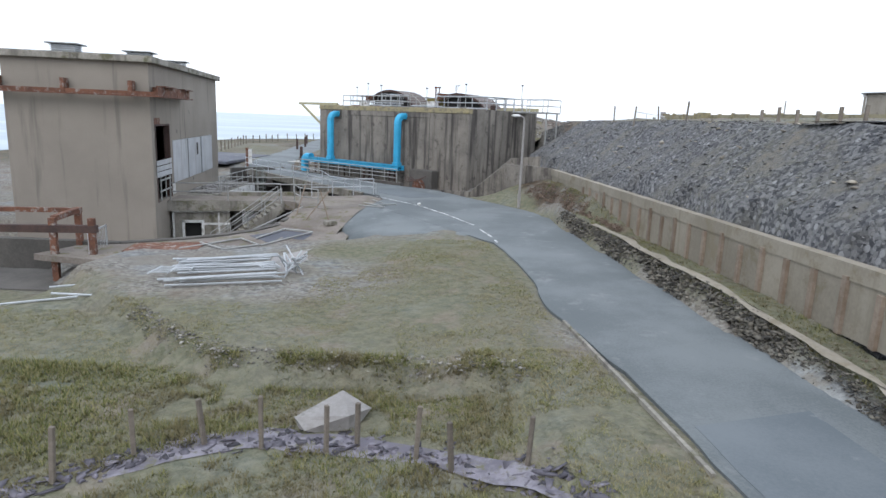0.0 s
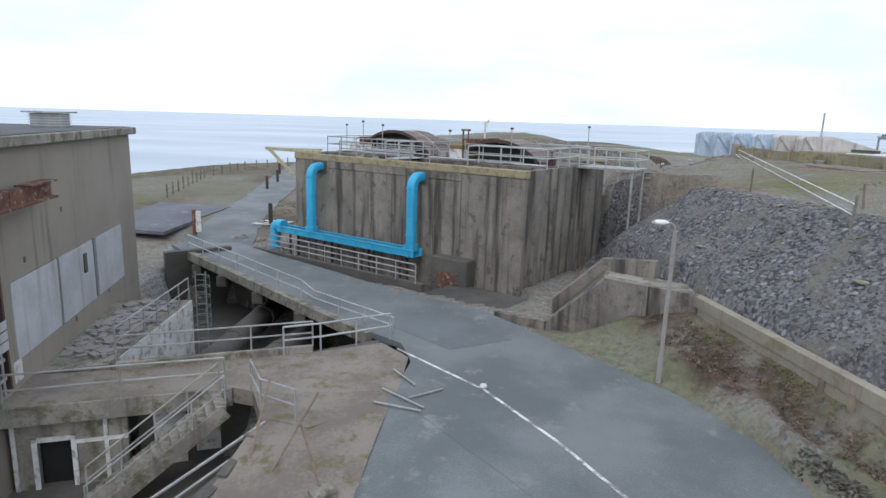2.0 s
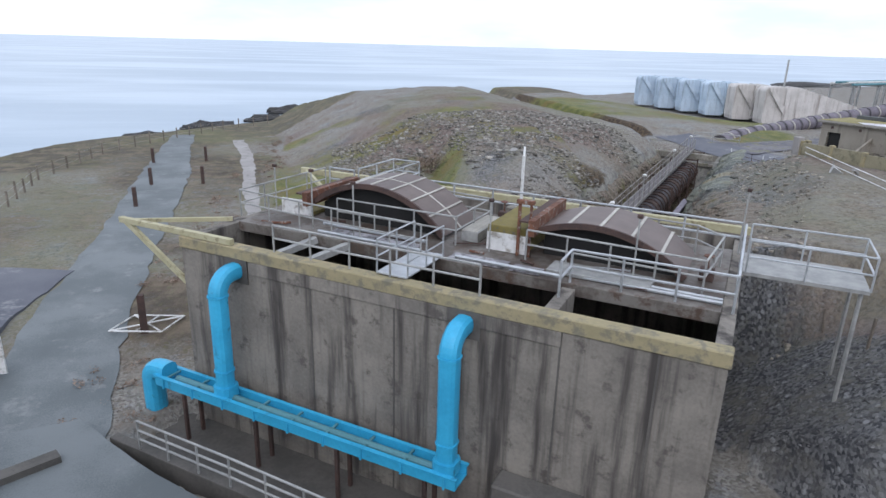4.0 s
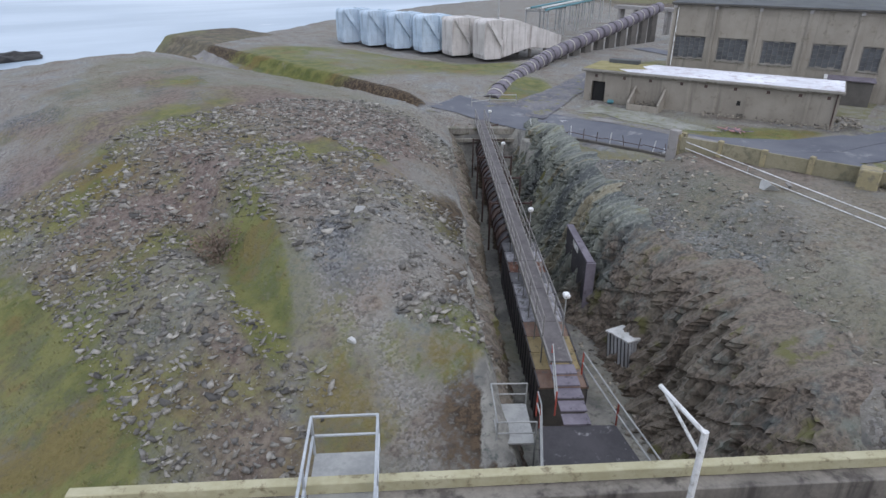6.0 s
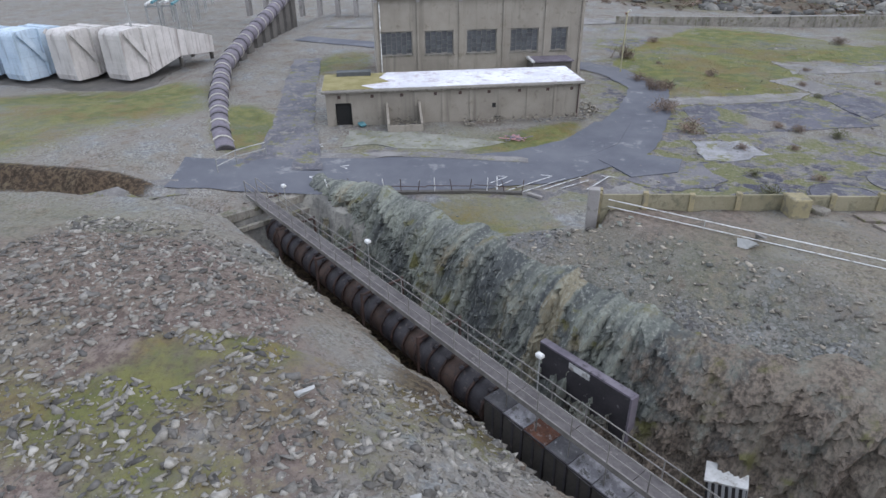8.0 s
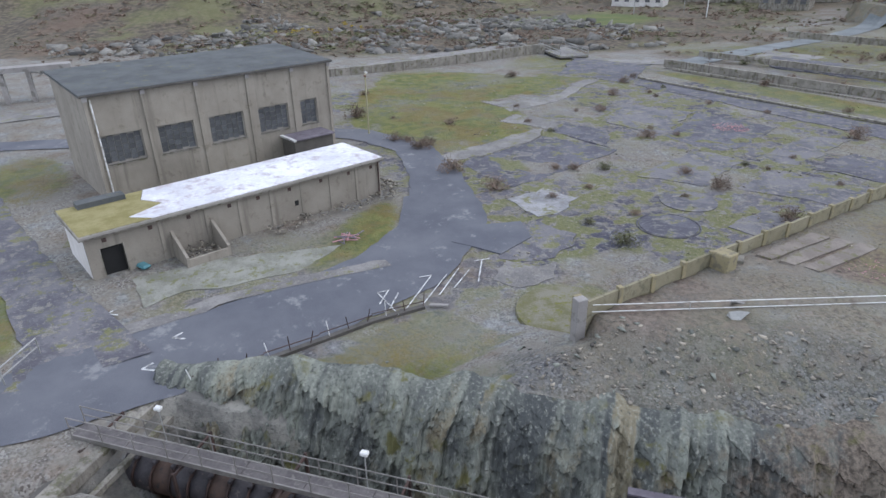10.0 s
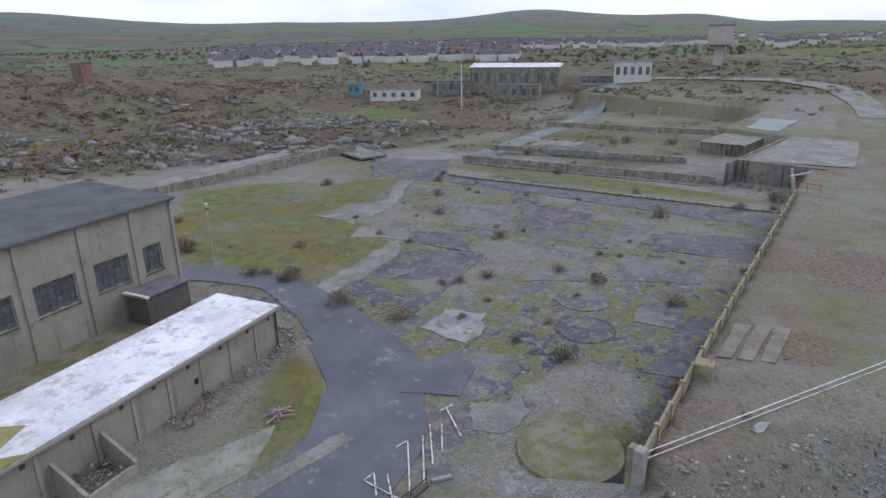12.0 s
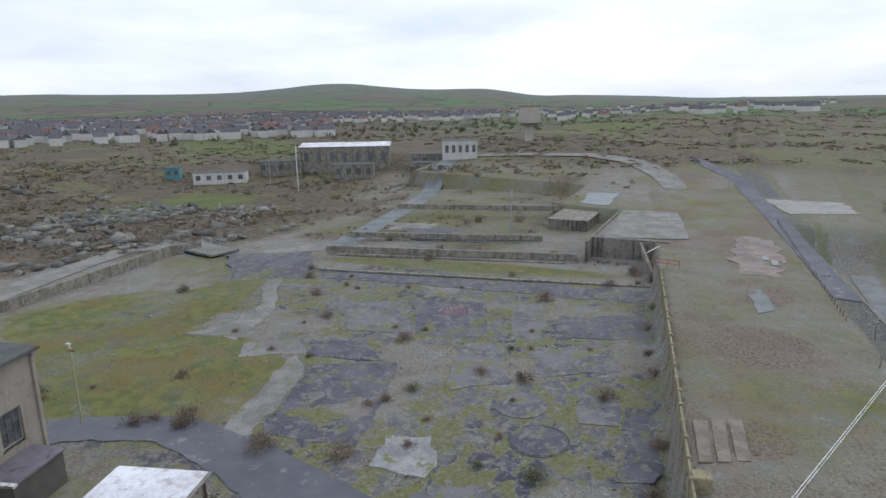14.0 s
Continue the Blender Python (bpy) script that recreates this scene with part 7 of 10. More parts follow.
for k, (x, y) in enumerate(((-6.4, 9.45), (-5.5, 10.4), (-4.4, 10.9), (-3.3, 10.85), (-2.05, 10.75), (-1.5, 11.0), (-0.35, 10.5), (0.3, 10.0), (1.6, 9.8))):
    hgt = 0.95 if k % 3 else 1.05
    solid("fence_post", B((-0.045, -0.04, -0.2, 0.045, 0.04, hgt), bevel=0.012), M_WOOD, pose(x, y, gz(x, y), 3 * math.sin(k * 2.1), 4 * math.cos(k * 1.7), k * 31), "weathered wooden fence post standing in grass", "fence post", "broken fence posts")
loose_tubes("fallen_rail", [((-13.4, 20.6, -0.75), (-9.8, 22.0, -0.6)), ((-12.9, 19.9, -0.75), (-9.6, 19.2, -0.55)), ((-14.6, 18.6, -0.9), (-11.0, 20.0, -0.7))], "pale steel bar lying in the grass", M_GALV, 0.04, "fallen rails")


# ---- retaining wall, stone bank, ramp, street lamp ----
ret = thing("retaining_wall", Matrix(), "long buff concrete retaining wall with rusty vertical ribs", "wall", kind="structure")
ys = np.arange(42.6, -16, -1.15)
for k, (y0, y1) in enumerate(zip(ys, ys[1:])):
    x0, x1 = float(wall_x(y0)), float(wall_x(y1))
    zb = 0.55
    b = bmesh.new()
    add_beam(b, (x0, y0 - 0.01, (zb + 1.93) / 2), (x1, y1 + 0.01, (zb + 1.93) / 2), 0.3, 1.93 - zb)
    part("wall_panel", b, M_RETAIN, ret)
    if 5 < y0 < 36:
        b = bmesh.new()
        add_box(b, -0.06, -0.13, zb, 0.06, 0.06, 1.95 + 0.1 * math.sin(k * 3.7), Matrix.Translation((x0 - 0.18, y0, 0)))
        part("rib", b, M_RIB, ret, "rust-brown steel rib")
b = bmesh.new()
add_beam(b, (float(wall_x(43)), 43, 2.14), (float(wall_x(-16)), -16, 2.14), 0.38, 0.42)
part("capping_beam", b, M_RETAIN, ret, "plain concrete capping beam")


def stone_mesh(rng, n_=8):
    """An angular shard of unit size: the hull of a few points."""
    bm = bmesh.new()
    for _ in range(n_):
        bm.verts.new((rng.uniform(-0.55, 0.55), rng.uniform(-0.42, 0.42), rng.uniform(-0.36, 0.36)))
    got = bmesh.ops.convex_hull(bm, input=list(bm.verts))
    bmesh.ops.delete(bm, geom=[v for v in bm.verts if not v.link_faces], context="VERTS")
    bmesh.ops.triangulate(bm, faces=list(bm.faces))
    bmesh.ops.recalc_face_normals(bm, faces=list(bm.faces))
    me = mesh_of("stone_shape", bm, M_STONE)
    co = np.array([v.co[:] for v in me.vertices])
    tri = np.array([p.vertices[:] for p in me.polygons])
    bpy.data.meshes.remove(me)
    return co, tri


SHAPES = [stone_mesh(random.Random(40 + k)) for k in range(7)]


def scatter(name, places, mat_, label, category, flat=0.55, seed=1, kind="stuff"):
    """Many stones in one mesh. places: rows of x, y, z, size."""
    rng = np.random.RandomState(seed)
    V, F, n0 = [], [], 0
    for x, y, z, sz in places:
        co, tri = SHAPES[rng.randint(len(SHAPES))]
        a, tx = rng.rand() * 6.28, rng.normal(0, 0.35)
        c, s_ = math.cos(a), math.sin(a)
        p = co * (sz * rng.uniform(0.7, 1.4), sz * rng.uniform(0.6, 1.0), sz * flat * rng.uniform(0.6, 1.2))
        p = p @ np.array([[1, 0, 0], [0, math.cos(tx), math.sin(tx)], [0, -math.sin(tx), math.cos(tx)]])
        p = p @ np.array([[c, s_, 0], [-s_, c, 0], [0, 0, 1]])
        V.append(p + (x, y, z))
        F.append(tri + n0)
        n0 += len(co)
    me = bpy.data.meshes.new(name)
    V, F = np.concatenate(V), np.concatenate(F)
    me.vertices.add(len(V))
    me.vertices.foreach_set("co", V.ravel())
    me.loops.add(F.size)
    me.loops.foreach_set("vertex_index", F.ravel())
    me.polygons.add(len(F))
    me.polygons.foreach_set("loop_start", np.arange(len(F)) * 3)
    me.update()
    me.validate()
    me.materials.append(mat_)
    return tagged(new(name, me), label, category, kind=kind)


def island_stone(name, a, b_, c_):
    """Stone whose tone changes from piece to piece."""
    mt = material(name, a, b_, 0.92, big=1.5, fine=9, bump=0.3, tint=0.0)
    t = mt.node_tree
    p = t.nodes["Principled BSDF"]
    geo = t.nodes.new("ShaderNodeNewGeometry")
    old = p.inputs["Base Color"].links[0].from_socket
    tone = mixc(t, geo.outputs["Random Per Island"], (0.32, 0.32, 0.33), c_)
    t.links.new(mixc(t, 1.0, old, tone, "MULTIPLY"), p.inputs["Base Color"])
    return mt


M_SHALEBITS = island_stone("shale_fragments", (0.105, 0.105, 0.11), (0.165, 0.164, 0.165), (1.7, 1.66, 1.62))
M_RUBBLEBITS = island_stone("brown_rubble_fragments", (0.19, 0.175, 0.15), (0.27, 0.25, 0.22), (1.6, 1.55, 1.45))
M_SLATEBITS = island_stone("purple_slate_pieces", (0.13, 0.122, 0.146), (0.22, 0.207, 0.236), (1.25, 1.23, 1.25))
M_MOUNDBITS = island_stone("blue_grey_rubble_fragments", (0.15, 0.138, 0.12), (0.33, 0.315, 0.29), (1.35, 1.34, 1.3))
M_RIMBITS = island_stone("green_grey_slate_slabs", (0.125, 0.132, 0.118), (0.24, 0.25, 0.225), (1.5, 1.5, 1.45))
M_MOORROCK = island_stone("grey_moor_rock", (0.15, 0.147, 0.138), (0.25, 0.245, 0.228), (1.25, 1.23, 1.18))
M_DARKBITS = island_stone("dark_rock_fragments", (0.085, 0.08, 0.072), (0.15, 0.14, 0.12), (1.6, 1.55, 1.45))
rs = np.random.RandomState(4)
rows = []
for _ in range(3200):
    y = rs.uniform(9, 34)
    f = rs.rand()
    x = wall_x(y) - 2.12 + 0.4 * f
    rows.append((x, y, (0.02 + 0.78 * f) * (0.45 + 0.55 * float(ss(10, 18, y))) + rs.normal(0, 0.04), rs.uniform(0.1, 0.3) * (0.6 if y < 14 else 1.0)))
scatter("stone_bank", rows, M_DARKBITS, "dark dry-stone bank along the road edge", "stone bank", 0.5, 3)
ribbon("coping_strip", [(float(wall_x(y)) - 1.62, y) for y in (29, 25, 21, 18, 14, 11, 4)], [0.3] * 7, M_RETAIN, "pale concrete coping on the stone bank", 0.12, 1.0, "coping")

ramp = thing("ramp_walls", Matrix(), "stained concrete ramp walls climbing from the tank to the embankment", "wall")


def sloped_wall(pts, w, zb, mat_, parent, name="wall_panel"):
    for (p, q) in zip(pts, pts[1:]):
        bm = bmesh.new()
        d_ = (Vector((q[0], q[1], 0)) - Vector((p[0], p[1], 0))).normalized()
        n_ = Vector((-d_.y, d_.x, 0)) * w / 2
        lo = [(p[0], p[1], zb), (q[0], q[1], zb)]
        vs = []
        for c, zz in ((p, zb), (q, zb), (q, q[2]), (p, p[2])):
            for sg in (-1, 1):
                vs.append(bm.verts.new((c[0] + n_.x * sg, c[1] + n_.y * sg, zz)))
        for f in ((0, 2, 4, 6), (7, 5, 3, 1), (0, 1, 3, 2), (2, 3, 5, 4), (4, 5, 7, 6), (6, 7, 1, 0)):
            bm.faces.new([vs[i] for i in f])
        bmesh.ops.recalc_face_normals(bm, faces=list(bm.faces))
        part(name, bm, mat_, parent)


sloped_wall([(-0.2, 47.4, 0.12), (1.8, 45.5, 0.32), (4.25, 45.3, 2.4), (5.6, 43.6, 2.5), (7.3, 42.9, 2.4)], 0.3, -0.9, M_TANK, ramp)
sloped_wall([(2.6, 48.1, 0.6), (4.9, 47.9, 2.7), (6.8, 46.2, 3.0)], 0.3, -0.9, M_TANK, ramp)
bm = bmesh.new()
vs = [bm.verts.new(c) for c in ((1.9, 45.6, -0.3), (4.3, 45.4, 1.9), (5.0, 47.8, 2.2), (2.6, 48.0, -0.2))]
bm.faces.new(vs)
part("ramp_floor", bm, M_CONC_DARK, ramp)
part("landing", prism([(4.2, 45.4), (5.7, 43.7), (7.4, 43.0), (8.2, 45.0), (6.8, 46.4), (5.0, 47.9)], 1.5, 2.15), M_CONC, ramp)

lamp = thing("street_lamp", pose(4.7, 39.6, gz(4.7, 39.6) - 0.05), "tall pale concrete street lamp column beside the road", "street lamp")
part("column", tube((0, 0, 0), (0.03, 0, 5.45), 0.075, 10), M_SLAB, lamp)
part("base", tube((0, 0, 0), (0, 0, 0.9), 0.1, 10), M_SLAB, lamp)
b = bmesh.new()
add_tube(b, [(0.03, 0, 5.4), (0.0, 0, 5.6), (-0.12, 0, 5.7), (-0.35, 0, 5.72)], 0.045, 8)
part("arm", b, M_SLAB, lamp)
b = bmesh.new()
bmesh.ops.create_icosphere(b, subdivisions=2, radius=0.5)
for v in b.verts:
    v.co = Vector((v.co.x * 0.62 - 0.5, v.co.y * 0.28, v.co.z * 0.2 + 5.74))
part("lantern", b, M_WHITE, lamp, "white oval lantern", True)

# fence posts and cable rails on the embankment
for k, (x, y) in enumerate(((12.0, 41.4), (13.8, 37.2), (14.6, 44.5), (13.2, 51.0), (11.2, 57.5), (12.2, 60.5))):
    solid("fence_post", B((-0.045, -0.045, -0.2, 0.045, 0.045, 1.25 - 0.1 * (k % 3)), bevel=0.015), M_WOOD, pose(x, y, gz(x, y), 4 * math.sin(k * 2.1), 4 * math.cos(k * 1.3), k * 20), "grey wooden fence post on the embankment", "fence post", "embankment posts")
cable = thing("cable_rail", pose(27.0, 80.2, 6.0), "pair of long white rails from the wall end across the plateau", "rail")
for z0, z1 in ((0.75, 0.1), (0.35, -0.3)):
    o_ = Vector((27.0, 80.2, 6.0))
    part("rail", tube(Vector((27.05, 80.1, 6.0 + z0)) - o_, Vector((12.0, 41.4, 6.25 + z1)) - o_, 0.03, 6), M_WHITE, cable)
for f in (0.12, 0.45, 0.75):
    c = Vector((27.05, 80.1, 0)).lerp(Vector((12.0, 41.4, 0)), f)
    zz = gz(c.x, c.y)
    part("prop", tube(Vector((c.x, c.y, zz)) - o_, Vector((c.x, c.y, max(zz + 0.3, 6.7 - 0.4 * f))) - o_, 0.025, 5), M_RAILGREY, cable)


# ---- cutting: walkway, pipe, boxes ----
CUT = Matrix(((AXD[0], -AXN[0], 0, AX0[0]), (AXD[1], -AXN[1], 0, AX0[1]), (0, 0, 1, 0), (0, 0, 0, 1)))   # x along, y to the left of the cutting
walkz = lambda s_: 2.08 + 0.016 * (s_ + 1.4)
lidz = lambda s_: 0.74 + 0.042 * s_
wkw = thing("cutting_walkway", CUT, "long narrow steel walkway with tube rails through the rock cutting", "walkway")
for k in range(13):
    s0, s1 = -1.4 + k * 3.0, -1.4 + (k + 1) * 3.0 - 0.03
    b = bmesh.new()
    add_beam(b, (s0, 0, walkz(s0) - 0.04), (s1, 0, walkz(s1) - 0.04), 0.8, 0.08)
    part("deck_plate", b, M_WALKDECK, wkw)
for yy in (0.43, -0.43):
    b = bmesh.new()
    add_beam(b, (-1.4, yy, walkz(-1.4) - 0.12), (37.6, yy, walkz(37.6) - 0.12), 0.07, 0.26)
    part("side_girder", b, M_WALKRAIL, wkw, "weathered grey side girder")
    for h in (0.5, 1.0):
        part("rail", tube((0.4, yy, walkz(0.4) + h), (37.6, yy, walkz(37.6) + h), 0.03, 6), M_WALKRAIL, wkw)
    for k in range(22):
        s0 = 0.4 + k * 1.77
        part("post", tube((s0, yy, lidz(s0) if s0 < 12 else walkz(s0) - 0.1), (s0, yy, walkz(s0) + 1.0), 0.03, 6), M_WALKRAIL, wkw)
for k in range(8):
    s0 = 1.5 + k * 5.0
    if s0 > 12:
        part("trestle", B((s0, 1.0, -1.6, s0 + 0.12, 1.12, walkz(s0) - 0.15), (s0, -1.72, -1.6, s0 + 0.12, -1.6, walkz(s0) - 0.15), (s0, -1.6, walkz(s0) - 0.35, s0 + 0.1, 1.0, walkz(s0) - 0.22)), M_RUSTDARK, wkw)
landing = thing("tank_landing", CUT, "dark steel landing with red-tipped rails behind the tank", "landing")
b = prism([(-9.5, 2.2), (-4.6, 1.4), (-4.6, -1.4), (-9.5, -2.3)], 1.38, 1.5)
part("floor_plate", b, M_DARKPANEL, landing)
for p, q in (((-9.5, 2.2), (-4.6, 1.4)), ((-9.5, -2.3), (-4.6, -1.4)), ((-4.6, 1.4), (-3.9, 1.4)), ((-4.6, -1.4), (-1.4, -0.9)), ((-3.9, 0.7), (-0.8, 0.25))):
    for h in (0.5, 1.0):
        part("rail", tube((*p, 1.5 + h), (*q, 1.5 + h), 0.03, 6), M_RAILGREY, landing)
    for c in (p, q):
        part("post", tube((*c, 1.4), (*c, 2.5), 0.035, 6), M_RED if c[0] > -4.7 else M_RAILGREY, landing)
for p in ((-9, 1.8), (-9, -1.9), (-5, 1.2), (-5, -1.2)):
    part("leg", tube((*p, -1.7), (*p, 1.4), 0.06, 6), M_RUSTDARK, landing)
for k in range(5):
    part("step", B((-4.6 + k * 0.62, -0.5, 1.5 + 0.11 * k, -4.0 + k * 0.62, 0.5, 1.56 + 0.11 * k)), M_PIPEGREY, landing)
side = thing("side_landing", CUT, "small railed side landing below the walkway", "landing")
part("floor_plate", B((-5.0, 1.6, 1.0, -2.8, 3.0, 1.08)), M_RAILGREY, side)
for x, y in ((-5.0, 1.6), (-5.0, 3.0), (-2.8, 3.0), (-2.8, 1.6)):
    part("post", tube((x, y, -1.6), (x, y, 2.05), 0.035, 6), M_RAILGREY, side)
for h in (1.55, 2.05):
    for p, q in (((-5.0, 1.6), (-5.0, 3.0)), ((-5.0, 3.0), (-2.8, 3.0)), ((-2.8, 3.0), (-2.8, 1.6))):
        part("rail", tube((*p, h), (*q, h), 0.03, 6), M_RAILGREY, side)
pipe = thing("cutting_pipe", CUT, "wide black lagged pipe with ring collars beside the walkway", "pipe")
n = 24
pipe_at = lambda s_: (s_, -0.15 - 0.35 * (s_ - 12) / 24, 0.25 + 0.012 * (s_ - 12))
for k in range(n):
    s0, s1 = 12.2 + k * 1.02, 12.2 + (k + 1) * 1.02
    b = bmesh.new()
    add_tube(b, [pipe_at(s0), pipe_at(s1)], 0.96, 22)
    part("barrel", b, (M_PIPEBLACK, M_PIPEBLACK, M_PIPERUST)[(k * 7) % 3], pipe, smooth=True)
    b = bmesh.new()
    add_tube(b, [pipe_at(s0 - 0.05), pipe_at(s0 + 0.05)], 1.04, 22)
    part("collar", b, M_RUSTDARK, pipe)
    part("clamp", B((s0 - 0.09, pipe_at(s0)[1] + 0.28, pipe_at(s0)[2] + 0.94, s0 + 0.09, pipe_at(s0)[1] + 0.52, pipe_at(s0)[2] + 1.1), bevel=0.02), M_PIPEBLACK, pipe)
tops = (M_LIDRUST, M_LIDOCHRE, M_LIDOCHRE, M_LIDRUST, M_LIDGREY, M_LIDGREY, M_LIDGREY, M_LIDDARK, M_RUST, M_LIDGREY, M_LIDDARK)
for k in range(11):
    s0 = -1.3 + k * 1.22
    zl = lidz(s0)
    box = thing("duct_box", CUT @ pose(s0, -0.25, 0), "square trough box with a stained lid under the walkway", "duct box", "trough boxes")
    part("body", B((0.02, -0.98, -1.6, 1.2, 0.98, zl - 0.1), bevel=0.02), M_CONC_DARK, box)
    for yy in (-1.03, 0.98):
        for xr in (0.0, 0.55):
            part("side_rib", B((xr, yy, -1.6, xr + 0.11, yy + 0.05, zl - 0.1)), M_PIPEBLACK, box)
    b = bmesh.new()
    add_box(b, 0.0, -1.06, 0, 1.19, 1.06, 0.08, Matrix.Translation((0, 0, zl - 0.09)) @ Matrix.Rotation(-0.042, 4, "Y"))
    part("lid", b, tops[k], box)
    for o_ in (1.0, -1.06):
        part("lid_lip", B((0.0, o_, zl - 0.03, 1.2, o_ + 0.06, zl + 0.06)), M_PIPEBLACK, box)
shut = thing("shutter_plate", CUT, "large dark painted steel plate leaning on the rock face", "plate")
b = bmesh.new()
add_box(b, 7.2, -3.5, -0.7, 12.4, -3.2, 2.2, Matrix())
part("plate", b, M_DARKPANEL, shut)
part("edge_strip", B((7.1, -3.6, -0.7, 7.2, -3.1, 2.25), (7.2, -3.55, 2.2, 12.4, -3.15, 2.3)), M_PIPEGREY, shut)
part("snowy_mark", B((9.4, -3.19, 1.75, 10.6, -3.18, 2.1)), M_WHITE, shut, "pale flaking patch")
crate = thing("slatted_crate", CUT @ pose(2.9, -4.3, -1.1, 0, 8, 25), "weathered white slatted crate in the cutting", "crate")
part("body", B((-0.75, -0.5, 0, 0.75, 0.5, 1.5), bevel=0.02), M_DARKPANEL, crate)
for k in range(6):
    part("slat", B((-0.79, -0.5 + k * 0.17, 0.05, -0.75, -0.38 + k * 0.17, 1.5)), M_SHEET, crate)
    part("slat", B((-0.72 + k * 0.25, 0.5, 0.05, -0.6 + k * 0.25, 0.54, 1.5)), M_SHEET, crate)
part("lid", B((-0.8, -0.55, 1.5, 0.8, 0.55, 1.58)), M_WHITE, crate)
for s0 in (0.6, 10.1, 23.0, 33.0):
    wl = thing("walkway_lamp", CUT @ pose(s0, -0.47, walkz(s0) - 0.1), "small white lamp head on a walkway post", "lamp", "walkway lamps")
    part("post", tube((0, 0, 0), (0, 0, 1.95), 0.03, 6), M_RAILGREY, wl)
    part("lamp_head", B((-0.18, -0.14, 1.9, 0.18, 0.14, 2.1), bevel=0.05), M_WHITE, wl)
head = thing("culvert_head", CUT, "dark concrete headwall where the cutting meets the road", "wall", kind="structure")
part("wall_panel", B((36.4, -5.2, -1.8, 36.9, 3.6, 2.2)), M_CONC_DARK, head)
part("beam", B((35.6, -6.4, 1.75, 36.5, 4.2, 2.35), bevel=0.03), M_CONC, head)
part("pipe_beam", B((34.9, -4.6, 1.2, 35.2, 3.4, 1.5)), M_CONC, head)
lip = [(35.2, 99.2), (35.7, 95.4), (36.3, 92.1), (37.0, 88.7), (37.2, 85.2)]
b = bmesh.new()
for p, q in zip(lip, lip[1:]):
    add_beam(b, (*p, 2.32), (*q, 2.32), 0.35, 0.45)
solid("edge_kerb", b, M_CONC_DARK, Matrix(), "dark cracked kerb along the cutting's edge", "kerb", kind="structure")
fence = thing("broken_fence", pose(35.2, 99.2, 2.4), "broken roadside fence of thin dark posts and one rail", "fence")
o_ = Vector((35.2, 99.2, 2.4))
for k, f in enumerate(np.linspace(0, 3.99, 12)):
    i = int(f)
    c = Vector((*lip[i], 2.45)).lerp(Vector((*lip[i + 1], 2.45)), f - i) - o_
    tilt = Vector((0.25 * math.sin(k * 2.3), 0.2 * math.cos(k * 1.9), 0))
    part("post", tube(c, c + Vector((0, 0, 1.0)) + tilt, 0.03, 5), M_RUSTDARK if k % 3 else M_WHITE, fence)
for i in range(4):
    part("rail", tube(Vector((*lip[i], 2.95)) - o_, Vector((*lip[i + 1], 2.85)) - o_, 0.03, 5), M_RUSTDARK, fence)
solid("broken_kerbstone", B((-0.6, -0.13, 0, 0.6, 0.13, 0.2), bevel=0.03), M_SLAB, pose(36.9, 84.3, 2.35, 0, 0, 60), "pale broken kerbstone at the hatched corner", "kerbstone")


# ---- rough slate faces of the cutting ----
def face_material():
    mt = bpy.data.materials.new("layered_slate_face")
    mt.use_nodes = True
    t = mt.node_tree
    p = t.nodes["Principled BSDF"]
    at = t.nodes.new("ShaderNodeAttribute")
    at.attribute_name = "bedding"
    sp = t.nodes.new("ShaderNodeSeparateColor")
    t.links.new(at.outputs["Color"], sp.inputs["Color"])
    n1, n2, n3 = noise_of(t, 0.8, 6, 0.65), noise_of(t, 5, 6, 0.7), noise_of(t, 0.35, 4)
    slate = mixc(t, band(t, sp.outputs[0], 0.15, 0.85), (0.06, 0.066, 0.066), (0.25, 0.265, 0.22))
    slate = mixc(t, math2(t, "MULTIPLY", band(t, math2(t, "ADD", sp.outputs[1], math2(t, "MULTIPLY", math2(t, "SUBTRACT", n1, 0.5), 0.7)), 0.56, 0.74), 0.7), slate, (0.205, 0.165, 0.098))
    grain = noise_of(t, 1.0, 6, 0.7, (5.0, 5.0, 0.9))
    slate = mixc(t, math2(t, "MULTIPLY", band(t, grain, 0.52, 0.66), 0.6), slate, (0.33, 0.34, 0.3))
    slate = mixc(t, math2(t, "MULTIPLY", band(t, grain, 0.46, 0.36), 0.7), slate, (0.05, 0.052, 0.05))
    brown = mixc(t, band(t, n2, 0.35, 0.65), (0.058, 0.046, 0.036), (0.215, 0.175, 0.14))
    w = math2(t, "ADD", sp.outputs[2], math2(t, "MULTIPLY", math2(t, "SUBTRACT", n1, 0.5), 1.6))
    brown = mixc(t, math2(t, "MULTIPLY", band(t, sp.outputs[0], 0.3, 0.7), 0.6), brown, (0.185, 0.165, 0.13))
    brown = mixc(t, math2(t, "MULTIPLY", band(t, grain, 0.46, 0.36), 0.7), brown, (0.065, 0.055, 0.045))
    col = mixc(t, band(t, w, 0.35, 0.7), slate, brown)
    col = mixc(t, band(t, n2, 0.6, 0.72), col, (0.06, 0.055, 0.052))
    col = mixc(t, math2(t, "MULTIPLY", band(t, n3, 0.52, 0.62), band(t, n1, 0.5, 0.6)), col, (0.12, 0.115, 0.045))
    t.links.new(col, p.inputs["Base Color"])
    p.inputs["Roughness"].default_value = 0.9
    bp = nd(t, "ShaderNodeBump", Strength=0.8, Distance=0.08)
    t.links.new(n2, bp.inputs["Height"])
    t.links.new(bp.outputs["Normal"], p.inputs["Normal"])
    return mt


M_FACE = face_material()


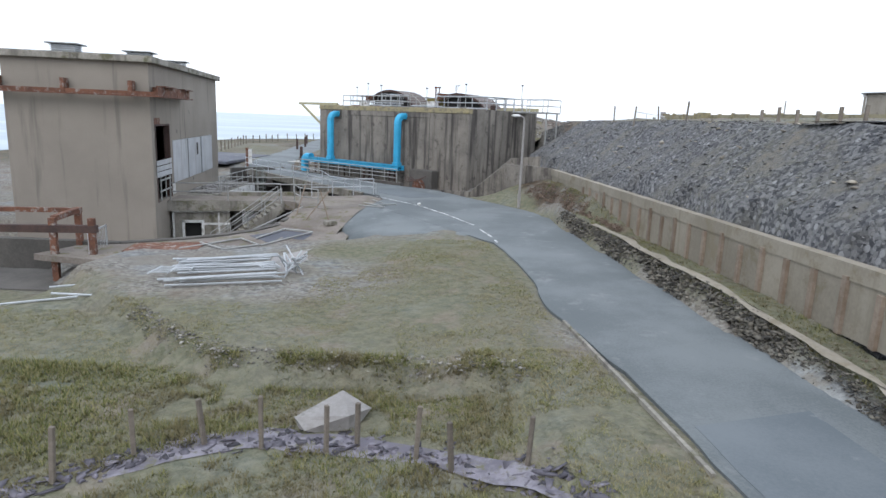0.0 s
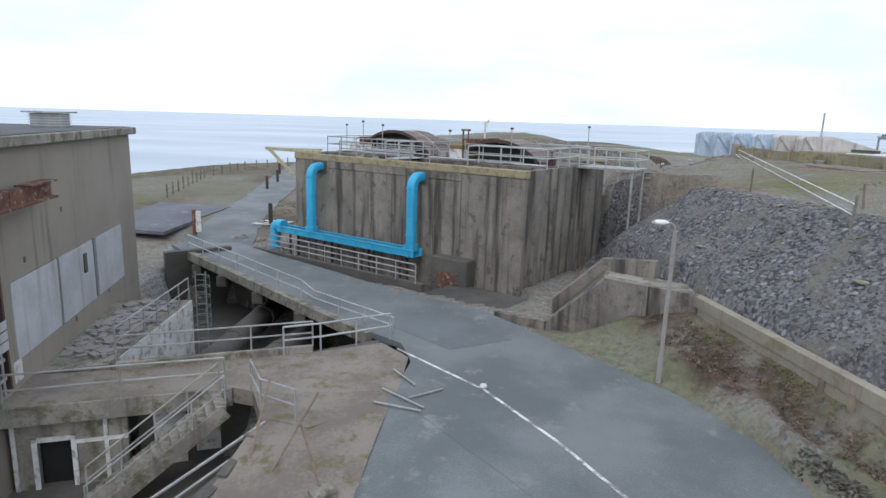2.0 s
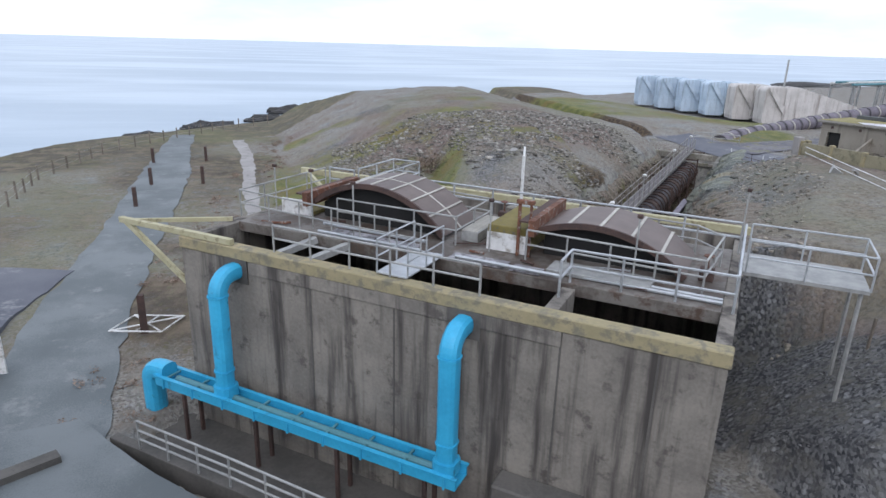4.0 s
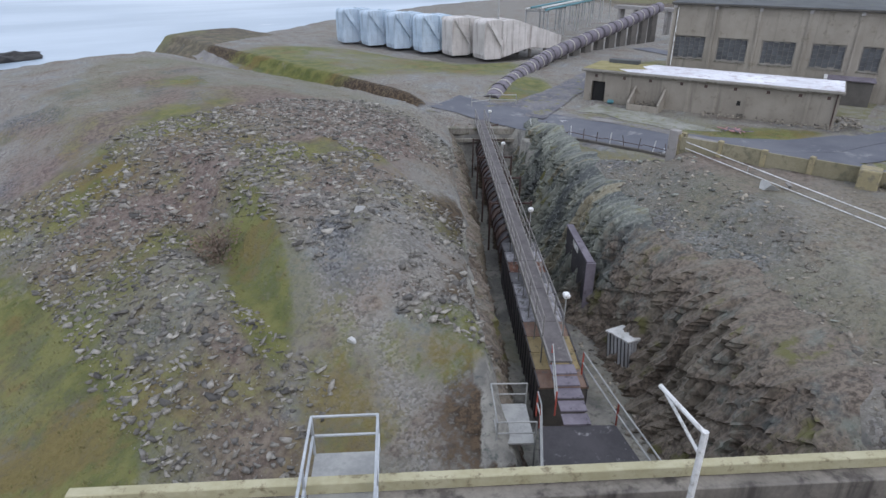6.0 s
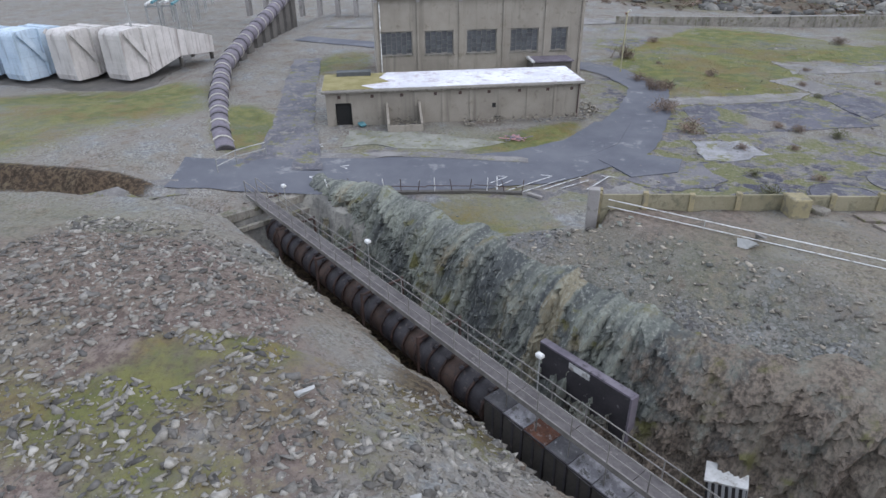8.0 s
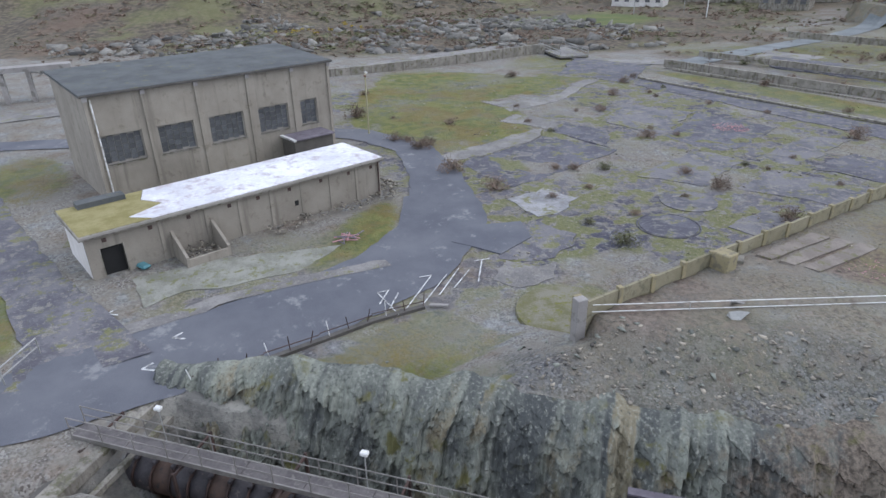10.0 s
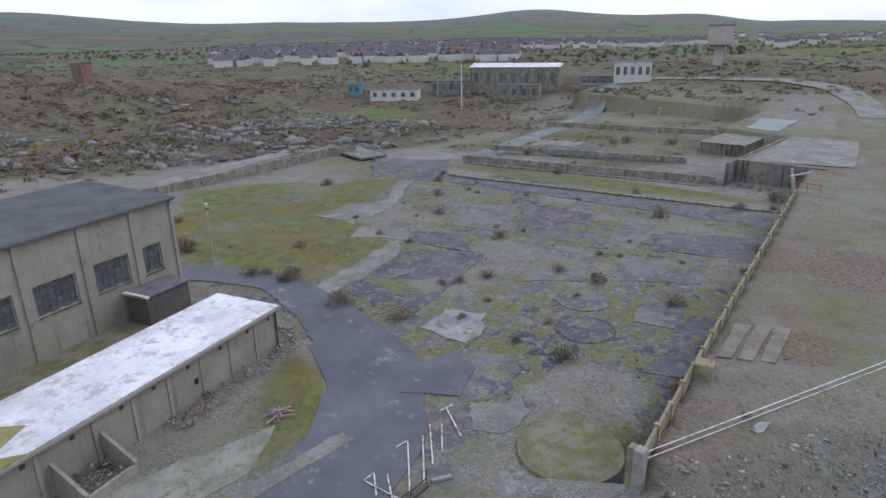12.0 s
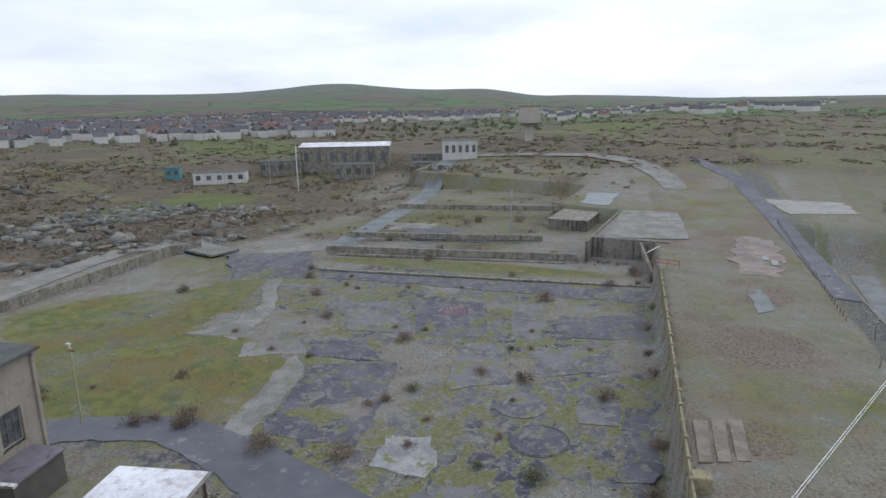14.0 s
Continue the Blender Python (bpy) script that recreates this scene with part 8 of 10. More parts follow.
def saw(x, seed):
    """Broken steps: each cell rises to its own height."""
    c = np.floor(x)
    h = LATTICE[(c.astype(int) * 7 + seed) % 256, (seed * 13) % 256]
    return (1 - (x - c)) * (0.35 + 0.65 * h), h


def rock_face(name, s0, s1, z0, z1, base, side, brown, label):
    """A sheet along the cutting: beds lean along it, steps and crags break it up. base(s, z) is the way out from the axis."""
    S, Zf = np.meshgrid(np.arange(s0, s1, 0.12), np.linspace(0, 1, 60))
    Zt = z1(S) + 0.35 * fbm(S, S * 0, 1.7, 3)
    Z = z0 + (Zt - z0) * Zf
    q = S + 0.12 * Z + 0.85 * fbm(S * 0.7, Z + 40, 3.0, 5)
    a1, h1 = saw(q / 1.15, 3)
    a2, h2 = saw(q / 0.37 + 5, 5)
    a3, h3 = saw((Z - 0.5 * S + 0.6 * fbm(S, Z, 2, 2)) / 1.3, 8)
    bw = np.clip(brown(S, Z), 0, 1)
    bc, bw = bw, 0.3 * bw
    a4, h4 = saw(q / 2.7 + 2, 11)
    a5, h5 = saw((Z + 0.55 * S + 0.5 * fbm(S + 20, Z, 3, 3)) / 0.75, 17)
    out = 0.42 * a1 + 0.7 * a4 + 0.26 * a2 + 0.5 * a3 * (0.6 + 1.5 * bw) + 0.5 * a5 * (0.3 + bw) + 0.6 * fbm(S, Z, 2.6, 4) * (0.4 + 3 * bw) + 0.07 * fbm(S, Z, 0.4, 2)
    O = base(S, Z) - out * ss(1.0, 0.8, Zf) * (1.0 if side > 0 else 0.6) + 0.5 * ss(0.9, 1.0, Zf)
    X = AX0[0] + S * AXD[0] + side * O * AXN[0]
    Y = AX0[1] + S * AXD[1] + side * O * AXN[1]
    ob = sheet(name, X, Y, Z - 0.25 * ss(0.95, 1.0, Zf), M_FACE)
    for f_ in ob.data.polygons:
        f_.use_smooth = False
    att = ob.data.color_attributes.new("bedding", "FLOAT_COLOR", "POINT")
    c = np.ones((S.size, 4), np.float32)
    c[:, 0], c[:, 1], c[:, 2] = (0.25 * h2 + 0.3 * h1 + 0.25 * h4 + 0.2 * h3 + 0.25 * fbm(S, Z, 1.2, 4)).ravel(), (h4 * 0.5 + h1 * 0.3 + h5 * 0.2 + 0.15 * fbm(S, Z, 2, 3)).ravel(), bc.ravel()
    att.data.foreach_set("color", c.ravel())
    return tagged(ob, label, "rock face", kind="structure")


rock_face("rock_face", -12.0, 37.0, -1.5, lambda s: 4.85 - 2.2 * ss(-6, -12, s) - 0.03 * np.maximum(0, s - 12) - 0.9 * ss(30, 37, s) + 0.5 * ss(6, -2, s),
          lambda s, z: np.interp(z, (-1.6, -0.4, 3.1, 4.5, 5.2), (2.4, 3.3, 4.8, 5.6, 7.2)) + 1.6 * (1 - ss(2, 9, s)) + 0.1, 1,
          lambda s, z: ss(14, 3, s) * 0.7 + 0.25 * ss(1.0, -0.5, z), "rough leaning slate beds of the cutting, brown and grey-green")
rock_face("rock_face_2", -8.0, 35.0, -1.5, lambda s: 2.6 - 3.2 * ss(1, -7, s),
          lambda s, z: np.interp(z, (-1.4, 1.0, 3.0, 4.0), (2.0, 2.6, 3.4, 4.8)), -1,
          lambda s, z: 0.75 + 0 * s, "dark brown crumbling earth and rock face beside the trough")


# ---- low building with the white roof ----
LB_ = pose(50.4, 104.6, 0.28, 0, 0, -72.66)
low = thing("low_building", LB_, "long low buff rendered building with a white-coated flat roof", "building")
part("front_wall", B((0, 0, 1.6, 0.85, 0.3, 5.3), (2.35, 0, 1.6, 24.6, 0.3, 5.3), (0.85, 0, 4.3, 2.35, 0.3, 5.3)), M_BUFF, low)
# Paler than the other walls: sky light on this end put into its colour.
part("end_wall", B((0, 0.3, 1.6, 0.3, 6.0, 5.3)), M_HOUSEWHITE, low, "rendered end wall, painted paler for sky light")
part("end_wall", B((24.3, 0.3, 1.6, 24.6, 6.0, 5.3)), M_BUFF, low)
part("back_wall", B((0.3, 5.7, 1.6, 24.3, 6.0, 5.3)), M_BUFF, low)
part("roof", B((-0.35, -0.4, 5.3, 24.95, 6.2, 5.62), bevel=0.02), M_CONC, low)
part("roof_coating", prism([(4.6, -0.3), (24.85, -0.3), (24.85, 6.1), (6.0, 6.1), (5.2, 4.0), (6.2, 2.2), (3.4, 1.0)], 5.62, 5.66), M_WHITEROOF, low, "patchy white roof coating")
part("roof_moss", prism([(-0.25, -0.3), (4.58, -0.3), (3.36, 1.0), (6.15, 2.2), (5.15, 4.0), (5.95, 6.1), (-0.25, 6.1)], 5.62, 5.65), M_ROOFMOSS, low, "yellow moss and gravel on the roof end")
part("roof_edge", B((-0.38, -0.46, 5.42, 24.98, -0.4, 5.6)), M_MULLION, low)
# Black plate behind the doorway stands in for its inner shade.
part("doorway_dark", B((0.85, 0.32, 1.9, 2.35, 0.36, 4.3)), M_OPENINGSHADE, low)
for x in (0.78, 2.35):
    part("door_reveal", B((x, -0.04, 1.9, x + 0.07, 0.3, 4.35)), M_CONC, low)
for k, x in enumerate((4.9, 8.3, 11.0, 13.7, 16.5, 19.3, 22.0, 24.45)):
    part("pilaster", B((x, -0.08, 1.6, x + 0.22, 0.0, 5.3)), M_BUFF, low)
for x in (1.1, 4.2, 7.0, 10.2, 12.6, 15.4, 18.4, 21.2, 23.6):
    part("vent_hole", B((x, -0.012, 4.72, x + 0.3, 0.01, 5.02)), M_RUSTDARK, low)
# Window shade painted as a small black plate on the wall.
part("small_window", B((15.9, -0.012, 3.3, 16.25, 0.01, 3.75)), M_OPENINGSHADE, low)
part("downpipe", tube((24.4, -0.2, 1.7), (24.4, -0.2, 5.4), 0.06, 8), M_RUSTDARK, low)
part("roof_upstand", B((1.0, 5.0, 5.62, 4.4, 6.1, 6.05), bevel=0.02), M_ROOFFELT, low, "dark felted upstand at the roof's back")
bunk = thing("fuel_bunker", LB_, "open concrete bunker with sloping side walls full of rubble", "bunker")
for x in (5.6, 8.7):
    b = bmesh.new()
    vs = [b.verts.new((xx, y, z)) for xx in (x, x + 0.22) for y, z in ((0, 1.6), (0, 4.2), (-2.6, 2.9), (-2.6, 1.6))]
    for f in ((0, 1, 2, 3), (7, 6, 5, 4), (0, 4, 5, 1), (1, 5, 6, 2), (2, 6, 7, 3), (3, 7, 4, 0)):
        b.faces.new([vs[i] for i in f])
    bmesh.ops.recalc_face_normals(b, faces=list(b.faces))
    part("side_wall", b, M_BUFF, bunk)
part("front_sill", B((5.82, -2.6, 1.8, 8.7, -2.4, 2.7)), M_BUFF, bunk)
rs = np.random.RandomState(12)
pts = [tuple((LB_ @ Vector((rs.uniform(5.9, 8.6), rs.uniform(-2.3, -0.1), rs.uniform(2.3, 2.9))))) + (rs.uniform(0.15, 0.4),) for _ in range(90)]
pts += [tuple((LB_ @ Vector((rs.uniform(13, 25.5), rs.uniform(-2.2, -0.2), 2.35 + rs.uniform(-0.05, 0.15))))) + (rs.uniform(0.15, 0.5),) for _ in range(170)]
pts += [tuple((LB_ @ Vector((rs.uniform(24.8, 27), rs.uniform(-1, 3), 2.4 + rs.uniform(-0.05, 0.3))))) + (rs.uniform(0.2, 0.6),) for _ in range(90)]
scatter("rubble", pts, M_RUBBLEBITS, "broken concrete and brick rubble along the low building", "rubble", 0.5, 8)
debris_rng = random.Random(6)
for k in range(16):
    x, y = 49.2 + debris_rng.uniform(-0.8, 0.8), 86.6 + debris_rng.uniform(-0.8, 0.8)
    b = bmesh.new()
    d_ = Vector((debris_rng.uniform(-0.7, 0.7), debris_rng.uniform(-0.7, 0.7), debris_rng.uniform(0, 0.15)))
    add_tube(b, [-d_, d_], 0.05, 5)
    solid("pipe_offcut", b, M_PINK if k % 2 else M_PIPEGREY, pose(x, y, gz(x, y) + 0.2), "short pink or grey pipe offcut in a scrap heap", "pipe offcut", "scrap heap")
solid("blue_sack", B((-0.5, -0.35, 0, 0.5, 0.35, 0.3), bevel=0.12), M_TEAL, pose(51.0, 101.4, 2.45, 0, 0, 30), "crumpled pale blue plastic sack by the doorway", "sack")

# ---- tall hall ----
HL = pose(66.9, 104.2, 0, 0, 0, -72.66)
hall = thing("machine_hall", HL, "tall buff rendered machine hall with lattice windows and dark roof", "building")
WX = ((0.5, 4.2), (5.6, 9.0), (10.5, 14.1), (15.7, 19.1), (20.6, 22.6))
xs = [0.0] + [v for w in WX for v in w] + [24.4]
for k in range(0, len(xs), 2):
    part("front_wall", B((xs[k], 0, 1.4, xs[k + 1], 0.35, 11.9)), M_BUFF, hall)
for a, b_ in WX:
    part("window_apron", B((a, 0, 1.4, b_, 0.35, 5.65)), M_BUFF, hall)
    part("window_head", B((a, 0, 8.35, b_, 0.35, 11.9)), M_BUFF, hall)
part("gable_wall", B((0, 0.35, 1.4, 0.35, 11.4, 12.1)), M_BUFF, hall)
part("gable_wall", B((24.05, 0.35, 1.4, 24.4, 11.4, 12.1)), M_BUFF, hall)
part("back_wall", B((0.35, 11.05, 1.4, 24.05, 11.4, 12.3)), M_BUFF, hall)
b = bmesh.new()
vs = [b.verts.new(c) for c in ((-0.3, -0.4, 11.9), (24.7, -0.4, 11.9), (24.7, 11.7, 12.5), (-0.3, 11.7, 12.5), (-0.3, -0.4, 12.15), (24.7, -0.4, 12.15), (24.7, 11.7, 12.75), (-0.3, 11.7, 12.75))]
for f in ((3, 2, 1, 0), (4, 5, 6, 7), (0, 1, 5, 4), (1, 2, 6, 5), (2, 3, 7, 6), (3, 0, 4, 7)):
    b.faces.new([vs[i] for i in f])
part("roof", b, M_ROOFFELT, hall, "dark felted roof with mossy patches")
part("gutter", B((-0.3, -0.5, 11.95, 24.7, -0.4, 12.1)), M_CONC_DARK, hall)
for x in (0.0, 4.75, 9.6, 14.75, 19.7, 24.1):
    part("pilaster", B((x, -0.16, 1.4, x + 0.3, 0.0, 11.85)), M_BUFF, hall)
    part("hopper", B((x - 0.05, -0.32, 11.5, x + 0.35, -0.16, 11.9)), M_SLAB, hall)
part("downpipe", tube((0.55, -0.25, 2.5), (0.55, -0.25, 11.6), 0.07, 8), M_WHITE, hall)
pane_me = {}
for a, b_ in WX:
    win = part("lattice_window", B((a, 0.18, 5.65, a + 0.1, 0.3, 8.35), (b_ - 0.1, 0.18, 5.65, b_, 0.3, 8.35), (a, 0.18, 5.65, b_, 0.3, 5.75), (a, 0.18, 8.25, b_, 0.3, 8.35)), M_MULLION, hall)
    nx_, nz_ = max(3, round((b_ - a) / 0.62)), 5
    dx, dz = (b_ - a - 0.2) / nx_, 2.5 / nz_
    key = round(dx, 3)
    if key not in pane_me:
        pane_me[key] = mesh_of("pane", B((0.03, 0.22, 0.03, dx - 0.03, 0.27, dz - 0.03), bevel=0.0), M_GLASSBLOCK)
    for i in range(nx_):
        off = 0.22 if i % 2 else 0.0
        for j in range(nz_):
            shared("pane", pane_me[key], win, Matrix.Translation((a + 0.1 + i * dx, 0.04 * ((i + j) % 3 == 0), 5.75 + j * dz * 0.95 + off * 0.5)))
    part("sill", B((a - 0.1, -0.08, 5.55, b_ + 0.1, 0.2, 5.65)), M_CONC, hall)
    part("window_void", B((a, 0.31, 5.65, b_, 0.34, 8.35)), M_MULLION, hall)
shed = thing("plant_shed", HL, "small grey felt-roofed plant shed against the hall", "shed")
part("body", B((17.8, -3.0, 1.8, 22.4, -0.4, 5.0)), M_CONC_DARK, shed)
part("roof", B((17.6, -3.2, 5.0, 22.6, -0.3, 5.16), bevel=0.02), M_PIPEGREY, shed)
part("roof_edge", B((17.6, -3.24, 5.0, 17.95, -0.3, 5.19)), M_WHITE, shed)
patch("building_apron", [(45.3, 101.6), (45.9, 98.8), (45.8, 91.3), (48.3, 87.8), (49.0, 90), (49.6, 94.5), (50.3, 96.0), (49.8, 102.3)], M_PALEGRAVEL, "pale green-grey gravel apron before the low building", 0.04, 0.4)
patch("hall_gap", [(57.3, 107.0), (66.5, 104.8), (74.0, 82.0), (64.6, 80.0)], M_MOSSPAD, "mossy gravelled strip between the two buildings", 0.05, 0.3)

lamp2 = thing("yard_lamp", pose(77.8, 75.7, gz(77.8, 75.7) - 0.05), "tall thin yard lamp column with a cross arm", "street lamp")
part("column", tube((0, 0, 0), (0, 0, 7.2), 0.09, 8), M_RAILYEL, lamp2)
part("arm", tube((-0.5, 0.2, 7.1), (0.6, -0.3, 7.3), 0.05, 6), M_RAILYEL, lamp2)
part("lantern", B((0.45, -0.5, 7.2, 0.95, -0.2, 7.4), bevel=0.05), M_WHITE, lamp2)
part("lantern", B((-0.85, 0.1, 7.05, -0.4, 0.35, 7.25), bevel=0.05), M_RUST, lamp2)


# ---- duct hoods, pipelines and racks ----
def duct_hood(x, y, mat_, label):
    root = thing("intake_hood", pose(x, y, 1.3, 0, 0, -14), label, "intake hood", "intake hoods")
    prof = [(0.2, 0)] + [(0.0, 0.8), (0.0, 5.2)] + [(0.9 - 0.9 * math.cos(t), 5.3 + 0.9 * math.sin(t)) for t in [k * math.pi / 10 for k in range(1, 6)]] + [(3.0, 6.25), (3.3, 5.8), (3.3, 0)]
    b = bmesh.new()
    lo = [b.verts.new((px, -1.9, pz)) for px, pz in prof]
    hi = [b.verts.new((px, 1.9, pz)) for px, pz in prof]
    b.faces.new(lo)
    b.faces.new(list(reversed(hi)))
    for k in range(len(prof)):
        b.faces.new((lo[k], hi[k], hi[(k + 1) % len(prof)], lo[(k + 1) % len(prof)]))
    bmesh.ops.recalc_face_normals(b, faces=list(b.faces))
    part("tower", b, mat_, root)
    for k in range(7):
        z = 0.7 + 0.72 * k
        part("band", B((-0.05, -1.95, z, 3.35, 1.95, z + 0.06)), mat_, root)
    b = bmesh.new()
    p2 = [(3.3, 6.1), (5.6, 6.2), (15.5, 3.3), (15.5, 1.0), (9.0, 1.6), (3.3, 0.2)]
    lo = [b.verts.new((px, -2.3, pz)) for px, pz in p2]
    hi = [b.verts.new((px, 2.3, pz)) for px, pz in p2]
    b.faces.new(lo)
    b.faces.new(list(reversed(hi)))
    for k in range(len(p2)):
        b.faces.new((lo[k], hi[k], hi[(k + 1) % len(p2)], lo[(k + 1) % len(p2)]))
    bmesh.ops.recalc_face_normals(b, faces=list(b.faces))
    part("tapered_duct", b, mat_, root)
    for k in range(9):
        px = 4.0 + k * 1.25
        zt = 6.2 - max(0, px - 5.6) * 0.293
        part("rib", B((px, -2.36, 1.3, px + 0.1, 2.36, zt + 0.05)), mat_, root)
    for sg in (-2.36, 2.26):
        b = bmesh.new()
        add_beam(b, (0.6, sg + 0.05 + 0.4 * (sg > 0) - 0.4 * (sg < 0) * -1 * 0, 6.0), (4.6, sg + 0.05, 0.6), 0.12, 0.7)
        part("diagonal_brace", b, mat_, root)
    for px in (9.0, 15.0):
        part("leg", B((px, -2.1, 0, px + 0.4, -1.7, 1.4), (px, 1.7, 0, px + 0.4, 2.1, 1.4)), M_CONC_DARK, root)
    return root


for k in range(6):
    f = k / 5
    duct_hood(69.0 - 5.6 * f, 140.0 + 33.5 * f, M_DUCTGREY if k < 2 else M_DUCTBLUE, ("pale grey" if k < 2 else "pale blue") + " clad intake hood with ribbed tapering duct")
patch("hood_base", [(66, 134), (88, 140), (80, 182), (60, 177)], M_CONC_DARK, "dark wet concrete base under the intake hoods", 0.05, 0.6)
main = thing("pipeline", Matrix(), "very wide grey-black wrapped pipeline with pale joint rings", "pipeline")
PL = [Vector(c) for c in ((41.6, 110.6, 2.2), (45.3, 113.0, 2.6), (57, 119.3, 2.9), (69.2, 125.0, 3.4), (83, 128.2, 4.6), (97, 130.6, 6.0), (114, 133.5, 8.0))]
for p, q in zip(PL, PL[1:]):
    m_ = max(2, round((q - p).length / 2.4))
    for k in range(m_):
        a, c = p.lerp(q, k / m_), p.lerp(q, (k + 1) / m_)
        b = bmesh.new()
        add_tube(b, [a, c], 1.0, 18)
        part("barrel", b, M_PIPEGREY, main, smooth=True)
        d_ = (c - a).normalized() * 0.12
        b = bmesh.new()
        add_tube(b, [a - d_, a + d_], 1.08, 18)
        part("ring", b, M_STRIP if k % 2 else M_PIPEBLACK, main)
        if k % 2 == 0:
            part("saddle", B((a.x - 0.9, a.y - 0.4, gz(a.x, a.y) - 0.4, a.x + 0.9, a.y + 0.4, a.z - 0.5)), M_CONC_DARK, main)
railing("pipe_crossing_rail", [(36.6, 108.6, gz(36.6, 108.6)), (38.9, 108.2, gz(38.9, 108.2)), (41.6, 106.9, gz(41.6, 106.9))], "pale two-rail barrier where the pipe meets the road", M_RAILGREY, 1.1, 2.2, 0.05, group="road railings")
mast = thing("mast", pose(72.5, 139.0, 1.5), "thin grey steel mast beside the intake hoods", "mast")
part("pole", tube((0, 0, 0), (0, 0, 10.5), 0.16, 8), M_RAILGREY, mast)
part("base", B((-0.4, -0.4, 0, 0.4, 0.4, 0.5)), M_CONC, mast)
for k in range(5):
    rack = thing("pipe_rack", pose(92 + k * 11, 147 + k * 4.5, 2.0, 0, 0, 22), "steel pipe rack carrying green and white pipes", "pipe rack", "pipe racks")
    for x in (0, 9):
        part("frame_post", B((x, -2.4, 0, x + 0.3, -2.1, 5.5), (x, 2.1, 0, x + 0.3, 2.4, 5.5), (x, -2.4, 5.2, x + 0.3, 2.4, 5.5)), M_RAILGREY, rack)
    for j in range(5):
        part("pipe", tube((-0.8, -2 + j, 5.75 + 0.3 * (j % 2)), (11, -2 + j, 5.75 + 0.3 * (j % 2)), 0.22, 8), (M_TEAL, M_WHITE, M_RAILGREY)[j % 3], rack)
trestle = thing("concrete_trestle", pose(120, 112, gz(120, 112), 0, 0, 94), "long grey concrete trestle on square columns", "trestle")
part("deck", B((-2, -1.2, 4.6, 34, 1.2, 5.3)), M_SLAB, trestle)
for k in range(10):
    part("column", B((k * 3.6, -0.9, 0, k * 3.6 + 0.6, 0.9, 4.6)), M_SLAB, trestle)


# ---- panel wall between plateau and yard ----
pwall = thing("panel_wall", Matrix(), "mossy buff concrete panel wall with posts along the plateau", "wall", kind="structure")
ys = np.linspace(80.6, 19.5, 26)
for k, (y0, y1) in enumerate(zip(ys, ys[1:])):
    x0, x1 = float(panel_x(y0)), float(panel_x(y1))
    b = bmesh.new()
    zt = 7.0 + 0.05 * math.sin(k * 2.4)
    add_beam(b, (x0, y0 - 0.14, (zt + 1.9) / 2), (x1, y1 + 0.14, (zt + 1.9) / 2), 0.16, zt - 1.9)
    part("wall_panel", b, M_WALLPANEL, pwall)
    part("wall_post", B((x0 - 0.16, y0 - 0.14, 1.9, x0 + 0.16, y0 + 0.14, zt + 0.12), bevel=0.02), M_COPING, pwall)
part("end_post", B((26.8, 80.6, 4.9, 27.3, 81.2, 7.35), bevel=0.03), M_SLAB, pwall)
part("end_post", B((27.4, 80.4, 4.9, 27.75, 80.9, 7.15), bevel=0.03), M_COPING, pwall)
solid("concrete_block", B((-0.55, -0.5, -0.3, 0.55, 0.5, 1.0), bevel=0.05), M_COPING, pose(28.0, 70.4, gz(27.6, 70.4), 0, 0, 12), "mossy concrete block against the panel wall", "block")
solid("concrete_block", B((-0.5, -0.4, -0.2, 0.5, 0.4, 0.3), bevel=0.05), M_CONC, pose(28.3, 69.2, gz(27.6, 69.2), 0, 0, 40), "tumbled concrete lump beside the panel wall", "block")
red = thing("red_barrier", pose(33.6, 17.4, gz(33.6, 17.4)), "faded red tube barrier at the wall's far end", "barrier")
for x in (0, 1.6, 3.2):
    part("post", tube((x, -x * 0.15, 0), (x, -x * 0.15, 1.1), 0.05, 6), M_RED, red)
for h in (0.55, 1.1):
    part("rail", tube((0, 0, h), (3.2, -0.48, h), 0.05, 6), M_RED, red)

# ---- bank, channel and bay walls across the yard ----
chan = thing("channel_wall", Matrix(), "low stained concrete channel walls across the far yard", "wall", kind="structure")
for p, q, h, z in (((94.9, 14.6), (50.8, 4.6), 1.3, 2.6), ((92, 15.2), (52.0, 7.2), 0.35, 2.5), ((37.5, 15.2), (89.4, 24.9), 0.22, 2.45), ((97.5, 4), (60, -6.5), 1.0, 3.2), ((100, -22), (62, -32), 1.2, 4.6)):
    b = bmesh.new()
    add_beam(b, (*p, z + h / 2), (*q, z + h / 2), 0.45, h)
    part("wall_panel", b, M_CONC, chan)
bay = thing("loading_bay", Matrix(), "sunken concrete loading bay with mossy edges", "wall", kind="structure")
for p, q in (((36.3, 0.95), (49.4, 0.95)),):
    b = bmesh.new()
    add_beam(b, (*p, 4.3), (*q, 4.3), 0.7, 4.1)
    part("wall_panel", b, M_TANK, bay)
b = bmesh.new()
add_beam(b, (41.0, 1.2, 5.6), (37.8, 10.5, 3.0), 0.4, 1.0)
part("ramp_kerb", b, M_CONC, bay)
part("edge_wall", B((49.0, -28, 2.4, 49.4, 5, 6.3)), M_TANK, bay)
part("rail", tube((37.6, 4.0, 6.3), (38.6, 12.6, 7.0), 0.06, 6), M_WHITE, bay)
blk = thing("ramp_block", Matrix(), "square mossy concrete block house at the ramp", "block")
part("body", B((54, -31, 2.6, 62, -18, 5.2), bevel=0.05), M_TANK, blk)
part("top", B((53.8, -31.2, 5.2, 62.2, -17.8, 5.4)), M_CONC, blk)
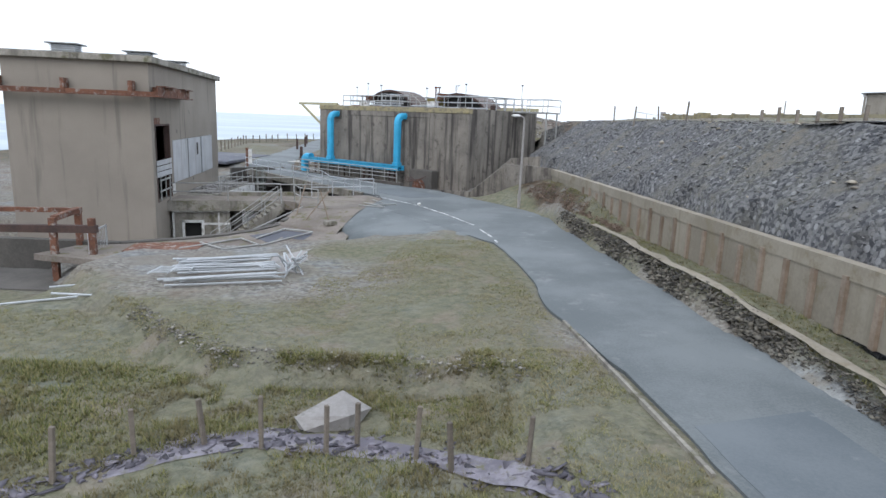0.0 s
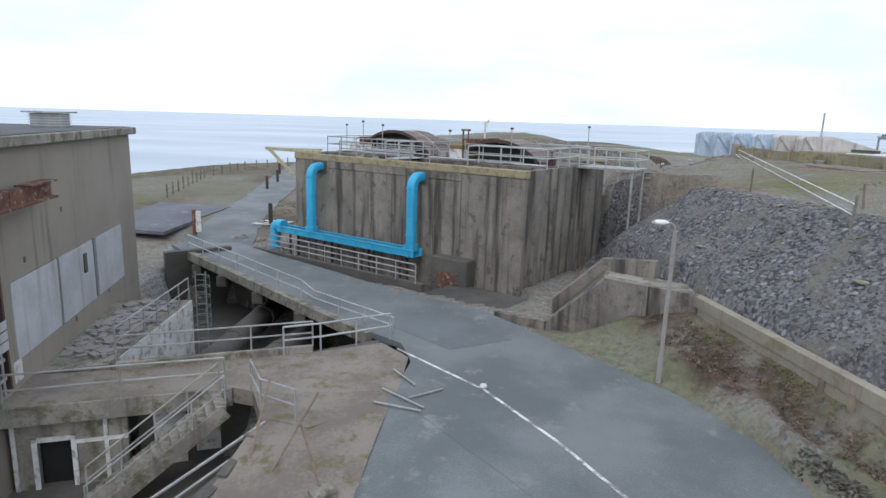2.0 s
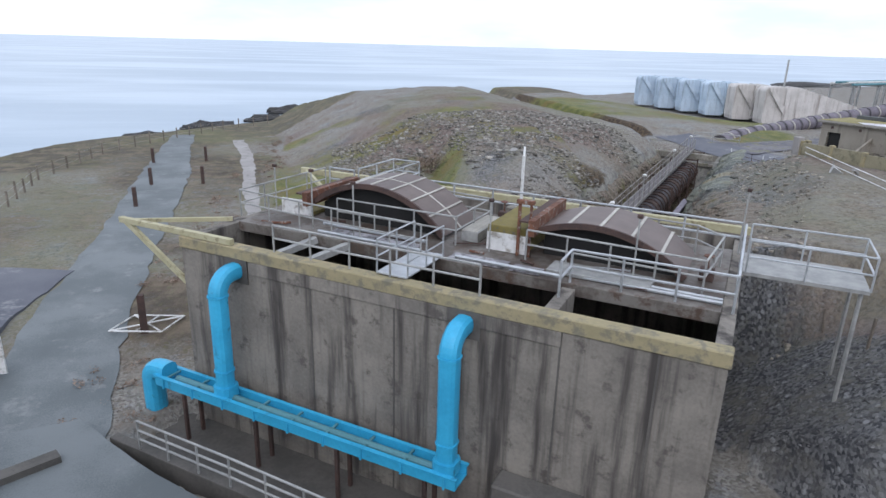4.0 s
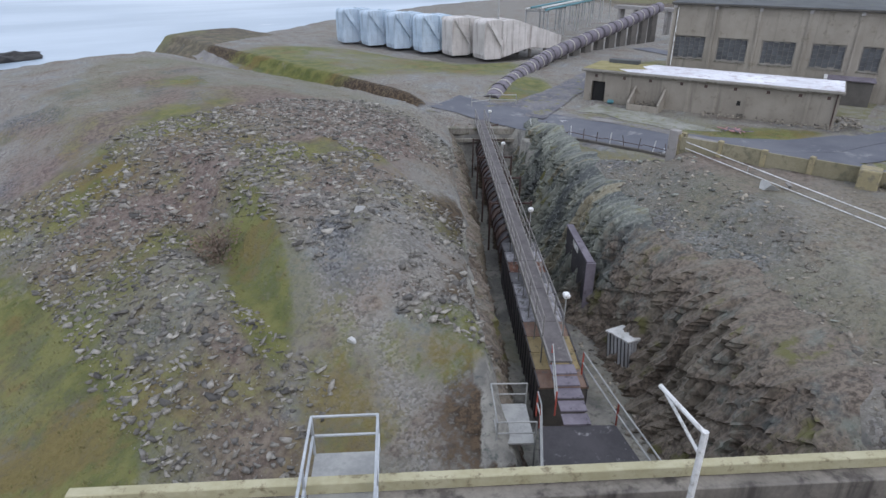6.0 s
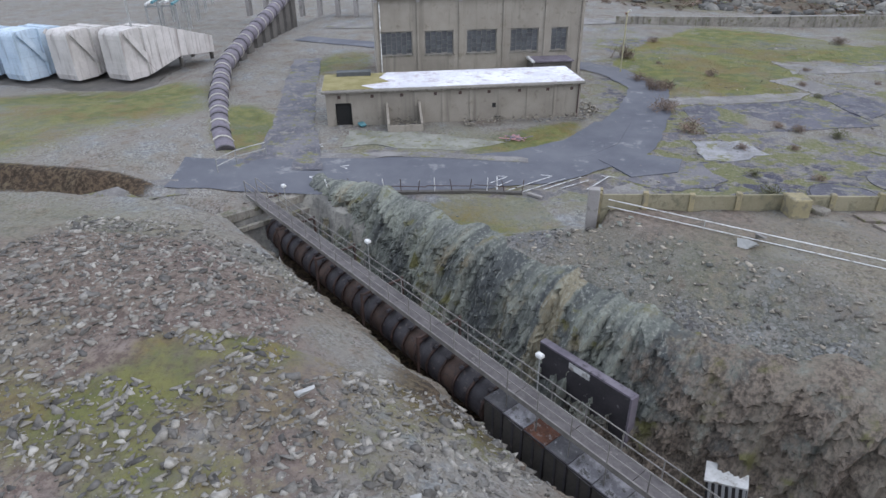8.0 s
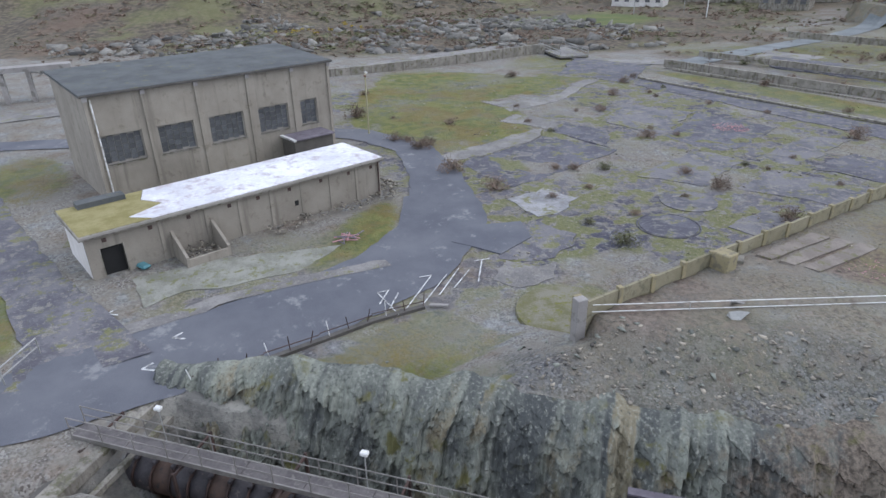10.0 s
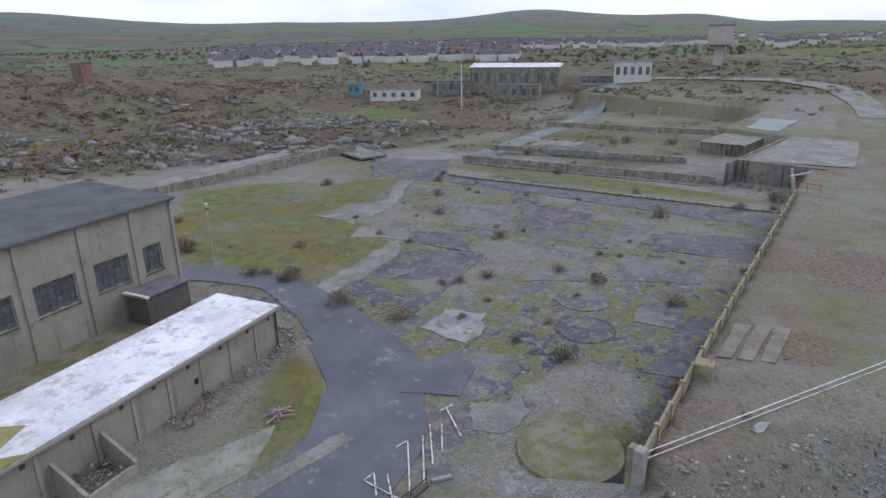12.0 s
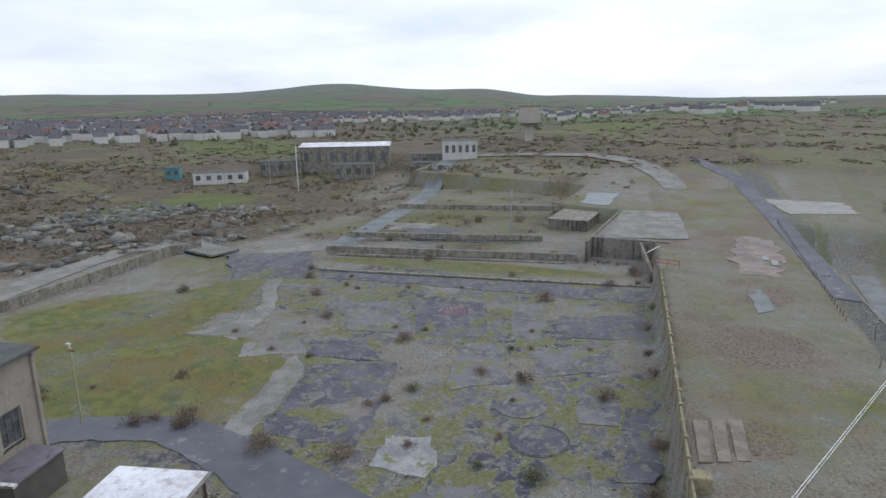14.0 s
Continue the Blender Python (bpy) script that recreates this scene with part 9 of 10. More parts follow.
rwall = thing("road_wall", Matrix(), "long low concrete wall along the moor road", "wall", kind="structure")
RW = [(116.8, 74), (117.6, 60), (118.9, 50), (120.9, 39), (123.8, 24.5), (121, 19.5)]
for p, q in zip(RW, RW[1:]):
    b = bmesh.new()
    add_beam(b, (*p, 2.6), (*q, 2.6), 0.4, 2.0)
    part("wall_panel", b, M_CONC, rwall)
brg = thing("road_culvert", pose(119, 20, 1.3, 0, 0, -12), "low concrete culvert bridge with tube rails on the moor road", "bridge")
part("deck", B((-6, -3, 0.9, 6, 3, 1.25)), M_YARDSLAB, brg)
# Shade under the deck painted as a black plate.
part("void", B((-4, 3.0, 0, 4, 3.05, 0.85)), M_OPENINGSHADE, brg)
for yy in (-2.9, 2.9):
    for h in (1.8, 2.3):
        part("rail", tube((-6, yy, h), (6, yy, h), 0.06, 5), M_RAILGREY, brg)
    for x in (-6, -3, 0, 3, 6):
        part("post", tube((x, yy, 1.2), (x, yy, 2.3), 0.06, 5), M_RAILGREY, brg)

# ---- posts, poles, plateau fence ----
for x, y, h, lb in ((153.8, -53.6, 15, "tall white flagpole-like mast on the far ground"), (28.9, -65.5, 8, "thin grey pole beside the plateau road"), (67.6, -10.3, 9, "thin grey lamp pole in the far yard"), (176, -45, 9, "thin wooden pole near the far huts"), (172, -62, 9, "thin wooden pole near the far huts")):
    pl = thing("pole", pose(x, y, gz(x, y) - 0.2), lb, "pole")
    part("shaft", tube((0, 0, 0), (0, 0, h), 0.17 if h > 12 else 0.11, 8), M_WHITE if h > 12 else M_RAILGREY, pl)
    part("cap", B((-0.25, -0.15, h, 0.25, 0.15, h + 0.18)), M_RAILGREY, pl)
pf = thing("plateau_fence", Matrix(), "line of short wooden posts along the plateau road", "fence")
for k in range(40):
    f = k / 39
    x, y = 15.6 + 4.0 * f, 32 - 56 * f
    z = gz(x, y)
    part("post", B((x - 0.06, y - 0.06, z - 0.2, x + 0.06, y + 0.06, z + 0.6 + 0.1 * math.sin(k * 1.7))), M_WOOD, pf)
sf = thing("shore_fence", Matrix(), "line of wooden posts with wire along the shore", "fence")
SF = [(-30, 84), (-33, 104), (-31.5, 118), (-27, 128), (-21, 139), (-13, 147)]
prev = None
for (x0, y0), (x1, y1) in zip(SF, SF[1:]):
    n_ = round(math.hypot(x1 - x0, y1 - y0) / 2.6)
    for k in range(n_):
        x, y = x0 + (x1 - x0) * k / n_, y0 + (y1 - y0) * k / n_
        z = gz(x, y)
        part("post", B((x - 0.07, y - 0.07, z - 0.3, x + 0.07, y + 0.07, z + 1.35 + 0.15 * math.sin(k * 2.9)), bevel=0.01), M_WOOD, sf)
        if prev:
            for h in (0.5, 1.1):
                part("wire", tube((prev[0], prev[1], prev[2] + h), (x, y, z + h), 0.012, 3), M_RAILGREY, sf)
        prev = (x, y, z)
for x, y in ((-22.6, 101), (-18.2, 101.5), (-24.8, 112), (-19.6, 113), (-22.0, 93.0)):
    solid("track_post", B((-0.14, -0.14, -0.2, 0.14, 0.14, 1.6), bevel=0.02), M_RUSTDARK, pose(x, y, gz(x, y)), "dark squat gatepost beside the shore track", "post", "track posts")

# ---- skerries ----
rng_ = np.random.RandomState(2)
for x, y, r in ((-14, 247, 9), (-3, 257, 7), (-33, 205, 8), (-21, 225, 6), (-44, 190, 6), (20, 268, 9), (330, 420, 40)):
    b = bmesh.new()
    bmesh.ops.create_icosphere(b, subdivisions=3, radius=1)
    for v in b.verts:
        nz = noise.fractal(v.co * 1.6 + Vector((x, y, 0)), 1.0, 2.0, 4)
        v.co = Vector((v.co.x * r * (1 + 0.35 * nz), v.co.y * r * 0.6 * (1 + 0.35 * nz), v.co.z * (1.9 + 0.03 * r) * (1 + 0.6 * nz)))
    solid("sea_rock", b, M_SKERRY, pose(x, y, -9.2, 0, 0, 20), "low black rock standing out of the sea", "rock", "sea rocks")


# ---- far works, tower and town ----
def hut(name, x, y, z, w, d, h, turn, wall, roof, label, nwin=4, slope=0.0):
    root = thing(name, pose(x, y, z, 0, 0, turn), label, "building")
    part("wall", B((-w / 2, -d / 2, -2.5, w / 2, d / 2, h)), wall, root)
    b = bmesh.new()
    r = [b.verts.new(c) for c in ((-w / 2 - 0.3, -d / 2 - 0.3, h), (w / 2 + 0.3, -d / 2 - 0.3, h), (w / 2 + 0.3, d / 2 + 0.3, h), (-w / 2 - 0.3, d / 2 + 0.3, h), (-w / 2 - 0.3, 0, h + slope + 0.3), (w / 2 + 0.3, 0, h + slope + 0.3))]
    for f in ((3, 2, 1, 0), (0, 1, 5, 4), (2, 3, 4, 5), (1, 2, 5), (3, 0, 4)):
        b.faces.new([r[i] for i in f])
    part("roof", b, roof, root)
    for k in range(nwin):
        xx = -w / 2 + w * (k + 0.5) / nwin
        wd = min(1.6, w / nwin * 0.5)
        for sg in (1, -1):
            part("window", B((xx - wd / 2, sg * (d / 2 + 0.03) - 0.02, h * 0.35, xx + wd / 2, sg * (d / 2 + 0.03) + 0.02, h * 0.75)), M_GLASSBLOCK, root)
    return root


gA = lambda x, y: gz(x, y)
hut("warehouse", 168, -104, gA(168, -104), 34, 20, 8.5, 28, M_CONC, M_WHITEROOF, "large grey warehouse with a pale blue-white roof", 7, 0.8)
hut("white_block", 119, -103, gA(119, -103), 12, 9, 6.5, 28, M_HOUSEWHITE, M_ROOFFELT, "white two-storey works block with broken windows", 5)
hut("grey_block", 127, -95, gA(127, -95), 12, 8, 4.2, 28, M_CONC, M_ROOFFELT, "grey low works block with graffiti", 4)
hut("grey_block", 134, -108, gA(134, -108), 14, 9, 5.5, 28, M_CONC, M_ROOFFELT, "grey works block beside the warehouse", 4)
hut("grey_block", 152, -84, gA(152, -84), 14, 8, 5.0, 28, M_CONC, M_ROOFFELT, "roofless grey brick works block", 4)
hut("white_hut", 196, -64, gA(196, -64), 18, 8, 4.0, 35, M_HOUSEWHITE, M_ROOFFELT, "long low white hut beyond the mast", 5)
hut("blue_hut", 215, -60, gA(215, -60), 5, 4, 4.0, 35, M_TEAL, M_ROOFFELT, "small blue hut beside the white hut", 2)
hut("grey_block", 186, -86, gA(186, -86), 16, 8, 5.0, 30, M_CONC, M_ROOFFELT, "grey flat-roofed block behind the white hut", 5)
hut("brick_tower", 300, 10, gA(300, 10), 5.5, 5, 8, 20, M_HOUSEROOFRED, M_HOUSEROOFRED, "red brick block on the edge of the moor", 2)
zt = gz(107.4, -150)
tower = thing("water_tower", pose(107.4, -150, zt - 0.5, 0, 0, 20), "square concrete water tower on a slender stem", "water tower")
part("stem", B((-1.7, -1.7, 0, 1.7, 1.7, 21 - zt)), M_TOWER, tower)
part("tank_body", B((-4.4, -4.4, 20.5 - zt, 4.4, 4.4, 27.4 - zt), bevel=0.25), M_TOWER, tower)
part("tank_base", B((-3.6, -3.6, 19.8 - zt, 3.6, 3.6, 20.5 - zt), bevel=0.2), M_CONC, tower)
part("roof", B((-4.6, -4.6, 27.4 - zt, 4.6, 4.6, 27.7 - zt)), M_CONC, tower)
part("aerial", tube((0.5, 0, 27.7 - zt), (0.5, 0, 30.5 - zt), 0.12, 6), M_RAILGREY, tower)
for k in range(3):
    part("pilaster", B((-4.5, -3.4 + k * 2.8, 20.6 - zt, -4.35, -2.9 + k * 2.8, 27.2 - zt)), M_CONC, tower)
    part("pilaster", B((-3.4 + k * 2.8, -4.5, 20.6 - zt, -2.9 + k * 2.8, -4.35, 27.2 - zt)), M_CONC, tower)


def house_master(roof_mat, w, d, h):
    root = thing("house", pose(0, 0, -50), "pale rendered house with a pitched roof in the far town", "house", "town houses")
    part("wall", B((-w / 2, -d / 2, -3, w / 2, d / 2, h)), M_HOUSEWHITE, root)
    b = bmesh.new()
    r = [b.verts.new(c) for c in ((-w / 2 - 0.3, -d / 2 - 0.4, h), (w / 2 + 0.3, -d / 2 - 0.4, h), (w / 2 + 0.3, d / 2 + 0.4, h), (-w / 2 - 0.3, d / 2 + 0.4, h), (-w / 2 - 0.3, 0, h + d * 0.42), (w / 2 + 0.3, 0, h + d * 0.42))]
    for f in ((3, 2, 1, 0), (0, 1, 5, 4), (2, 3, 4, 5), (1, 2, 5), (3, 0, 4)):
        b.faces.new([r[i] for i in f])
    part("roof", b, roof_mat, root)
    part("chimney", B((w / 2 - 1.2, -0.4, h + d * 0.3, w / 2 - 0.4, 0.4, h + d * 0.42 + 1.2)), M_HOUSEROOFRED, root)
    return root


masters = [house_master(M_HOUSEROOF, 8, 7, 5.2), house_master(M_HOUSEROOFRED, 11, 7.5, 5.0), house_master(M_HOUSEROOF, 13, 7.5, 5.4)]
hr = random.Random(77)
spots = []
for k in range(900):
    u = hr.random()
    if k < 190 or 300 < k < 560:
        az = radians(hr.uniform(119, 145))
        r = 490 * 2.9 ** u
    elif k < 260 or 560 < k < 800:
        az = radians(hr.uniform(139, 160))
        r = 820 + 700 * u
    else:
        az = radians(hr.uniform(161, 187))
        r = 720 + 1100 * u
    spots.append((27 + r * math.sin(az), 107 + r * math.cos(az), az))
for k, (x, y, az) in enumerate(spots[:300]):
    mst = masters[k % 3]
    mtx = pose(x, y, gz(x, y) - 0.3, 0, 0, -math.degrees(az) + hr.choice((0, 0, 90, 25)))
    if k < 3:
        mst.matrix_basis = mtx
    else:
        copy_thing(mst, mtx)
rest = {M_HOUSEWHITE: bmesh.new(), M_HOUSEROOF: bmesh.new()}
for x, y, az in spots[300:]:
    w, d, h = hr.choice(((8, 7.5, 5.2), (14, 8, 5.4), (10, 8, 5.0)))
    m = pose(x, y, gz(x, y) - 0.3, 0, 0, -math.degrees(az) + hr.choice((0, 0, 90, 25)))
    add_box(rest[M_HOUSEWHITE], -w / 2, -d / 2, -3, w / 2, d / 2, h, m)
    r = [rest[M_HOUSEROOF].verts.new(m @ Vector(c)) for c in ((-w / 2, -d / 2, h), (w / 2, -d / 2, h), (w / 2, d / 2, h), (-w / 2, d / 2, h), (-w / 2, 0, h + d * 0.42), (w / 2, 0, h + d * 0.42))]
    for f in ((3, 2, 1, 0), (0, 1, 5, 4), (2, 3, 4, 5), (1, 2, 5), (3, 0, 4)):
        rest[M_HOUSEROOF].faces.new([r[i] for i in f])
for mt, b in rest.items():
    solid("far_houses", b, mt, Matrix(), "pale houses with slate roofs far across the town", "houses", kind="stuff")


# ---- vegetation and loose stones ----
def triangles(name, V, mat_):
    """A mesh of loose triangles from an array of n x 3 x 3 places."""
    me = bpy.data.meshes.new(name)
    n = len(V)
    me.vertices.add(n * 3)
    me.vertices.foreach_set("co", np.ascontiguousarray(V, np.float32).ravel())
    me.loops.add(n * 3)
    me.loops.foreach_set("vertex_index", np.arange(n * 3))
    me.polygons.add(n)
    me.polygons.foreach_set("loop_start", np.arange(n) * 3)
    me.update()
    me.validate()
    me.materials.append(mat_)
    return me


def leaf_cloud(rng, n, leaf, lumps=7, flat=0.75):
    """Leaves of a bush of unit radius: triangles thrown over several lumps."""
    c = rng.normal(0, 1, (lumps, 3))
    c = c / np.linalg.norm(c, axis=1)[:, None] * rng.uniform(0.2, 0.7, (lumps, 1))
    c[:, 2] = np.abs(c[:, 2]) * flat + 0.2
    rad = rng.uniform(0.22, 0.45, lumps)
    k = rng.randint(lumps, size=n)
    d = rng.normal(0, 1, (n, 3))
    d /= np.linalg.norm(d, axis=1)[:, None]
    p = c[k] + d * (rad[k] * rng.uniform(0.45, 1.12, n))[:, None]
    p[:, 2] = np.maximum(p[:, 2], 0.02)
    a, b = rng.normal(0, 1, (n, 3)), rng.normal(0, 1, (n, 3))
    a /= np.linalg.norm(a, axis=1)[:, None]
    b /= np.linalg.norm(b, axis=1)[:, None]
    s = leaf * rng.uniform(0.5, 1.4, (n, 1))
    return np.stack([p - a * s, p + a * s, p + b * s * 1.3], 1)


def twigs(rng, n=14):
    bm = bmesh.new()
    for _ in range(n):
        a = rng.rand() * 6.28
        e = Vector((math.cos(a) * rng.uniform(0.2, 0.75), math.sin(a) * rng.uniform(0.2, 0.75), rng.uniform(0.4, 0.95)))
        m_ = e * 0.5 + Vector((0, 0, 0.12))
        add_tube(bm, [(0, 0, -0.1), m_, e], 0.01, 3)
    return bm


def shrub_master(seed, mat_, label):
    rng = np.random.RandomState(seed)
    root = thing("shrub", pose(0, 0, -60), label, "shrub", "yard shrubs")
    part("stem", twigs(rng), M_WOOD, root)
    leaves = new("foliage", triangles("foliage", leaf_cloud(rng, 1100, 0.04, 14), mat_))
    leaves.parent = root
    return root


SHRUBS = [shrub_master(5 + k, M_SHRUB if k != 2 else M_GORSE, ("leafless brown shrub growing through the gravel", "low bushy brown shrub growing from a crack", "dark green shrub among the moss")[k]) for k in range(3)]
YARD_SHRUBS = ((73.7, 73.9), (69.1, 72.5), (77.4, 64.8), (60.8, 72.4), (54.2, 70.9), (54.2, 58.4), (81.6, 36.1), (74.3, 43.8), (50.1, 26.2), (58.4, 16.4), (43.1, 16.0), (39.3, 14.5), (49.6, 52.3), (45.0, 52.5), (36.9, 53.0),
               (61.3, 47.0), (55.3, 61.4), (39.2, 67.9), (101.0, 42.5), (121.0, 43.8), (88.0, 28.9), (75.9, 5.5), (86.6, 74.8), (88.5, 2.2), (78.6, -21.0), (70.3, -24.0), (73.7, -105.0), (98.7, -69.7), (74.9, 12.3), (55.4, 2.5), (1.6, 91.0), (40.6, 9.6), (37.6, 12.4), (70.2, 71.0), (72.4, 72.8))
srng = random.Random(12)
YARD_SHRUBS += tuple((srng.uniform(40, 100), srng.uniform(24, 72)) for _ in range(24)) + tuple((float(panel_x(y)) + srng.uniform(0.8, 2.0), y) for y in (74, 66, 60, 47, 41, 33, 27))
for k, (x, y) in enumerate(YARD_SHRUBS):
    sz = srng.uniform(0.95, 1.6) * (1.35 if k in (0, 1, 3, 4, 8, 30, 31, 33) else 1.0) * (1.5 if x > 85 or y < 0 else 1.0) * (0.55 if 34 < k < 59 else 1.0)
    m = pose(x, y, gz(x, y) - 0.05, 0, 0, srng.uniform(0, 360)) @ Matrix.Diagonal((sz * 1.15, sz, sz * 0.85, 1))
    copy_thing(SHRUBS[2 if k % 6 == 5 else k % 2], m)
for root in SHRUBS:
    for ob in list(root.children):
        bpy.data.objects.remove(ob)
    bpy.data.objects.remove(root)


def bushes(name, spots, mat_, label, category, leaves=70, leaf=0.13, seed=3):
    """Many bushes in one mesh. spots: rows of x, y, z, radius, height factor."""
    rng = np.random.RandomState(seed)
    out = []
    for x, y, z, r_, h_ in spots:
        v = leaf_cloud(rng, leaves, leaf, 6)
        out.append(v * (r_, r_ * rng.uniform(0.7, 1.1), r_ * h_) + (x, y, z - 0.1 * r_))
    return tagged(new(name, triangles(name, np.concatenate(out), mat_)), label, category, kind="stuff")


def strew(n, x0, x1, y0, y1, keep, seed):
    """Random places in a rectangle where keep(x, y, noise) holds, with the ground's height."""
    rng = np.random.RandomState(seed)
    x, y = rng.uniform(x0, x1, n), rng.uniform(y0, y1, n)
    ok = keep(x, y, fbm(x, y, 9, 3))
    x, y = x[ok], y[ok]
    return x, y, ground_z(x, y), rng


# dark bank of brambles and rock beside the road
bx, by, bz, rng = strew(260, 0, 1, 28.5, 42, lambda x, y, q: y > 0, 2)
brow = []
for u, v, w in zip(bx, by, rng.rand(len(bx))):
    e_ = np.interp(v, (28, 32, 35.5, 38.6, 41.4), (7.5, 6.9, 6.1, 5.4, 4.6)) + 0.7
    x_ = float(e_ + (wall_x(v) - 0.5 - e_) * u)
    brow.append((x_, v, gz(x_, v), 0.22 + 0.3 * w * w, 0.7))
bushes("bramble_bank", brow, M_SHRUB, "dark brown brambles on the bank below the wall", "brambles", 60, 0.12, 4)
bx, by, bz, rng = strew(150, 0, 1, 4, 40, lambda x, y, q: q > -0.1, 6)
bushes("verge_weeds", [(float(wall_x(v)) - 1.0 + 0.9 * (u - 0.5), v, gz(float(wall_x(v)) - 1.0, v) - 0.05, 0.13 + 0.12 * u, 0.6) for u, v in zip(bx, by)], M_SHRUB, "dry brown weeds along the wall foot", "weeds", 36, 0.14, 5)
# moor beyond the yard
mx, my, mz, rng = strew(3200, 112, 330, -75, 130, lambda x, y, q: (x * 0.75 - y * 0.35 > 88) & (q > -0.12) & (np.abs(x - 125 - 0.1 * y) > 6) & (np.hypot(x - 170, y + 20) > 24), 8)
bushes("moor_bushes", [(a, b, c, 0.9 + 1.8 * u * u, 0.6) for a, b, c, u in zip(mx, my, mz, rng.rand(len(mx)))], M_SHRUB, "dark brown heather and scrub on the moor", "scrub", 46, 0.15, 8)
mx, my, mz, rng = strew(900, 112, 360, -90, 130, lambda x, y, q: (x * 0.75 - y * 0.35 > 92) & (q > 0.05) & (np.hypot(x - 170, y + 20) > 24), 9)
bushes("moor_gorse", [(a, b, c, 0.8 + 1.6 * u * u, 0.7) for a, b, c, u in zip(mx, my, mz, rng.rand(len(mx)))], M_GORSE, "dark green gorse bushes on the moor", "gorse", 46, 0.15, 9)
yx, yy, yz, rng = strew(60, -1, 1, -1, 1, lambda x, y, q: np.hypot(x, y) < 1, 10)
yel = [(185 + 6 * a, 60 + 9 * b) for a, b in zip(yx[:14], yy[:14])] + [(250 + 7 * a, -35 + 6 * b) for a, b in zip(yx[14:28], yy[14:28])] + [(196 + 9 * a, 44 + 5 * b) for a, b in zip(yx[28:34], yy[28:34])]
bushes("flowering_gorse", [(a, b, gz(a, b), 1.2, 0.7) for a, b in yel], M_GORSEYEL, "yellow flowering gorse on the moor", "gorse", 50, 0.14, 11)
ox, oy, oz, rng = strew(5200, 116, 230, -25, 95, lambda x, y, q: (x * 0.8 - y * 0.25 > 94) & (np.abs(x - 131) > 5) & (fbm(x, y, 22, 3) > 0.12), 12)
scatter("rock_outcrops", [(a, b, c + 0.05, 0.6 + 4.6 * u ** 3) for a, b, c, u in zip(ox, oy, oz, rng.rand(len(ox)))], M_MOORROCK, "grey rock outcrops on the moor", "rocks", 0.7, 12)
# scrub towards the town, thinning with distance
def fan(n, r0, k, a0, a1, seed, gap):
    rng = np.random.RandomState(seed)
    r, a = r0 * k ** rng.rand(n), np.radians(rng.uniform(a0, a1, n))
    x, y = 27 + r * np.sin(a), 107 + r * np.cos(a)
    ok = (fbm(x, y, 40, 4) + 0.4 * fbm(x, y, 9, 2) > gap) & (np.hypot(x - 170, y + 20) > 26) & ~((np.abs(x - 60) < 62) & (y > -75)) & (np.abs(y + 104) + np.abs(x - 140) > 40)
    return x[ok], y[ok], ground_z(x[ok], y[ok]), rng


for nm, mt, lb, sd in (("far_scrub", M_SHRUB, "brown scrub and hedges between moor and town", 13), ("far_gorse", M_GORSE, "dark green gorse and brambles across the moor", 18)):
    tx, ty, tz, rng = fan(7500, 130, 7.0, 95, 196, sd, -0.02)
    bushes(nm, [(a, b, c, (0.7 + 2.3 * u ** 3) * (1 + math.hypot(a - 27, b - 107) / 600), 0.42) for a, b, c, u in zip(tx, ty, tz, rng.rand(len(tx)))], mt, lb, "scrub", 30, 0.2, sd)
tx, ty, tz, rng = strew(2600, 150, 1300, -1300, -150, lambda x, y, q: (np.hypot(x - 27, y - 107) > 430) & (fbm(x, y, 120, 3) > -0.02), 14)
bushes("far_trees", [(a, b, c, 2.2 + 2.6 * u, 1.1) for a, b, c, u in zip(tx, ty, tz, rng.rand(len(tx)))], M_GORSE, "dark trees standing among the town houses", "trees", 60, 0.15, 14)
# far plateau and channel banks
cx, cy, cz, rng = strew(800, 44, 125, -110, 8, lambda x, y, q: (q > 0.1) & ((x > 62) | (y < -60)), 15)
bushes("site_scrub", [(a, b, c, 0.5 + 0.9 * u * u, 0.75) for a, b, c, u in zip(cx, cy, cz, rng.rand(len(cx)))], M_SHRUB, "brown scrub among the old floors", "scrub", 46, 0.14, 15)
cx, cy, cz, rng = strew(420, 40, 96, 4, 14, lambda x, y, q: np.abs(y - 4.5 - 0.11 * (x - 40)) < 1.2, 16)
bushes("channel_scrub", [(a, b, c, 0.35 + 0.5 * u, 0.8) for a, b, c, u in zip(cx, cy, cz, rng.rand(len(cx)))], M_SHRUB, "brown scrub along the channel bank", "scrub", 46, 0.14, 16)

sx, sy, sz_, rng = strew(420, -17.5, -10.5, 62, 128, lambda x, y, q: (np.abs(x + 14.6 - 0.06 * (y - 90)) < 2.3) & (np.abs(x + 12.4 + 0.1 * (y - 86)) > 0.9) & (q > -0.2), 41)
bushes("track_scrub", [(a, b, c, 0.3 + 0.55 * u * u, 0.6) for a, b, c, u in zip(sx, sy, sz_, rng.rand(len(sx)))], M_SHRUB, "brown heather and brambles between track and mound", "scrub", 70, 0.1, 41)
sx, sy, sz_, rng = strew(4200, 122, 190, -20, 120, lambda x, y, q: (x > 131 + 0.12 * np.maximum(y, 0)) & (fbm(x, y, 16, 4) > -0.02), 42)
scatter("crag", [(a, b, c - 0.1, 0.6 + 4.8 * u ** 2.5) for a, b, c, u in zip(sx, sy, sz_, rng.rand(len(sx)))], M_MOORROCK, "grey broken crags along the edge of the moor", "rocks", 0.75, 42)
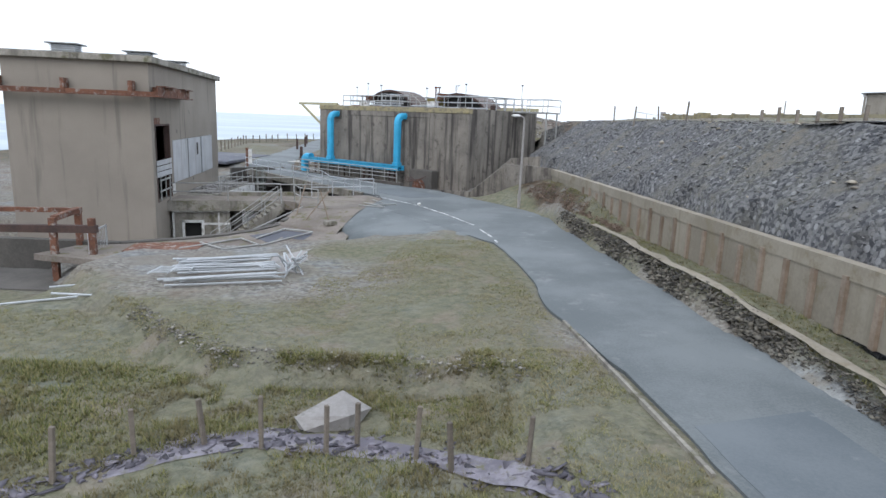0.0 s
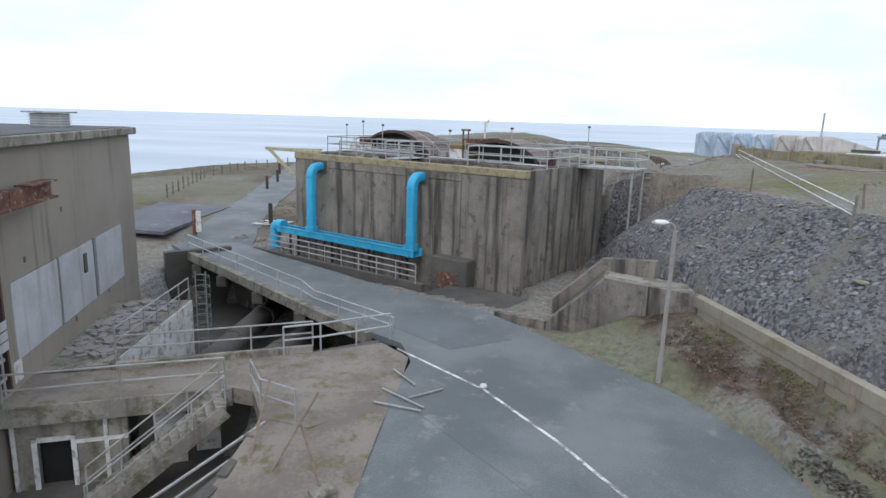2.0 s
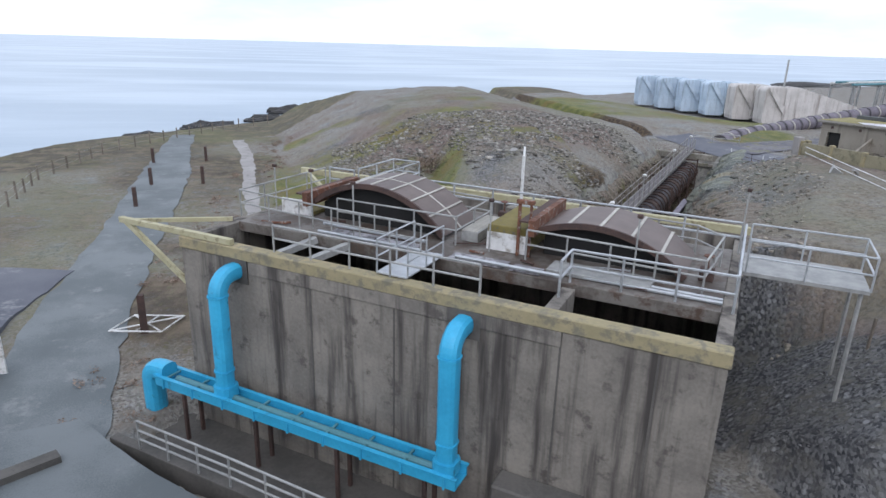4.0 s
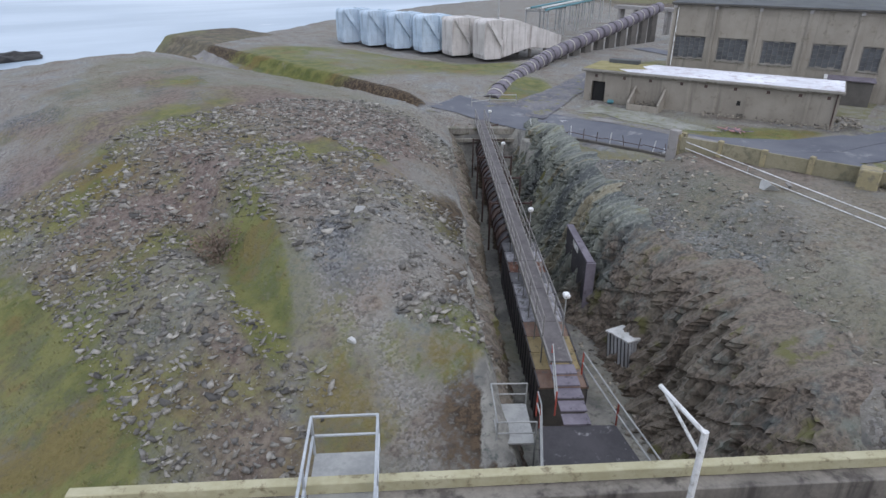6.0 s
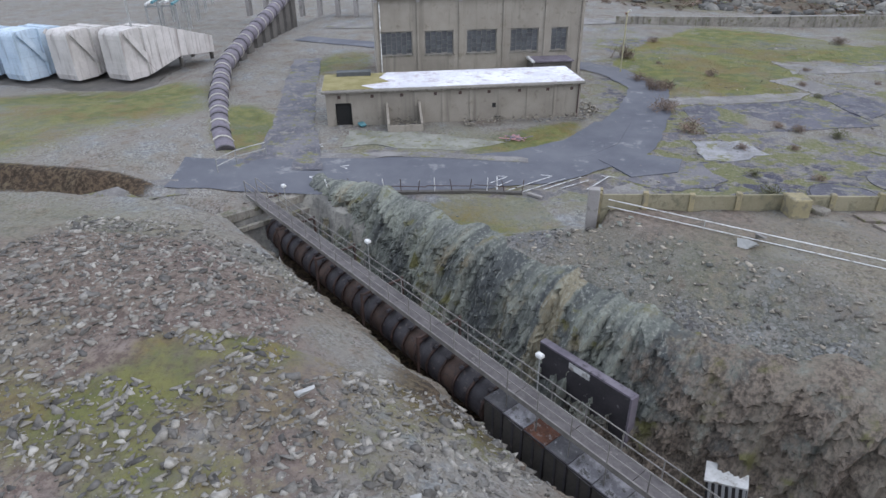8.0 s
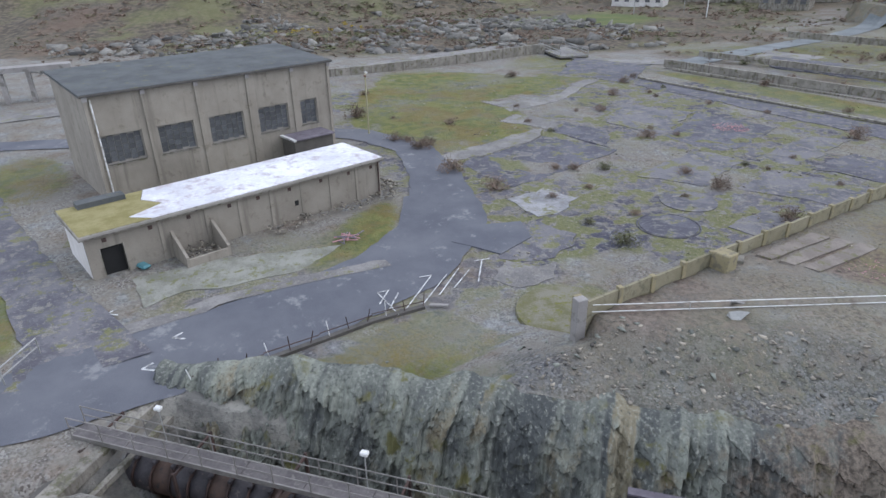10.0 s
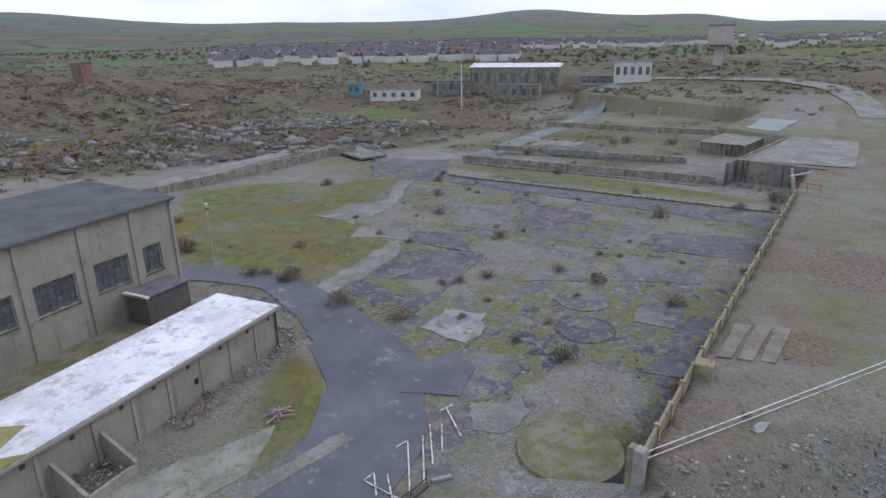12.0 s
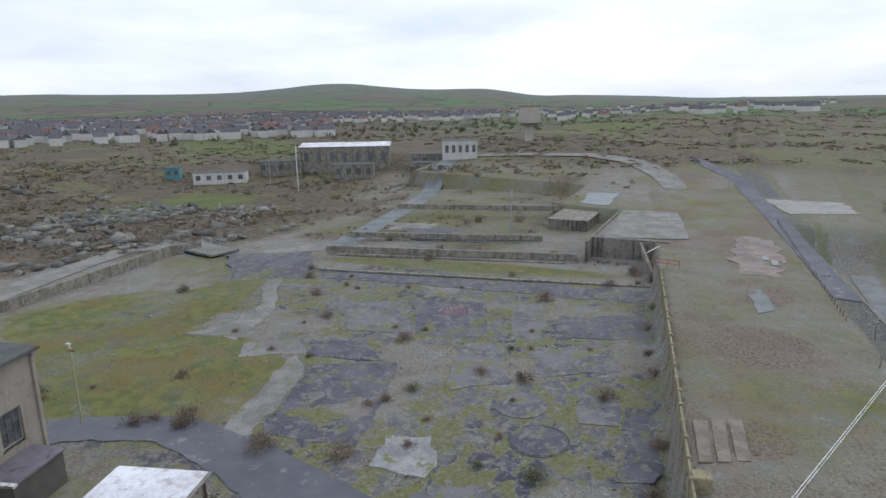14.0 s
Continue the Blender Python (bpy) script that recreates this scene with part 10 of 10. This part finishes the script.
sx, sy, sz_, rng = strew(900, 122, 190, -20, 120, lambda x, y, q: (x > 129 + 0.12 * np.maximum(y, 0)) & (fbm(x, y, 16, 4) < 0.12), 43)
bushes("crag_heather", [(a, b, c, 0.7 + 1.3 * u * u, 0.6) for a, b, c, u in zip(sx, sy, sz_, rng.rand(len(sx)))], M_SHRUB, "red-brown heather among the crags", "heather", 60, 0.13, 43)

# loose stones
sx, sy, sz_, rng = strew(3600, 10, 45, 62, 100, lambda x, y, q: (cut_so(x, y)[1] > 5.4) & (cut_so(x, y)[1] < 11.5 + 3 * q) & (cut_so(x, y)[0] > -5) & (cut_so(x, y)[0] < 26) & (fbm(x, y, 2.5, 3) > 0.0), 44)
scatter("rim_slabs", [(a, b, c + 0.02, 0.09 + 0.55 * u ** 4) for a, b, c, u in zip(sx, sy, sz_, rng.rand(len(sx)))], M_RIMBITS, "green-grey slate slabs along the rim of the cutting", "rubble", 0.4, 44)
sx, sy, sz_, rng = strew(36000, 6, 18, -15, 62, lambda x, y, q: (x - wall_x(y) > 0.55) & (x - wall_x(y) < 6.6) & (tank_uv(x, y)[0] > 1.2), 20)
scatter("embankment_shale", [(a, b, c + 0.01, 0.05 + 0.2 * u ** 5) for a, b, c, u in zip(sx, sy, sz_, rng.rand(len(sx)))], M_SHALEBITS, "loose dark blue-grey shale on the embankment slope", "shale", 0.4, 20)
sx, sy, sz_, rng = strew(420, 8, 17, 2, 50, lambda x, y, q: (x - wall_x(y) > 0.8) & (x - wall_x(y) < 6) & (tank_uv(x, y)[0] > 1.5) & (q > -0.25), 45)
scatter("pale_slabs", [(a, b, c + 0.03, 0.16 + 0.4 * u ** 3) for a, b, c, u in zip(sx, sy, sz_, rng.rand(len(sx)))], M_RUBBLEBITS, "pale stone slabs lying on the dark scree", "stones", 0.3, 45)
sx, sy, sz_, rng = strew(42000, -6, 24, 74, 110, lambda x, y, q: (q > -0.12) & (cut_so(x, y)[1] < -1.4) & (tank_uv(x, y)[1] > 14) & (np.hypot((x - 2) / 1.5, (y - 86) / 9) > 1), 21)
scatter("mound_rubble", [(a, b, c + 0.01, 0.06 + 0.62 * u ** 5) for a, b, c, u in zip(sx, sy, sz_, rng.rand(len(sx)))], M_MOUNDBITS, "loose grey-brown shale rubble on the mound", "rubble", 0.5, 21)
sx, sy, sz_, rng = strew(22000, 10, 34, 58, 100, lambda x, y, q: (cut_so(x, y)[1] > 2.6) & (cut_so(x, y)[1] < 11 + 3 * q) & (x < panel_x(y) - 0.6), 22)
scatter("plateau_rubble", [(a, b, c + 0.01, 0.06 + 0.45 * u ** 6) for a, b, c, u in zip(sx, sy, sz_, rng.rand(len(sx)))], M_RUBBLEBITS, "loose shale rubble along the edge of the cutting", "rubble", 0.5, 22)
sx, sy, sz_, rng = strew(5000, 12, 40, -10, 82, lambda x, y, q: (x - wall_x(y) > 6.5) & (x < panel_x(y) - 0.4) & (q > -0.1), 23)
scatter("plateau_gravel", [(a, b, c + 0.01, 0.06 + 0.18 * u ** 3) for a, b, c, u in zip(sx, sy, sz_, rng.rand(len(sx)))], M_RUBBLEBITS, "scattered stones on the gravel plateau", "stones", 0.6, 23)
sx, sy, sz_, rng = strew(7000, 34, 100, 22, 78, lambda x, y, q: (x > panel_x(y) + 1) & (fbm(x, y, 6, 3) > 0.08), 24)
scatter("yard_rubble", [(a, b, c + 0.03, 0.06 + 0.3 * u ** 5) for a, b, c, u in zip(sx, sy, sz_, rng.rand(len(sx)))], M_RUBBLEBITS, "broken stone and brick bits in the yard", "rubble", 0.6, 24)
sx, sy, sz_, rng = strew(500, 57.5, 63, 33, 38.5, lambda x, y, q: np.hypot(x - 60, y - 35.6) < 2.2 + 1.2 * q, 25)
scatter("pink_rubble", [(a, b, c + 0.06, 0.12 + 0.3 * u ** 3) for a, b, c, u in zip(sx, sy, sz_, rng.rand(len(sx)))], M_PINK, "heap of faded pink rubble in the yard", "rubble", 0.6, 25)
sx, sy, sz_, rng = strew(700, 21, 27, 60, 66, lambda x, y, q: np.hypot(x - 24.2, y - 63.2) < 1.4 + 1.0 * q, 26)
scatter("pink_grit", [(a, b, c + 0.01, 0.05 + 0.12 * u ** 2) for a, b, c, u in zip(sx, sy, sz_, rng.rand(len(sx)))], M_PINK, "patch of pink grit on the plateau", "grit", 0.5, 26)
sx, sy, sz_, rng = strew(16000, -9, 3, 11, 18.5, lambda x, y, q: (np.abs(y - rim_y(x) - 0.25 - 0.5 * q) < 0.55) & (x < 2), 27)
scatter("terrace_edging", [(a, b, c + 0.01, 0.035 + 0.14 * u ** 4) for a, b, c, u in zip(sx, sy, sz_, rng.rand(len(sx)))], M_MOUNDBITS, "crumbling stone edging of the grass terrace", "stones", 0.5, 27)
PATHLINE = np.array(((-8.6, 7.2), (-7.3, 8.6), (-6.1, 9.85), (-5.0, 10.7), (-3.2, 11.15), (-2.2, 11.2), (-0.75, 10.85), (0.83, 10.1), (1.7, 9.4), (2.5, 8.2)))
rng = np.random.RandomState(61)
tt = rng.uniform(0, 9, 520)
pxs, pys = np.interp(tt, range(10), PATHLINE[:, 0]) + rng.normal(0, 0.2, 520), np.interp(tt, range(10), PATHLINE[:, 1]) + rng.normal(0, 0.22, 520)
scatter("path_slates", [(a, b, c + 0.02, 0.12 + 0.3 * u * u) for a, b, c, u in zip(pxs, pys, ground_z(pxs, pys), rng.rand(520))], M_SLATEBITS, "flat purple-grey slates of the broken path", "slates", 0.14, 61)
edge_rng = np.random.RandomState(71)
bits = []
for nm, poly, mt, lb in YARD[:17]:
    for (x0, y0), (x1, y1) in zip(poly, poly[1:] + poly[:1]):
        for f in edge_rng.rand(int(4 * math.hypot(x1 - x0, y1 - y0))):
            bits.append((x0 + (x1 - x0) * f + edge_rng.normal(0, 0.35), y0 + (y1 - y0) * f + edge_rng.normal(0, 0.35), 0, 0.06 + 0.28 * edge_rng.rand() ** 3))
bits = np.array(bits)
bits[:, 2] = ground_z(bits[:, 0], bits[:, 1]) + 0.05
scatter("floor_edge_rubble", [tuple(r) for r in bits], M_RUBBLEBITS, "crumbled edges of the old yard floors", "rubble", 0.45, 72)
for k, (x, y, s_) in enumerate(((10.8, 91.1, 0.9), (6.9, 86.3, 0.7), (2.2, 80.6, 0.8), (22.4, 82.6, 1.1), (23.6, 73.8, 1.2), (8.6, 80.6, 0.7), (-2.2, 12.0, 1.3), (24.6, 72.9, 0.8))):
    bm = bmesh.new()
    co, tri = SHAPES[k % 7]
    vs = [bm.verts.new(Vector(c) * s_) for c in co]
    for f in tri:
        bm.faces.new([vs[i] for i in f])
    if k == 6:
        for v in bm.verts:
            v.co = Vector((v.co.x * 1.15, v.co.y * 1.1, v.co.z * 0.6))
        bmesh.ops.subdivide_edges(bm, edges=list(bm.edges), cuts=3, use_grid_fill=True)
        for v in bm.verts:
            v.co += Vector((1, 1, 1)) * 0.05 * noise.noise(v.co * 4)
    solid("boulder", bm, M_STONE if k in (5, 7) else M_SLAB if k == 6 else M_PALESTONE, pose(x, y, gz(x, y) + 0.1, 15 * (k % 3), 10, 40 * k), "angular pale slate boulder lying in the rubble", "boulder", "boulders")


def blade_material(name, a, b_, c_):
    """Grass whose colour changes from blade to blade and in broad patches."""
    mt = bpy.data.materials.new(name)
    mt.use_nodes = True
    t = mt.node_tree
    p = t.nodes["Principled BSDF"]
    geo = t.nodes.new("ShaderNodeNewGeometry")
    col = mixc(t, band(t, geo.outputs["Random Per Island"], 0.2, 0.9), a, b_)
    col = mixc(t, math2(t, "MULTIPLY", band(t, noise_of(t, 0.7, 5, 0.65), 0.44, 0.6), 0.75), col, c_)
    t.links.new(col, p.inputs["Base Color"])
    p.inputs["Roughness"].default_value = 0.85
    p.inputs["Specular IOR Level"].default_value = 0.2
    return mt


M_DRYBLADES = blade_material("dry_turf_blades", (0.14, 0.15, 0.052), (0.31, 0.28, 0.15), (0.27, 0.23, 0.145))
M_WETBLADES = blade_material("rank_green_blades", (0.11, 0.122, 0.042), (0.25, 0.23, 0.105), (0.15, 0.122, 0.07))


def tufts(name, n, area, keep, seed, label, mat_, tall=0.16, wide=0.009, k=6):
    """Short grass blades in one mesh."""
    x, y, z, rng = strew(n, *area, keep, seed)
    n = len(x)
    p = np.repeat(np.stack([x, y, z - 0.02], 1), k, 0)
    a = rng.rand(n * k) * 6.28
    out = np.stack([np.cos(a), np.sin(a), np.zeros(n * k)], 1)
    side = np.stack([-np.sin(a), np.cos(a), np.zeros(n * k)], 1)
    h = np.repeat(tall * rng.uniform(0.5, 1.5, (n, 1)) * (0.75 + 0.6 * np.clip(fbm(x, y, 1.6, 3), -0.5, 1))[:, None], k, 0) * rng.uniform(0.6, 1.3, (n * k, 1))
    root = p + out * 0.07 * rng.rand(n * k, 1)
    tip = root + out * h * rng.uniform(0.3, 1.2, (n * k, 1)) + np.array((0, 0, 1)) * h
    V = np.stack([root - side * wide, root + side * wide, tip], 1)
    return tagged(new(name, triangles(name, V, mat_)), label, "grass", kind="stuff")


on_turf = lambda x, y: (x < np.interp(y, (4, 8.8, 12, 18, 28), (4.7, 4.4, 3.95, 3.05, 2.0))) & ~((x < -4.4) & (y > 18.5)) & (y < 28) & ~((y > 22) & (x < -1.5 - 0.3 * (28 - y)))
tufts("grass", 60000, (-14, 5, 13.4, 28), lambda x, y, q: on_turf(x, y) & (q + 0.8 * fbm(x, y, 1.4, 3) > -0.22), 30, "short dry yellow-green turf of the terrace", M_DRYBLADES, 0.06, 0.008, 4)
tufts("rank_grass", 34000, (-14, 5, 3.5, 14.5), lambda x, y, q: on_turf(x, y) & (q + 0.9 * fbm(x, y, 1.1, 3) > -0.2) & (x < 1.2 + 1.5 * q) & (np.abs(y - 11.2 + 0.13 * (x + 2.2) ** 2) > 0.4), 33, "rank green and brown grass below the terrace", M_WETBLADES, 0.14, 0.011, 6)
tufts("roadside_grass", 16000, (-1, 5, 3.5, 14.5), lambda x, y, q: on_turf(x, y) & (x > 0.2 + 1.5 * q) & (fbm(x, y, 1.1, 3) > -0.25), 35, "pale dry grass beside the road", M_DRYBLADES, 0.08, 0.009, 5)
tufts("verge_grass", 14000, (5.5, 12, 4, 42), lambda x, y, q: (x - wall_x(y) < -0.2) & (x - wall_x(y) > np.where(y < 30, -1.95, -1.3)) & (q > -0.3), 34, "green grass in the trough below the wall", M_WETBLADES, 0.1, 0.011, 5)
tufts("mound_grass", 16000, (-14, 6, 74, 122), lambda x, y, q: (blob(x, y, 1.8, 88, 1.6, 8, -20) + 0.7 * blob(x, y, -7, 91, 5, 16, 6) + q * 0.8 > 0.5), 31, "mossy grass on the mound", M_WETBLADES, 0.1, 0.014, 5)
tufts("yard_grass", 16000, (44, 104, 8, 92), lambda x, y, q: (blob(x, y, 86, 58, 18, 12, -28) + blob(x, y, 69, 13.5, 22, 2.2, 7) + blob(x, y, 50, 86, 6, 2, 140) + q > 0.75), 32, "thin grass growing through the yard", M_WETBLADES, 0.13, 0.02, 5)
